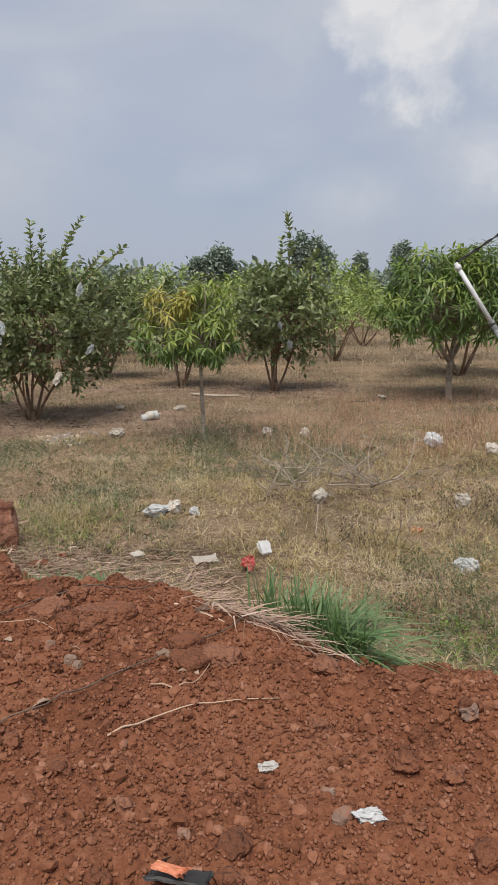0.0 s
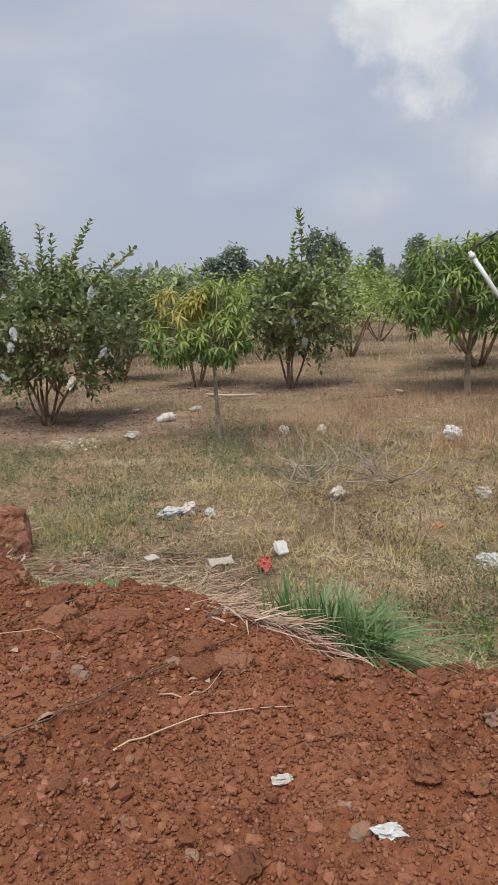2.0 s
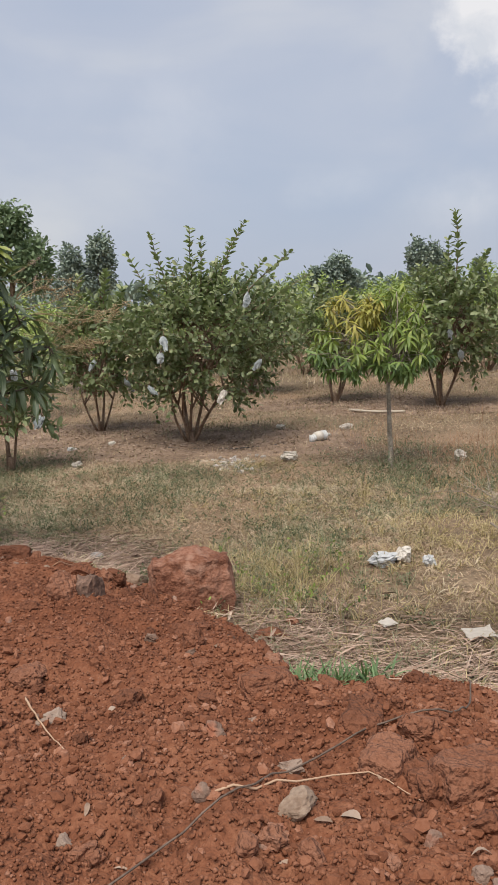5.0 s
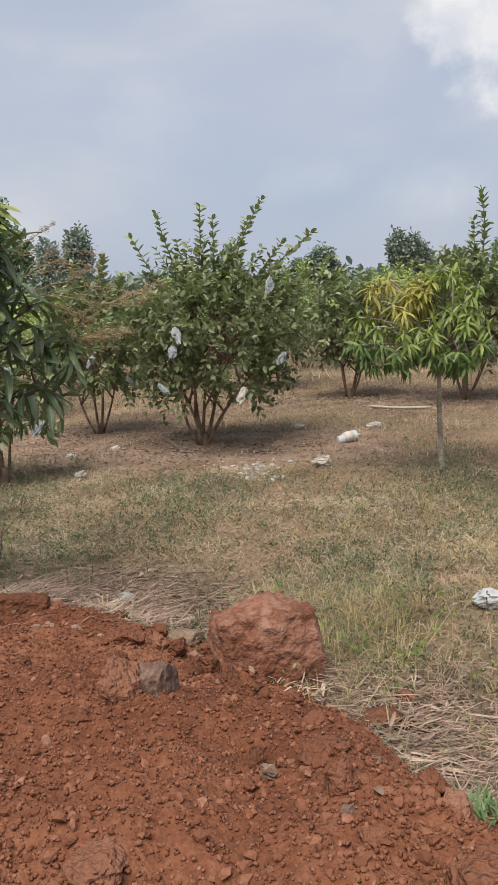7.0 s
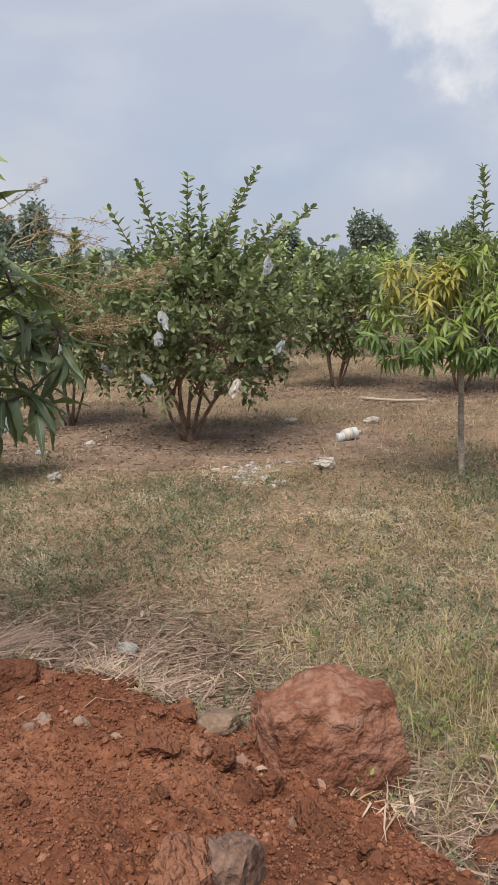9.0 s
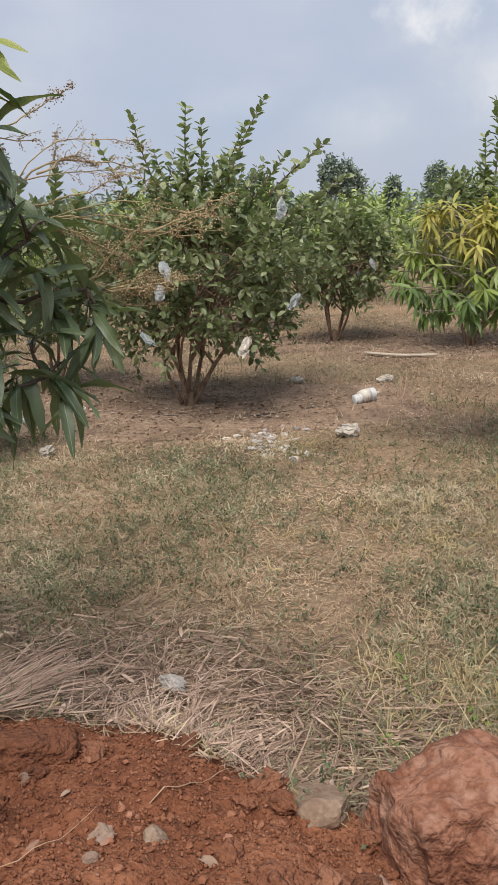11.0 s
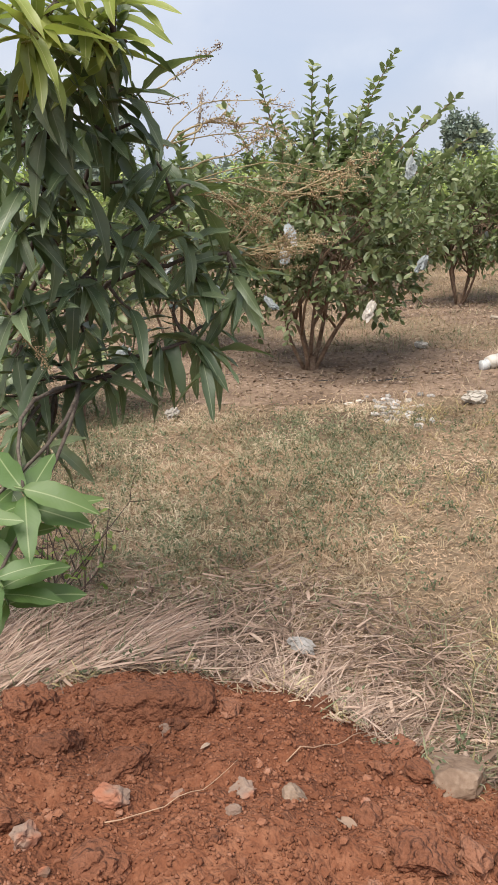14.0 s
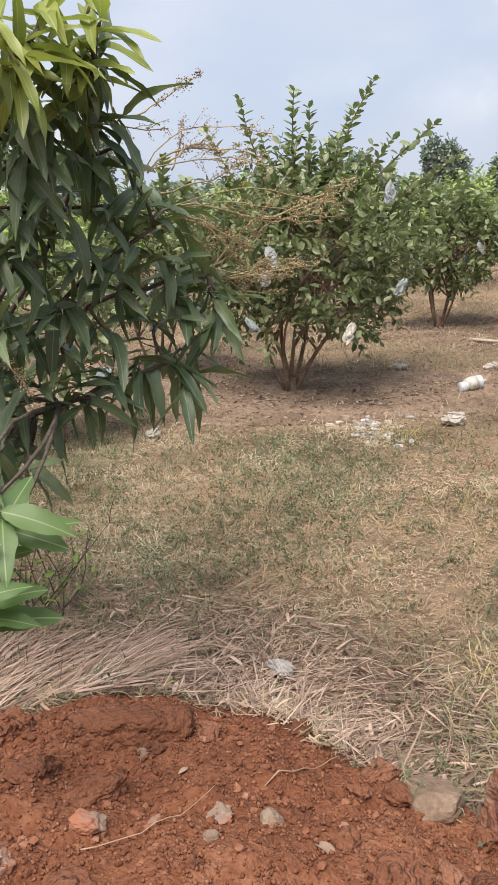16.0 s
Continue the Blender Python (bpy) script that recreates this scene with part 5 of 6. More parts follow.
grain_v = np.array([(0.5, 0, 0), (-0.5, 0, 0), (0, 0.5, 0), (0, -0.5, 0), (0, 0, 0.5), (0, 0, -0.5)])
grain_f = [(0, 2, 4), (2, 1, 4), (1, 3, 4), (3, 0, 4), (2, 0, 5), (1, 2, 5), (3, 1, 5), (0, 3, 5)]
bm = bmesh.new()
bmesh.ops.create_icosphere(bm, subdivisions=1, radius=0.5)
lump_v, lump_f = np.array([v.co for v in bm.verts]), [tuple(v.index for v in f.verts) for f in bm.faces]
bm.free()
crumbs, lumps = Shape(), Shape()
for k in range(24):
    x, y = soil_strip(5000, rng)
    keep = value_noise(x * 1.9, y * 1.9, 77) + 0.6 * rng.normal(size=len(x)) > -0.1
    x, y = x[keep], y[keep]
    s = (0.0055 + 0.0105 * rng.uniform(0, 1, len(x)) ** 2.0) * np.interp(y, [3.6, 4.6], [1, 0.75])
    v = grain_v + rng.normal(size=(6, 3)) * 0.10
    crumbs.repeat(v, grain_f, np.stack([x, y, heap_z(x, y) + s * 0.18], 1), turns(ball_dirs(rng, len(x)), ball_dirs(rng, len(x)), s))
for k in range(40):
    v = (lump_v * (1 + 0.15 * rng.normal(size=(len(lump_v), 1)).clip(-1.5, 1.5)) + rng.normal(size=lump_v.shape) * 0.05) * np.array([rng.uniform(0.95, 1.3), 1.0, rng.uniform(0.6, 0.85)])
    x, y = soil_strip(320, rng)
    keep = value_noise(x * 2.3, y * 2.3, 78) + 0.4 * rng.normal(size=len(x)) > 0.22
    x, y = x[keep], y[keep]
    s = (0.014 + 0.022 * rng.uniform(0, 1, len(x)) ** 2.6) * np.interp(y, [3.6, 4.6], [1, 0.65])
    lumps.repeat(v, lump_f, np.stack([x, y, heap_z(x, y) + s * 0.10], 1), turns(ball_dirs(rng, len(x)) * [1, 1, 0.4], np.array([0, 0, 1.0]) + rng.normal(size=(len(x), 3)) * 0.4, s))
part("soil_crumbs", crumbs.mesh("soil_crumbs", PEBBLE), soil_heap, "loose small crumbs of red soil")["kind"] = "stuff"
gravel = lumps.mesh("gravel", PEBBLE)
gravel.shade_flat()
part("gravel", gravel, soil_heap, "loose gravel and lumps of red soil")["kind"] = "stuff"

# ---- grass ----
BLADE_V = [(-0.5, 0, 0), (0.5, 0, 0), (-0.35, 0.55, 0.06), (0.35, 0.55, 0.06), (0, 1, 0.0)]
BLADE_F = [(0, 1, 3, 2), (2, 3, 4)]


def in_view(x, y, margin=0.6):
    """The wedge of the field that the walk looks over."""
    return (x > -3.2 - 0.36 * (y - 3.5) - margin) & (x < -1.4 + 0.46 * (y - 0.4) + margin) & (y > np.interp(x, EDGE_X, EDGE_Y) - 0.12)


def strew(n, x0, x1, y0, y1, rng, keep):
    x, y = rng.uniform(x0, x1, n), rng.uniform(y0, y1, n)
    k = keep(x, y)
    return x[k], y[k]


def blades(name, material, label, x, y, rng, length, width, lean, lift=0.0):
    """Blades of grass standing at random leans; lean 0 is upright, large is lying."""
    n = len(x)
    a = rng.uniform(0, 2 * np.pi, n)
    k = np.abs(rng.normal(size=n)) * lean
    d = np.stack([np.cos(a) * k, np.sin(a) * k, np.full(n, 0.6)], 1)
    l = rng.uniform(length[0], length[1], n)
    s = np.stack([np.full(n, 1.0) * width * rng.uniform(0.6, 1.4, n), l, l], 1)
    up = np.stack([-np.cos(a), -np.sin(a), rng.normal(size=n) * 0.6], 1) + rng.normal(size=(n, 3)) * 0.5
    p = np.stack([x, y, ground_z(x, y) - 0.012 + lift], 1)
    sh = Shape()
    sh.repeat(*((BLADE_V, BLADE_F) if np.mean(y) < 9 else ([(-0.5, 0, 0), (0.5, 0, 0), (0, 1, 0.03)], [(0, 1, 2)])), p, turns(d, up, s))
    return tagged(new(name, sh.mesh(name, material)), label, "grass", kind="stuff")


rng = np.random.default_rng(141)
bare = lambda x, y: np.maximum(np.exp(-(((x + 2.6) / 1.2) ** 2 + ((y - 10.75) / 0.6) ** 2) * 1.2), np.exp(-(((x - 0.3) / 1.4) ** 2 + ((y - 13.5) / 0.6) ** 2)))
mat_zone = lambda x, y: np.clip(1.3 - np.abs(y - np.interp(x, EDGE_X, EDGE_Y) - 0.32) / 0.6, 0, 1) * np.clip(1.5 - np.abs(x + 2.9) / np.where(x > -2.9, 1.45, 1.7), 0, 1) * (((x + 2.42) / 0.27) ** 2 + ((y - 5.36) / 0.22) ** 2 > 1) * (((x + 2.74) / 0.12) ** 2 + ((y - 5.52) / 0.10) ** 2 > 1)
spot = lambda x, y, cx, cy, rx, ry: np.exp(-(((x - cx) / rx) ** 2 + ((y - cy) / ry) ** 2))
path_way = lambda x, y: np.clip(np.exp(-((x - np.interp(y, [6.3, 7.0, 7.5, 8.0, 8.6, 9.6], [-2.6, -2.49, -2.42, -2.3, -1.95, -1.6])) / 0.32) ** 2) * np.clip((y - 6.2) / 0.6, 0, 1) * np.clip((9.6 - y) / 1.2, 0, 1) * 1.2, 0, 1)
# weeds stand in sharp-edged patches: broad ones on the shaded side, islands elsewhere
leafy = lambda x, y: np.clip(4.0 * (layered(x, y, 81, 1.1, 4) - 0.10 + 0.62 * spot(x, y, -4.1, 7.5, 2.0, 1.2) + 0.4 * spot(x, y, -2.85, 7.2, 0.45, 0.4) + 0.45 * spot(x, y, -2.1, 6.95, 0.3, 0.3)
                                           + 0.4 * spot(x, y, -1.7, 8.3, 0.5, 0.3) - 0.15 * spot(x, y, -1.9, 6.0, 0.8, 0.65) + 0.42 * spot(x, y, -0.65, 9.3, 0.6, 0.45) + 0.35 * spot(x, y, 1.0, 5.6, 0.6, 0.7)) - 1.2 * path_way(x, y), 0.36 * np.clip((-1.0 - x) / 0.8, 0, 1) * np.clip((9.4 - y) / 0.5, 0, 1) * np.clip((y - 5.2) / 0.8, 0, 1), 1)
yellowish = lambda x, y: np.clip(0.15 + 1.5 * layered(x, y, 91, 0.7, 3) + 0.75 * np.clip((x + 1.7) / 1.0, 0, 1) * np.clip((8.6 - y) / 1.5, 0, 1) - 0.4 * np.clip((-2.4 - x) / 0.6, 0, 1), 0, 1)
chance = lambda x: rng.uniform(0, 1, len(x))
open_keep = lambda x, y: in_view(x, y) & (chance(x) > 0.85 * mat_zone(x, y)) & (chance(x) > 0.95 * bare(x, y)) & (chance(x) > 0.8 * path_way(x, y))
near_keep = lambda x, y: open_keep(x, y) & (chance(x) < 0.92 + 1.0 * layered(x, y, 51, 1.2, 3)) & (chance(x) > 0.6 * leafy(x, y))
green_keep = lambda x, y: open_keep(x, y) & (chance(x) < leafy(x, y))


def tussocks(name, material, label, x, y, rng, count, height, reach, width):
    """Small tufts: blades that rise from one root and fall over to all sides."""
    n = len(x)
    size = rng.uniform(0.6, 1.3, n)
    sway = rng.uniform(0, 2 * np.pi, n)
    sh = Shape()
    v = [(-0.5, 0, 0), (0.5, 0, 0), (-0.45, 0.45, 0.42), (0.45, 0.45, 0.42), (-0.3, 0.8, 0.5), (0.3, 0.8, 0.5), (0, 1.1, 0.38)]
    f = [(0, 1, 3, 2), (2, 3, 5, 4), (4, 5, 6)]
    for k in range(count):
        a = sway + 1.1 * rng.normal(size=n) * 1.6
        d = np.stack([np.cos(a), np.sin(a), 0 * a], 1)
        l, h = reach * size * rng.uniform(0.3, 1.2, n), height * size * rng.uniform(0.3, 1.6, n)
        p = np.stack([x + rng.normal(size=n) * 0.018, y + rng.normal(size=n) * 0.018, ground_z(x, y) - 0.008], 1)
        sh.repeat(v, f, p, turns(d, np.array([0, 0, 1.0]) + rng.normal(size=(n, 3)) * 0.5, np.stack([width * rng.uniform(0.6, 1.4, n), l, h], 1)))
    return tagged(new(name, sh.mesh(name, material)), label, "grass", kind="stuff")


def strewn_bits(name, material, label, x, y, rng, length, width, lift):
    """Short broken pieces of straw lying about."""
    n = len(x)
    sh = Shape()
    d = np.stack([rng.normal(size=n), rng.normal(size=n), rng.normal(size=n) * 0.3], 1)
    l = rng.uniform(*length, n)
    sh.repeat([(-0.5, 0, 0), (0.5, 0, 0), (0.3, 1, 0.05), (-0.3, 1, 0.05)], [(0, 1, 2, 3)], np.stack([x, y, ground_z(x, y) + rng.uniform(0, lift, n)], 1),
              turns(d, np.array([0, 0, 1.0]) + rng.normal(size=(n, 3)) * 0.5, np.stack([width * rng.uniform(0.6, 1.6, n), l, l], 1)))
    return tagged(new(name, sh.mesh(name, material)), label, "straw", kind="stuff")


x, y = strew(210000, -7.2, 4.6, 2.8, 9.6, rng, lambda x, y: in_view(x, y) & (chance(x) > 0.4 * leafy(x, y)))
strewn_bits("chaff", CHAFF, "broken pinkish-tan straw bits strewn over the field", x, y, rng, (0.008, 0.035), 0.0034, 0.03)
x, y = strew(17000, -7.2, 4.6, 2.8, 9.4, rng, lambda x, y: near_keep(x, y) & (chance(x) > yellowish(x, y)))
tussocks("dry_grass", STRAW, "dry tan grass covering the orchard floor", x, y, rng, 12, 0.065, 0.07, 0.0042)
x, y = strew(6000, -5.2, -1.0, 5.9, 8.6, rng, open_keep)
tussocks("dry_grass", STRAW, "low dry tan grass between the weeds", x, y, rng, 11, 0.05, 0.06, 0.0040)
x, y = strew(17000, -7.2, 4.6, 2.8, 9.4, rng, lambda x, y: near_keep(x, y) & (chance(x) < yellowish(x, y)))
tussocks("yellow_grass", YELLOW, "yellow-green dry grass in tufts", x, y, rng, 12, 0.085, 0.07, 0.0042)
x, y = strew(22000, -7.2, 4.6, 2.8, 9.4, rng, green_keep)
tussocks("faded_grass", GREYGRASS, "faded grey-green grass in patches", x, y, rng, 10, 0.07, 0.06, 0.0042)
x, y = strew(90000, -9, 8, 9.4, 17, rng, near_keep)
blades("dry_grass", STRAW, "dry yellow grass between the fruit trees", x, y, rng, (0.04, 0.13), 0.008, 2.6)
x, y = strew(90000, -9, 8, 9.4, 17, rng, lambda x, y: in_view(x, y) & (chance(x) > 0.5 * bare(x, y)))
strewn_bits("chaff", CHAFF, "broken tan straw bits between the fruit trees", x, y, rng, (0.012, 0.04), 0.006, 0.03)
x, y = strew(60000, -4.2, -0.6, 6.0, 10.6, rng, lambda x, y: chance(x) < path_way(x, y))
strewn_bits("chaff", TANBIT, "trodden orange-tan straw along a bare way", x, y, rng, (0.006, 0.026), 0.0036, 0.015)
x, y = strew(70000, -9, 8, 9.4, 17, rng, green_keep)
blades("faded_grass", GREYGRASS, "faded grey-green grass between the fruit trees", x, y, rng, (0.04, 0.13), 0.008, 1.8)
x, y = strew(34000, -16, 14, 17, 32, rng, lambda x, y: in_view(x, y))
blades("dry_grass", STRAW, "dry yellow grass between the back rows", x, y, rng, (0.1, 0.3), 0.014, 1.2)
# dug beds of dark earth round the stems, with fallen leaves
def tree_bed(x0, y0, rx, ry, seed, label):
    gx, gy = np.meshgrid(np.arange(-rx * 1.3, rx * 1.3, 0.06), np.arange(-ry * 1.3, ry * 1.3, 0.06))
    edge = (gx / rx) ** 2 + (gy / ry) ** 2 + 1.1 * layered(gx + x0, gy + y0, seed, 1.3, 4)
    z = field_z(gx + x0, gy + y0) + np.clip(0.010 * (1 - edge) + 0.012, -0.03, 0.012) + 0.015 * layered(gx, gy, seed + 9, 9, 2) * (edge < 1)
    s = grid_sheet(np.arange(gx.shape[1]), np.arange(gx.shape[0]), lambda a, b: a * 0)
    s.v = [np.stack([gx + x0, gy + y0, z], -1).reshape(-1, 3)]
    ok = (edge.ravel() < 2.2)[s.f[0]].all(axis=1)
    s.f = [s.f[0][ok]]
    tagged(new("tree_bed", s.mesh("tree_bed", BED, True)), label, "earth", kind="structure")
    n = int(2600 * rx * ry)
    d = rng.normal(size=(n, 2)) * 0.62
    x, y = x0 + d[:, 0] * rx, y0 + d[:, 1] * ry
    sh = Shape()
    sh.repeat(LEAF_V, LEAF_F, np.stack([x, y, field_z(x, y) + rng.uniform(0.010, 0.02, n)], 1),
              turns(np.stack([rng.normal(size=n), rng.normal(size=n), rng.normal(size=n) * 0.15], 1), np.array([0, 0, 1.0]) + rng.normal(size=(n, 3)) * 0.35, rng.uniform(0.018, 0.042, n)))
    tagged(new("leaf_litter", sh.mesh("leaf_litter", LITTER)), "brown fallen leaves under a guava tree", "leaf litter", kind="stuff")


tree_bed(-2.7, 10.55, 1.35, 0.65, 301, "bed of dark earth and leaf litter round a guava tree")
tree_bed(-4.2, 11.75, 1.0, 0.8, 302, "bed of dark earth round a small guava tree")
tree_bed(0.42, 13.15, 1.4, 0.7, 303, "bed of dark earth under a guava tree")
tree_bed(-1.0, 14.1, 1.2, 0.6, 304, "bed of dark earth under a guava tree")
tree_bed(2.6, 11.6, 0.7, 0.28, 305, "bed of dark earth round a mango trunk")
# straw trodden flat beside the soil
x, y = strew(62000, -5.0, -0.8, 4.2, 7.4, rng, lambda x, y: in_view(x, y, 0.9) & (rng.uniform(0, 1, len(x)) < mat_zone(x, y)))
n = len(x)
a = 0.9 * layered(x, y, 61, 1.9, 2) * 6 + rng.normal(size=n) * 0.85 + 0.1
d = np.stack([np.cos(a), np.sin(a) * 0.8, rng.normal(size=n) * 0.1 + 0.03], 1)
l = 0.04 + 0.22 * rng.uniform(0, 1, n) ** 2
sh = Shape()
sh.repeat(BLADE_V, BLADE_F, np.stack([x, y, ground_z(x, y) + rng.uniform(0, 0.035, n)], 1),
          turns(d, np.array([0, 0, 1.0]) + rng.normal(size=(n, 3)) * 0.6, np.stack([0.0026 + 0.0055 * rng.uniform(0, 1, n) ** 2.5, l, l], 1)))
tagged(new("straw", sh.mesh("straw", MAT_STRAW)), "mat of flattened pinkish straw along the soil's edge", "straw", kind="stuff")
x, y = strew(16000, -5.0, -0.8, 4.2, 7.4, rng, lambda x, y: in_view(x, y, 0.9) & (chance(x) < mat_zone(x, y) * np.clip(0.5 + 3 * layered(x, y, 63, 1.3, 2), 0, 1)))
blades("faded_grass", GREYGRASS, "grey-green stems among the flattened straw", x, y, rng, (0.05, 0.14), 0.004, 3.0, 0.03)
x, y = strew(500, -5.0, -0.8, 4.2, 7.0, rng, lambda x, y: in_view(x, y) & (chance(x) < mat_zone(x, y)))
n = len(x)
sh = Shape()
sh.repeat(LEAF_V, LEAF_F, np.stack([x, y, ground_z(x, y) + rng.uniform(0.035, 0.06, n)], 1),
          turns(rng.normal(size=(n, 3)) * [1, 1, 0.2], np.array([0, 0, 1.0]) + rng.normal(size=(n, 3)) * 0.4, np.stack([0.028 + 0 * x, rng.uniform(0.04, 0.12, n), 0.05 + 0 * x], 1)))
tagged(new("leaf_litter", sh.mesh("leaf_litter", MAT_STRAW)), "withered pale leaf blades on the straw", "leaf litter", kind="stuff")
n = 1900
x, y = rng.uniform(-4.6, -3.5, n), rng.uniform(5.85, 6.5, n)
k = y > np.interp(x, EDGE_X, EDGE_Y) - 0.06 + 0.1 * layered(x, y, 64, 2.0, 2)
x, y = x[k], y[k]
n = len(x)
a = np.interp(x, [-4.3, -3.6, -3.2], [0.9, 0.45, 0.1]) + 0.5 * layered(x, y, 66, 1.6, 2) + rng.normal(size=n) * 0.28
l = rng.uniform(0.10, 0.34, n)
sh = Shape()
sh.repeat(BLADE_V, BLADE_F, np.stack([x, y, ground_z(x, y) + rng.uniform(0.01, 0.05, n)], 1),
          turns(np.stack([np.cos(a), np.sin(a), rng.normal(size=n) * 0.1 + 0.06], 1), np.array([0, 0, 1.0]) + rng.normal(size=(n, 3)) * 0.4, np.stack([rng.uniform(0.003, 0.0065, n), l, l], 1)))
tagged(new("straw", sh.mesh("straw", DEADBLADE)), "long pinkish straw lying combed one way along the soil", "straw", kind="stuff")
# russet grass towards the mango tree
x, y = strew(26000, -1.5, 5.5, 7.0, 12.5, rng, lambda x, y: in_view(x, y) & (rng.uniform(0, 1, len(x)) < (0.3 + 1.8 * layered(x, y, 71, 0.9, 2)) * np.clip((x + 1.5) / 2.5, 0, 1) * np.clip((12.5 - y) / 2, 0, 1) * np.clip((y - 7) / 1.2, 0, 1)))
blades("russet_grass", REDGRASS, "tall russet dry grass", x, y, rng, (0.1, 0.34), 0.0045, 0.6)


def tuft_weeds(name, material, label, x, y, rng, height, leaf, leaves):
    sh = Shape()
    n = len(x)
    h = rng.uniform(height[0], height[1], n)
    base_p = np.stack([x, y, ground_z(x, y)], 1)
    tilt = np.stack([rng.normal(size=n) * 0.7, rng.normal(size=n) * 0.7, np.ones(n)], 1)
    sh.repeat(BLADE_V, BLADE_F, base_p, turns(tilt, ball_dirs(rng, n), np.stack([np.full(n, 0.004), h, h], 1)))
    for k in range(leaves):
        t = rng.uniform(0.15, 1.0, n)
        p = base_p + tilt * (h * t)[:, None] + rng.normal(size=(n, 3)) * 0.012
        o = ball_dirs(rng, n) + [0, 0, 0.4]
        sh.repeat(LEAF_V, LEAF_F, p, turns(o, np.array([0, 0, 1.0]) + rng.normal(size=(n, 3)) * 0.5, leaf * rng.uniform(0.6, 1.3, n)))
    return tagged(new(name, sh.mesh(name, material)), label, "weeds", kind="stuff")


x, y = strew(26000, -6.5, 4.0, 3.4, 10.5, rng, lambda x, y: in_view(x, y) & (chance(x) < 0.6 * leafy(x, y)) & (chance(x) > 0.95 * mat_zone(x, y)))
tuft_weeds("weeds", WEED, "grey-green low weeds among the dry grass", x, y, rng, (0.03, 0.11), 0.015, 12)
x, y = strew(900, -0.5, 1.0, 3.2, 4.9, rng, lambda x, y: in_view(x, y) & (rng.uniform(0, 1, len(x)) < np.exp(-(((x + 0.02) / 0.2) ** 2 + ((y - 3.72) / 0.25) ** 2))))
tuft_weeds("green_weeds", FRESH, "fresh green leafy weeds beside the soil", x, y, rng, (0.03, 0.09), 0.016, 12)
x, y = strew(850, -1.7, -0.1, 7.9, 9.4, rng, lambda x, y: spot(x, y, -0.92, 8.55, 0.36, 0.3) > rng.uniform(0, 1, len(x)))
tuft_weeds("weeds", WEED, "tall grey-green weeds round a young mango trunk", x, y, rng, (0.08, 0.30), 0.020, 9)
x, y = strew(150, -2.6, -1.6, 5.0, 6.6, rng, lambda x, y: np.exp(-(((x + 1.95) / 0.3) ** 2 + ((y - 5.75) / 0.5) ** 2)) > rng.uniform(0, 1, len(x)))
tuft_weeds("green_weeds", FRESH, "sparse green weeds beside the boulder", x, y, rng, (0.05, 0.2), 0.02, 8)
x, y = strew(9000, -2.7, 1.2, 3.2, 6.8, rng, lambda x, y: in_view(x, y) & (np.maximum(np.exp(-(((x + 1.9) / 0.35) ** 2 + ((y - 5.75) / 0.6) ** 2)), 0.6 * np.exp(-(((x - 0.1) / 0.8) ** 2 + ((y - 5) / 0.9) ** 2))) > rng.uniform(0, 1, len(x))))
blades("tall_grass", YELLOW, "taller yellow-green grass beside the boulder", x, y, rng, (0.08, 0.25), 0.003, 0.5)
x, y = strew(1500, -3.0, -1.3, 5.1, 6.8, rng, lambda x, y: (y > np.interp(x, EDGE_X, EDGE_Y) + 0.08) & (spot(x, y, -2.1, 5.75, 0.32, 0.4) > rng.uniform(0, 1, len(x))))
tussocks("tall_grass", YELLOW, "dense yellow-green grass tufts behind the boulder", x, y, rng, 14, 0.125, 0.08, 0.0028)
x, y = strew(700, -3.0, -1.3, 5.1, 6.8, rng, lambda x, y: (y > np.interp(x, EDGE_X, EDGE_Y) + 0.08) & (spot(x, y, -2.1, 5.7, 0.35, 0.4) > rng.uniform(0, 1, len(x))))
tussocks("tall_grass", GREYGRASS, "grey-green grass tufts behind the boulder", x, y, rng, 12, 0.11, 0.08, 0.0028)
x, y = strew(900, -0.6, 1.3, 4.4, 6.3, rng, lambda x, y: np.maximum(spot(x, y, -0.22, 5.1, 0.16, 0.2), spot(x, y, 0.85, 5.6, 0.4, 0.45)) > rng.uniform(0, 1, len(x)))
tuft_weeds("withered_weeds", DRYWEED, "dark withered weeds in the dry grass", x, y, rng, (0.08, 0.3), 0.018, 9)
x, y = strew(900, -0.4, 1.2, 3.4, 5.4, rng, lambda x, y: (y > np.interp(x, EDGE_X, EDGE_Y) + 0.1) & (spot(x, y, 0.12, 4.05, 0.32, 0.42) > rng.uniform(0, 1, len(x))))
tuft_weeds("withered_weeds", WEED, "grey-green withered weeds beside the green ones", x, y, rng, (0.08, 0.26), 0.014, 11)
x, y = strew(1500, -0.9, 0.9, 3.3, 5.0, rng, lambda x, y: (y > np.interp(x, EDGE_X, EDGE_Y) + 0.06) & (spot(x, y, -0.1, 4.1, 0.5, 0.6) > rng.uniform(0, 1, len(x))))
tussocks("dry_grass", STRAW, "fallen dry grass between the clump and the weeds", x, y, rng, 12, 0.05, 0.09, 0.0036)
x, y = strew(300, -0.6, 0.3, 4.0, 4.6, rng, lambda x, y: spot(x, y, -0.12, 4.2, 0.09, 0.09) > rng.uniform(0, 1, len(x)))
tussocks("dry_grass", REDGRASS, "orange-brown tuft of dead grass", x, y, rng, 16, 0.06, 0.07, 0.0035)


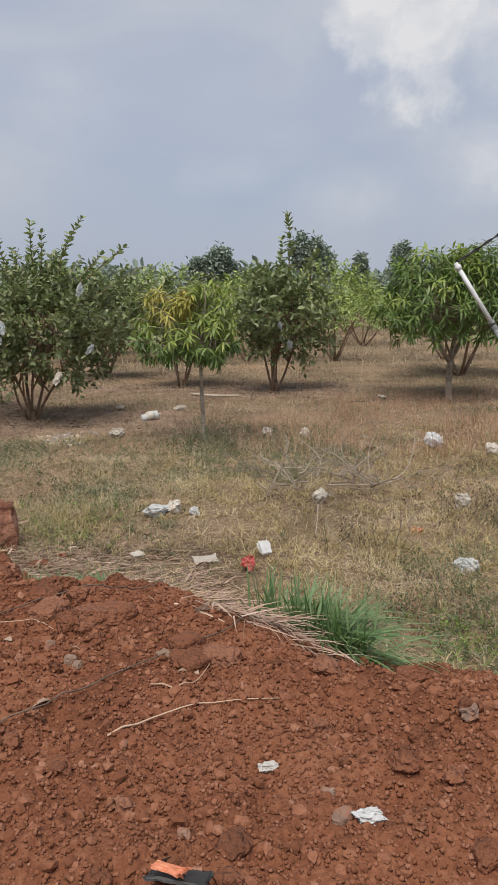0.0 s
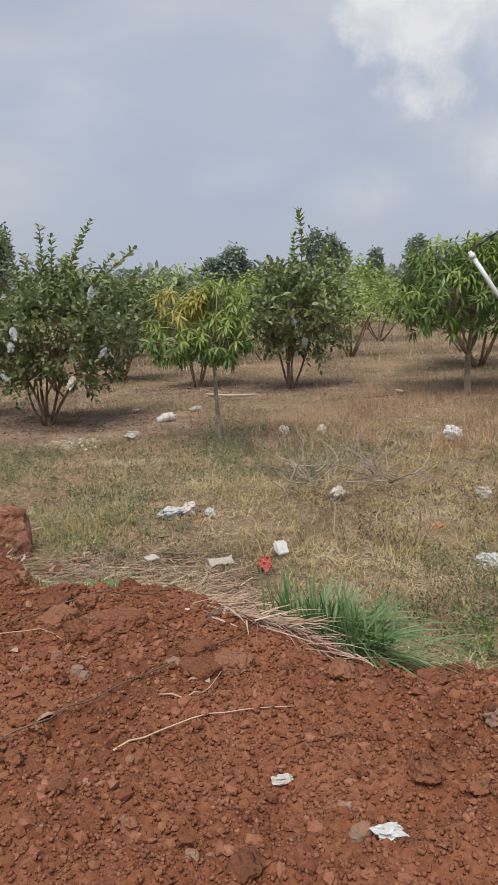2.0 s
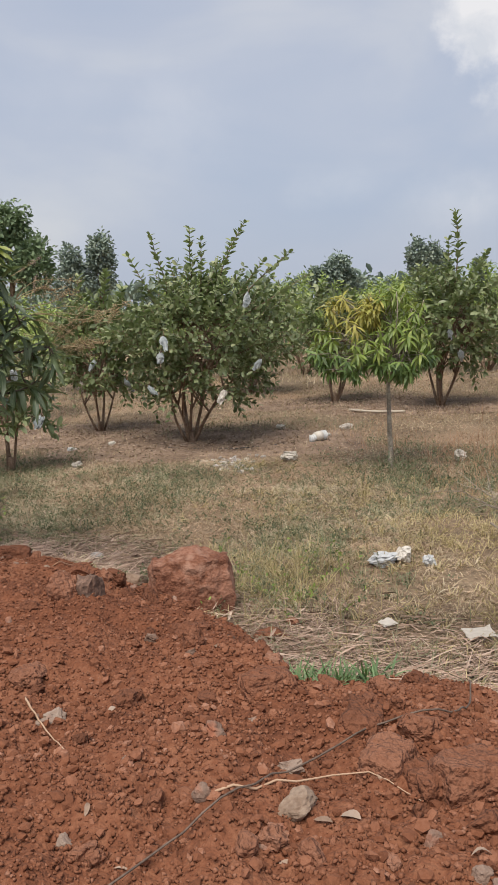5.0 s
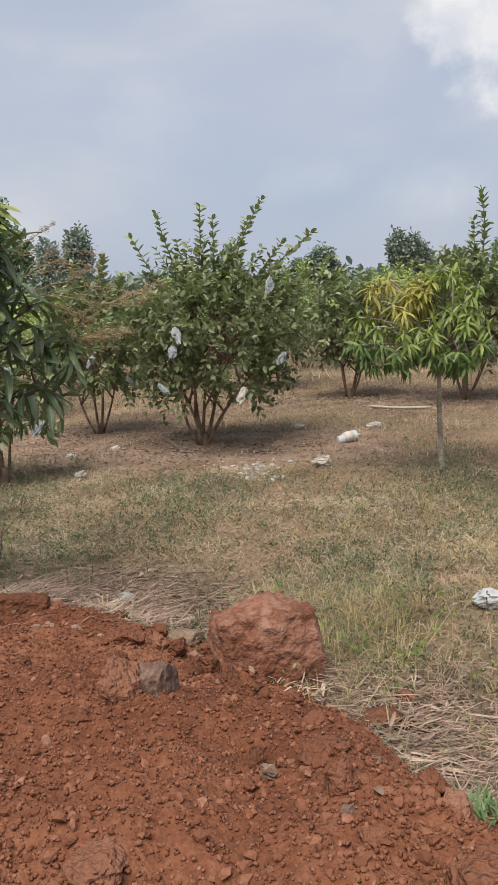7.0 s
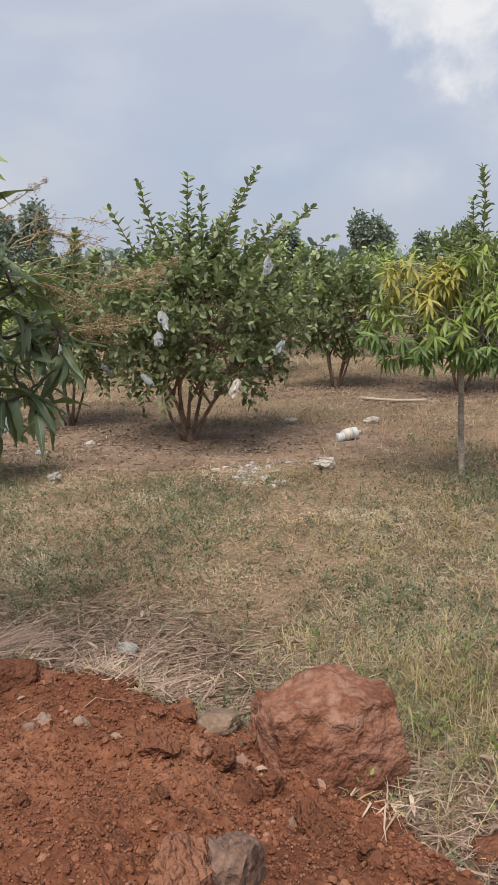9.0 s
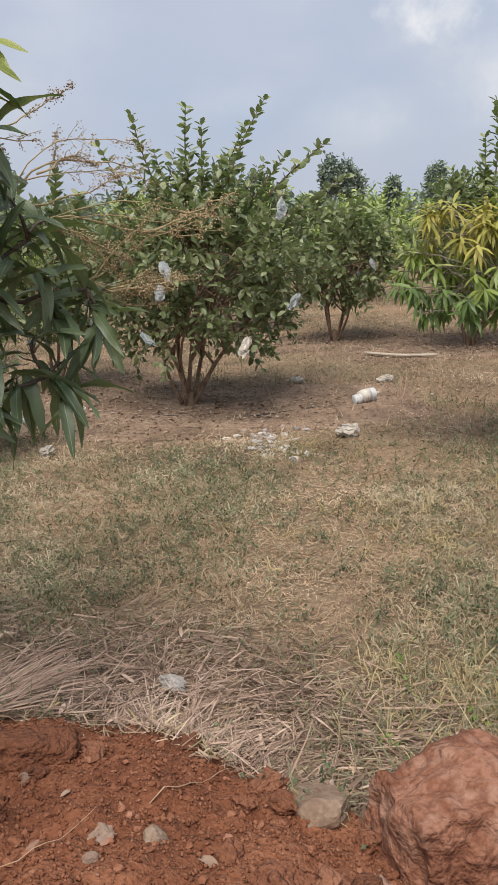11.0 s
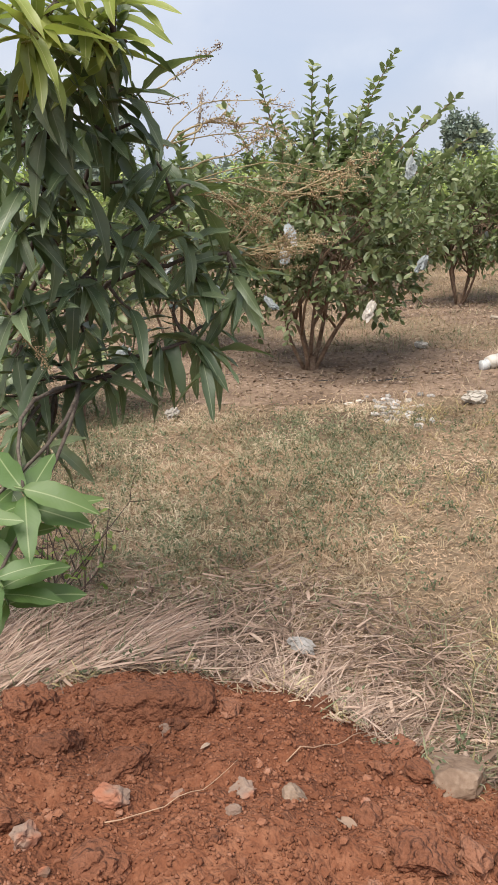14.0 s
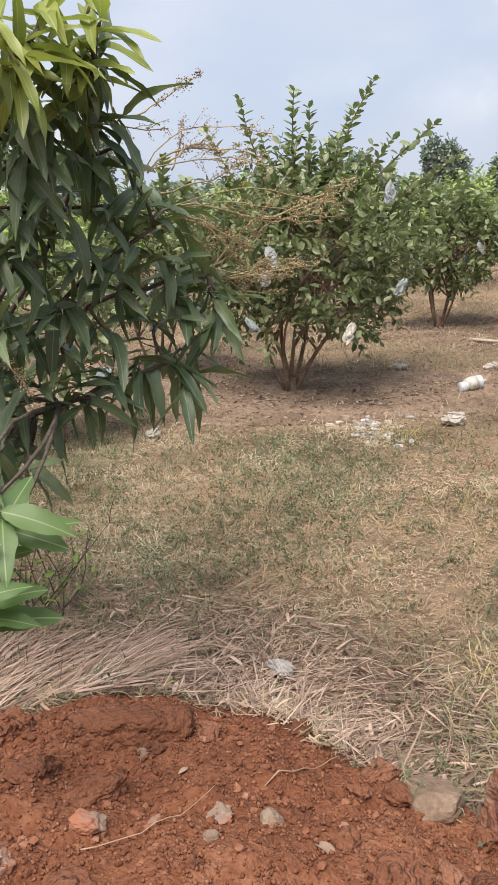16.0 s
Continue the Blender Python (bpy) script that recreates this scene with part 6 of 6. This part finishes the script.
def grass_clump(places, count, length, rng, label, flop):
    """A tussock of long arching blades."""
    tuft = thing("grass_clump", (*places[0][:2], float(ground_z(places[0][0], places[0][1]))), label, "grass plant")
    o = np.array(tuft.location)
    for px, py in places:
        sh = Shape()
        for _ in range(count):
            a, l = rng.uniform(0, 6.28), rng.uniform(*length)
            out = np.array([math.cos(a) + flop[0], math.sin(a) + flop[1], 0]) * rng.uniform(0.25, 0.8)
            t = np.linspace(0, 1, 7)[:, None]
            start = np.array([px + rng.normal() * 0.035, py + rng.normal() * 0.035, 0])
            start[2] = float(ground_z(start[0], start[1])) - 0.02
            c = start - o + out * l * t ** 1.25 + np.array([0, 0, 1]) * l * (0.85 * t - 0.6 * np.linalg.norm(out) * t ** 2)
            wide = 0.0042 * np.array([0.8, 1, 1, 0.95, 0.75, 0.45, 0.05])[:, None] * rng.uniform(0.7, 1.2)
            s = np.cross(out + [0.01, 0, 0], (0, 0, 1.0))
            s = s / np.linalg.norm(s) * math.cos(0.4) + np.array([0, 0, 0.4]) * rng.uniform(-1, 1)
            v = np.stack([c - s * wide, c + s * wide], 1).reshape(-1, 3)
            sh.add(v, [(2 * i, 2 * i + 1, 2 * i + 3, 2 * i + 2) for i in range(6)])
        part("tuft", sh.mesh("tuft", BLADE), tuft)["kind"] = "stuff"
    return tuft


grass_clump([(-0.94, 3.46), (-0.88, 3.36), (-0.81, 3.26), (-0.74, 3.15)], 170, (0.18, 0.43), np.random.default_rng(151), "lush clump of long green grass behind the soil", (0.6, -0.4))
grass_clump([(-1.94, 4.25), (-1.84, 4.27), (-1.76, 4.28), (-1.67, 4.26)], 50, (0.08, 0.18), np.random.default_rng(152), "young green grass tuft behind the soil", (0, 0))

# pinkish straw lying behind the young tuft
sh, rng = Shape(), np.random.default_rng(154)
n = 900
x, y = rng.uniform(-2.0, -0.9, n), rng.normal(size=n) * 0.16
y = np.interp(x, EDGE_X, EDGE_Y) + 0.22 + y
a = rng.uniform(-0.9, 0.7, n)
l = rng.uniform(0.06, 0.22, n)
sh.repeat(BLADE_V, BLADE_F, np.stack([x, y, ground_z(x, y) + rng.uniform(0.005, 0.035, n)], 1),
          turns(np.stack([np.cos(a), np.sin(a), rng.normal(size=n) * 0.12 + 0.02], 1), np.array([0, 0, 1.0]) + rng.normal(size=(n, 3)) * 0.4, np.stack([rng.uniform(0.003, 0.007, n), l, l], 1)))
tagged(new("straw", sh.mesh("straw", DEADBLADE)), "dead pinkish straw lying at the foot of the soil", "straw", kind="stuff")
# dead straw hanging over the soil beside the clump
sh, rng = Shape(), np.random.default_rng(153)
n = 190
x = -1.05 + rng.normal(size=n) * 0.13
y = np.interp(x, [-1.5, -1.3, -0.6, -0.3], [3.5, 3.3, 2.84, 2.7]) - 0.03 + rng.normal(size=n) * 0.045
a = -0.62 + rng.normal(size=n) * 0.5
l = rng.uniform(0.06, 0.24, n)
sh.repeat(BLADE_V, BLADE_F, np.stack([x, y, ground_z(x, y) + rng.uniform(0.005, 0.035, n)], 1),
          turns(np.stack([np.cos(a), np.sin(a), rng.normal(size=n) * 0.12 + 0.02], 1), np.array([0, 0, 1.0]) + rng.normal(size=(n, 3)) * 0.4, np.stack([rng.uniform(0.003, 0.008, n), l, l], 1)))
tagged(new("straw", sh.mesh("straw", DEADBLADE)), "dead pinkish grass blades lying over the soil's rim", "straw", kind="stuff")


# ---- wires, reeds, twigs ----
def strand(name, points, radius, material, label, category, group="", lift=0.006, sides=6, drape=True, taper=False):
    """A wire or stalk laid over the ground through some points."""
    p = np.array(points, float)
    t = np.concatenate([[0], np.cumsum(np.linalg.norm(np.diff(p[:, :2], axis=0), axis=1))])
    u = np.linspace(0, t[-1], max(12, int(t[-1] / 0.05)))
    q = np.stack([np.interp(u, t, p[:, k]) for k in range(p.shape[1])], 1)
    for _ in range(3):
        q[1:-1] = (q[:-2] + 2 * q[1:-1] + q[2:]) / 4
    z = ground_z(q[:, 0], q[:, 1])
    if drape:
        z = np.maximum(z, np.convolve(np.pad(z, 4, mode="edge"), np.ones(9) / 9, "valid"))
    q = np.stack([q[:, 0], q[:, 1], z + lift + radius], 1)
    s = Shape()
    s.tube(q, np.linspace(radius, radius * 0.35, len(q)) if taper else radius, sides)
    return tagged(new(name, s.mesh(name, material, True)), label, category, group)


strand("wire", [(-2.35, 2.0), (-1.98, 2.29), (-1.80, 2.45), (-1.63, 2.59), (-1.41, 2.80), (-1.29, 2.92), (-1.12, 3.07), (-0.95, 3.3)], 0.0026, DUSTYWIRE, "thin dark wire lying across the red soil", "wire", lift=0.014)
strand("wire", [(-2.6, 2.6), (-2.28, 2.93), (-2.01, 3.2), (-1.78, 3.45), (-1.55, 3.48), (-1.45, 3.72), (-1.2, 4.75), (-1.06, 4.78), (-0.82, 4.68), (-0.66, 4.6)], 0.0026, DUSTYWIRE, "thin dark wire running from the soil into the grass", "wire", lift=0.016)
strand("reed", [(-1.5, 2.38), (-1.35, 2.52), (-1.2, 2.58), (-1.05, 2.58)], 0.003, REED, "long pale dry reed lying on the soil", "reed", "dry reeds", taper=True)
strand("reed", [(-2.16, 3.11), (-2.0, 3.16), (-1.84, 3.27), (-1.75, 3.22), (-1.70, 3.14)], 0.0034, REED, "long pale dry reed lying on the soil", "reed", "dry reeds", taper=True)
strand("reed", [(-2.72, 3.63), (-2.63, 3.49), (-2.53, 3.34)], 0.0035, REED, "short pale dry reed lying on the soil", "reed", "dry reeds", taper=True)
strand("reed", [(-1.40, 2.66), (-1.30, 2.60), (-1.22, 2.80), (-1.2, 2.9)], 0.003, REED, "thin dry stalk lying on the soil", "reed", "dry reeds", taper=True)
strand("reed", [(-3.12, 5.44), (-3.05, 5.50), (-2.97, 5.62), (-2.86, 5.85)], 0.002, REED, "pale dry stalk lying on the soil", "reed", "dry reeds", taper=True)
strand("reed", [(-3.46, 5.15), (-3.36, 5.2), (-3.28, 5.26), (-3.22, 5.36)], 0.0017, REED, "thin dry stalk lying on the soil", "reed", "dry reeds", taper=True)
strand("root", [(-2.09, 2.46), (-2.0, 2.46), (-1.97, 2.54), (-1.98, 2.60)], 0.0065, BARK, "crooked dry root on the soil", "root", taper=True)
strand("hose", [(-3.75, 10.75), (-3.4, 10.7), (-3.1, 10.45), (-2.5, 10.3), (-1.75, 10.45)], 0.008, BLACK, "thin black irrigation hose under the guava tree", "hose", lift=-0.002)
strand("hose", [(-1.5, 14.0), (-0.5, 14.2), (0.3, 13.1), (1.1, 12.9)], 0.008, BLACK, "thin black irrigation hose under the guava trees", "hose", lift=-0.002)
strand("hose", [(1.2, 11.7), (1.9, 11.8), (2.4, 11.4), (3.2, 11.5)], 0.008, BLACK, "thin black irrigation hose under the mango tree", "hose", lift=-0.002)
strand("stick", [(-0.9, 12.9), (-0.55, 12.6), (-0.2, 12.5)], 0.018, TWIG, "pale dry stick on the ground", "stick", lift=0.02)

brush = thing("twig_pile", on_field(0.0, 6.6), "pile of dead grey branches lying in dry grass", "branches")
rng = np.random.default_rng(161)
o = np.array(brush.location)


def dead_branch(a, b, r, forks):
    s = Shape()
    p = bend(np.array(a) - o, np.array(b) - o, rng, 8, 0.07 if r > 0.008 else 0.16)
    s.tube(p, np.linspace(r, r * 0.3, 8), 5)
    for _ in range(forks):
        q = p[rng.integers(2, 7)]
        d = (p[-1] - p[0]) * 0.5 + ball_dirs(rng, 1)[0] * np.linalg.norm(p[-1] - p[0]) * 0.6
        d[2] = abs(d[2]) * 0.5
        e = q + d * rng.uniform(0.25, 0.6)
        m = bend(q, e, rng, 5, 0.1)
        s.tube(m, np.linspace(r * 0.5, r * 0.15, 5), 4)
        s.tube(bend(m[2], m[2] + ball_dirs(rng, 1)[0] * 0.14 + [0, 0, 0.05], rng, 4, 0.1), [r * 0.3, r * 0.2, r * 0.15, r * 0.1], 3)
    part("branch", s.mesh("branch", TWIG, True), brush)


dead_branch((-0.62, 6.25, 0.04), (-0.40, 6.9, 0.42), 0.009, 2)
dead_branch((-0.65, 6.5, 0.10), (0.5, 6.8, 0.36), 0.008, 5)
for i in range(32):
    a = (rng.uniform(-0.45, 0.3), rng.uniform(6.3, 6.9), 0.04 + rng.uniform(0, 0.1))
    dead_branch(a, (a[0] + rng.normal() * 0.3, a[1] + rng.normal() * 0.3, rng.uniform(0.08, 0.5)), 0.0055, 5)
for i in range(6):
    a = (-0.1 + rng.normal() * 0.12, 5.1 + rng.normal() * 0.2, 0.0)
    dead_branch(a, (a[0] + rng.normal() * 0.15, a[1] + rng.normal() * 0.1, rng.uniform(0.2, 0.42)), 0.004, 4)


shrub = thing("shrub", on_field(-4.0, 6.76), "thin twiggy shrub with few yellow-green leaves", "shrub")
rng = np.random.default_rng(165)
twigs, foliage = Shape(), Shape()
for i in range(14):
    d = np.array([rng.normal() * 0.16, rng.normal() * 0.12, rng.uniform(0.2, 0.42)])
    p = bend((rng.normal() * 0.05, rng.normal() * 0.05, -0.02), d, rng, 6, 0.06)
    twigs.tube(p, np.linspace(0.004, 0.0015, 6), 4)
    for k in range(3):
        q = p[rng.integers(2, 6)]
        twigs.tube(bend(q, q + ball_dirs(rng, 1)[0] * 0.1 + [0, 0, 0.04], rng, 4, 0.08), [0.002, 0.0016, 0.0012, 0.001], 3)
    n = 9
    q = p[rng.integers(2, 6, n)] + rng.normal(size=(n, 3)) * 0.03
    foliage.repeat(LEAF_V, LEAF_F, q, turns(ball_dirs(rng, n), np.array([0, 0, 1.0]) + rng.normal(size=(n, 3)) * 0.5, rng.uniform(0.02, 0.045, n)))
part("branchwork", twigs.mesh("branchwork", DUSTYWIRE, True), shrub, "thin dark twigs")["kind"] = "stuff"
part("leaves", foliage.mesh("leaves", FRESH), shrub)["kind"] = "stuff"


# ---- leaning pole with its cable ----
pole = thing("leaning_pole", on_field(2.0, 6.44), "leaning metal pipe with pale top and black cable", "pole")
o = np.array(pole.location)
top, foot = np.array([0.97, 6.97, 1.735]) - o, np.array([0.0, 0.0, -0.1])
mid = top + (foot - top) * 0.26
s = Shape()
s.tube([top, top + (mid - top) * 0.5, mid], [0.018, 0.018, 0.018], 14)
part("upper_pipe", s.mesh("upper_pipe", PIPE_PALE, True), pole, "pale grey upper pipe")
s = Shape()
s.tube([mid, (mid + foot) / 2, foot], [0.022, 0.022, 0.022], 14)
part("lower_pipe", s.mesh("lower_pipe", PIPE_DARK, True), pole, "dark weathered lower pipe")
for t in (0.02, 0.26, 0.43, 0.58):
    c = top + (foot - top) * t
    d = (foot - top) / np.linalg.norm(foot - top)
    s = Shape()
    s.tube([c - d * 0.018, c + d * 0.018], [0.026, 0.026], 14)
    part("clamp", s.mesh("clamp", PIPE_DARK if t > 0.1 else PIPE_PALE, False), pole)
s, end = Shape(), np.array([2.9, 6.2, 3.65]) - o
t = np.linspace(0, 1, 60)[:, None]
line = top + (end - top) * t - np.array([0, 0, 0.16]) * np.sin(t * np.pi)
for k in range(2):
    ph = t[:, 0] * 75 + k * np.pi
    s.tube(line + 0.007 * np.stack([np.cos(ph), 0 * ph, np.sin(ph)], 1), 0.006, 5)
part("cable", s.mesh("cable", BLACK, True), pole, "twisted black cable")


# ---- dry leaves and rubbish on the soil ----
def dry_leaf_mesh(seed):
    rng = np.random.default_rng(seed)
    t = np.linspace(0, 1, 7)
    half = 0.17 * np.sin(np.pi * np.clip(t, 0.001, 1)) ** 0.7 + 0.004
    curl = rng.uniform(0.1, 0.3) * np.sin(t * np.pi + rng.uniform(-0.5, 0.5))
    mid = np.stack([0.06 * np.sin(t * 4 + seed), t - 0.5, curl], 1)
    lift = rng.uniform(0.1, 0.7)
    v = np.stack([mid + np.stack([-half, 0 * t, half * lift], 1), mid, mid + np.stack([half, 0 * t, half * lift * 0.6], 1)], 1).reshape(-1, 3)
    s = Shape()
    s.add(v, [q for i in range(6) for q in ((3 * i, 3 * i + 1, 3 * i + 4, 3 * i + 3), (3 * i + 1, 3 * i + 2, 3 * i + 5, 3 * i + 4))])
    return s.mesh("dry_leaf", DEADLEAF, True)


leaf_kinds = [dry_leaf_mesh(500 + k) for k in range(5)]
rng = np.random.default_rng(171)
LEAF_SPOTS = [(-1.27, 2.77), (-1.92, 3.06), (-1.86, 3.08), (-2.33, 2.95), (-2.0, 2.95), (-1.63, 2.9), (-1.78, 3.24), (-2.46, 3.55), (-1.95, 2.6), (-2.2, 4.0), (-3.0, 5.2), (-3.3, 5.45), (-2.62, 5.2), (-3.9, 5.3)]
LEAF_SPOTS += [(float(a), float(b)) for a, b in zip(rng.uniform(-2.6, -0.9, 4), rng.uniform(2.1, 3.3, 4))]
for x, y in LEAF_SPOTS:
    ob = tagged(new("dry_leaf", leaf_kinds[int(rng.integers(5))]), "pale curled dry leaf lying on red soil", "leaf", "dry leaves on the soil")
    s = float(rng.uniform(0.03, 0.065))
    ob.matrix_basis = pose(x, y, float(ground_z(x, y)) + 0.003, float(rng.uniform(-15, 15)), float(rng.uniform(-15, 15)), float(rng.uniform(0, 360))) @ Matrix.Scale(s, 4)
scrap("rag", -0.94, 2.05, (0.085, 0.05, 0.035), 481, PLASTIC, "crumpled white rag on red soil", 0.005)
scrap("plastic_scrap", -1.12, 2.31, (0.055, 0.035, 0.02), 482, RUBBLE, "grey plastic scrap on red soil", 0.003)
box_scrap("wrapper", -1.34, 1.88, 0.11, 0.06, 0.006, 160, 14, BLACK, "dark torn wrapper on red soil", 7)
box_scrap("wrapper", -1.36, 1.875, 0.06, 0.028, 0.006, 150, 14, ORANGE, "orange printed wrapper on red soil", 8).location.z += 0.008
scrap("plastic_scrap", -3.07, 6.27, (0.13, 0.06, 0.035), 485, RUBBLE, "pale plastic scrap on the straw", 0.03)
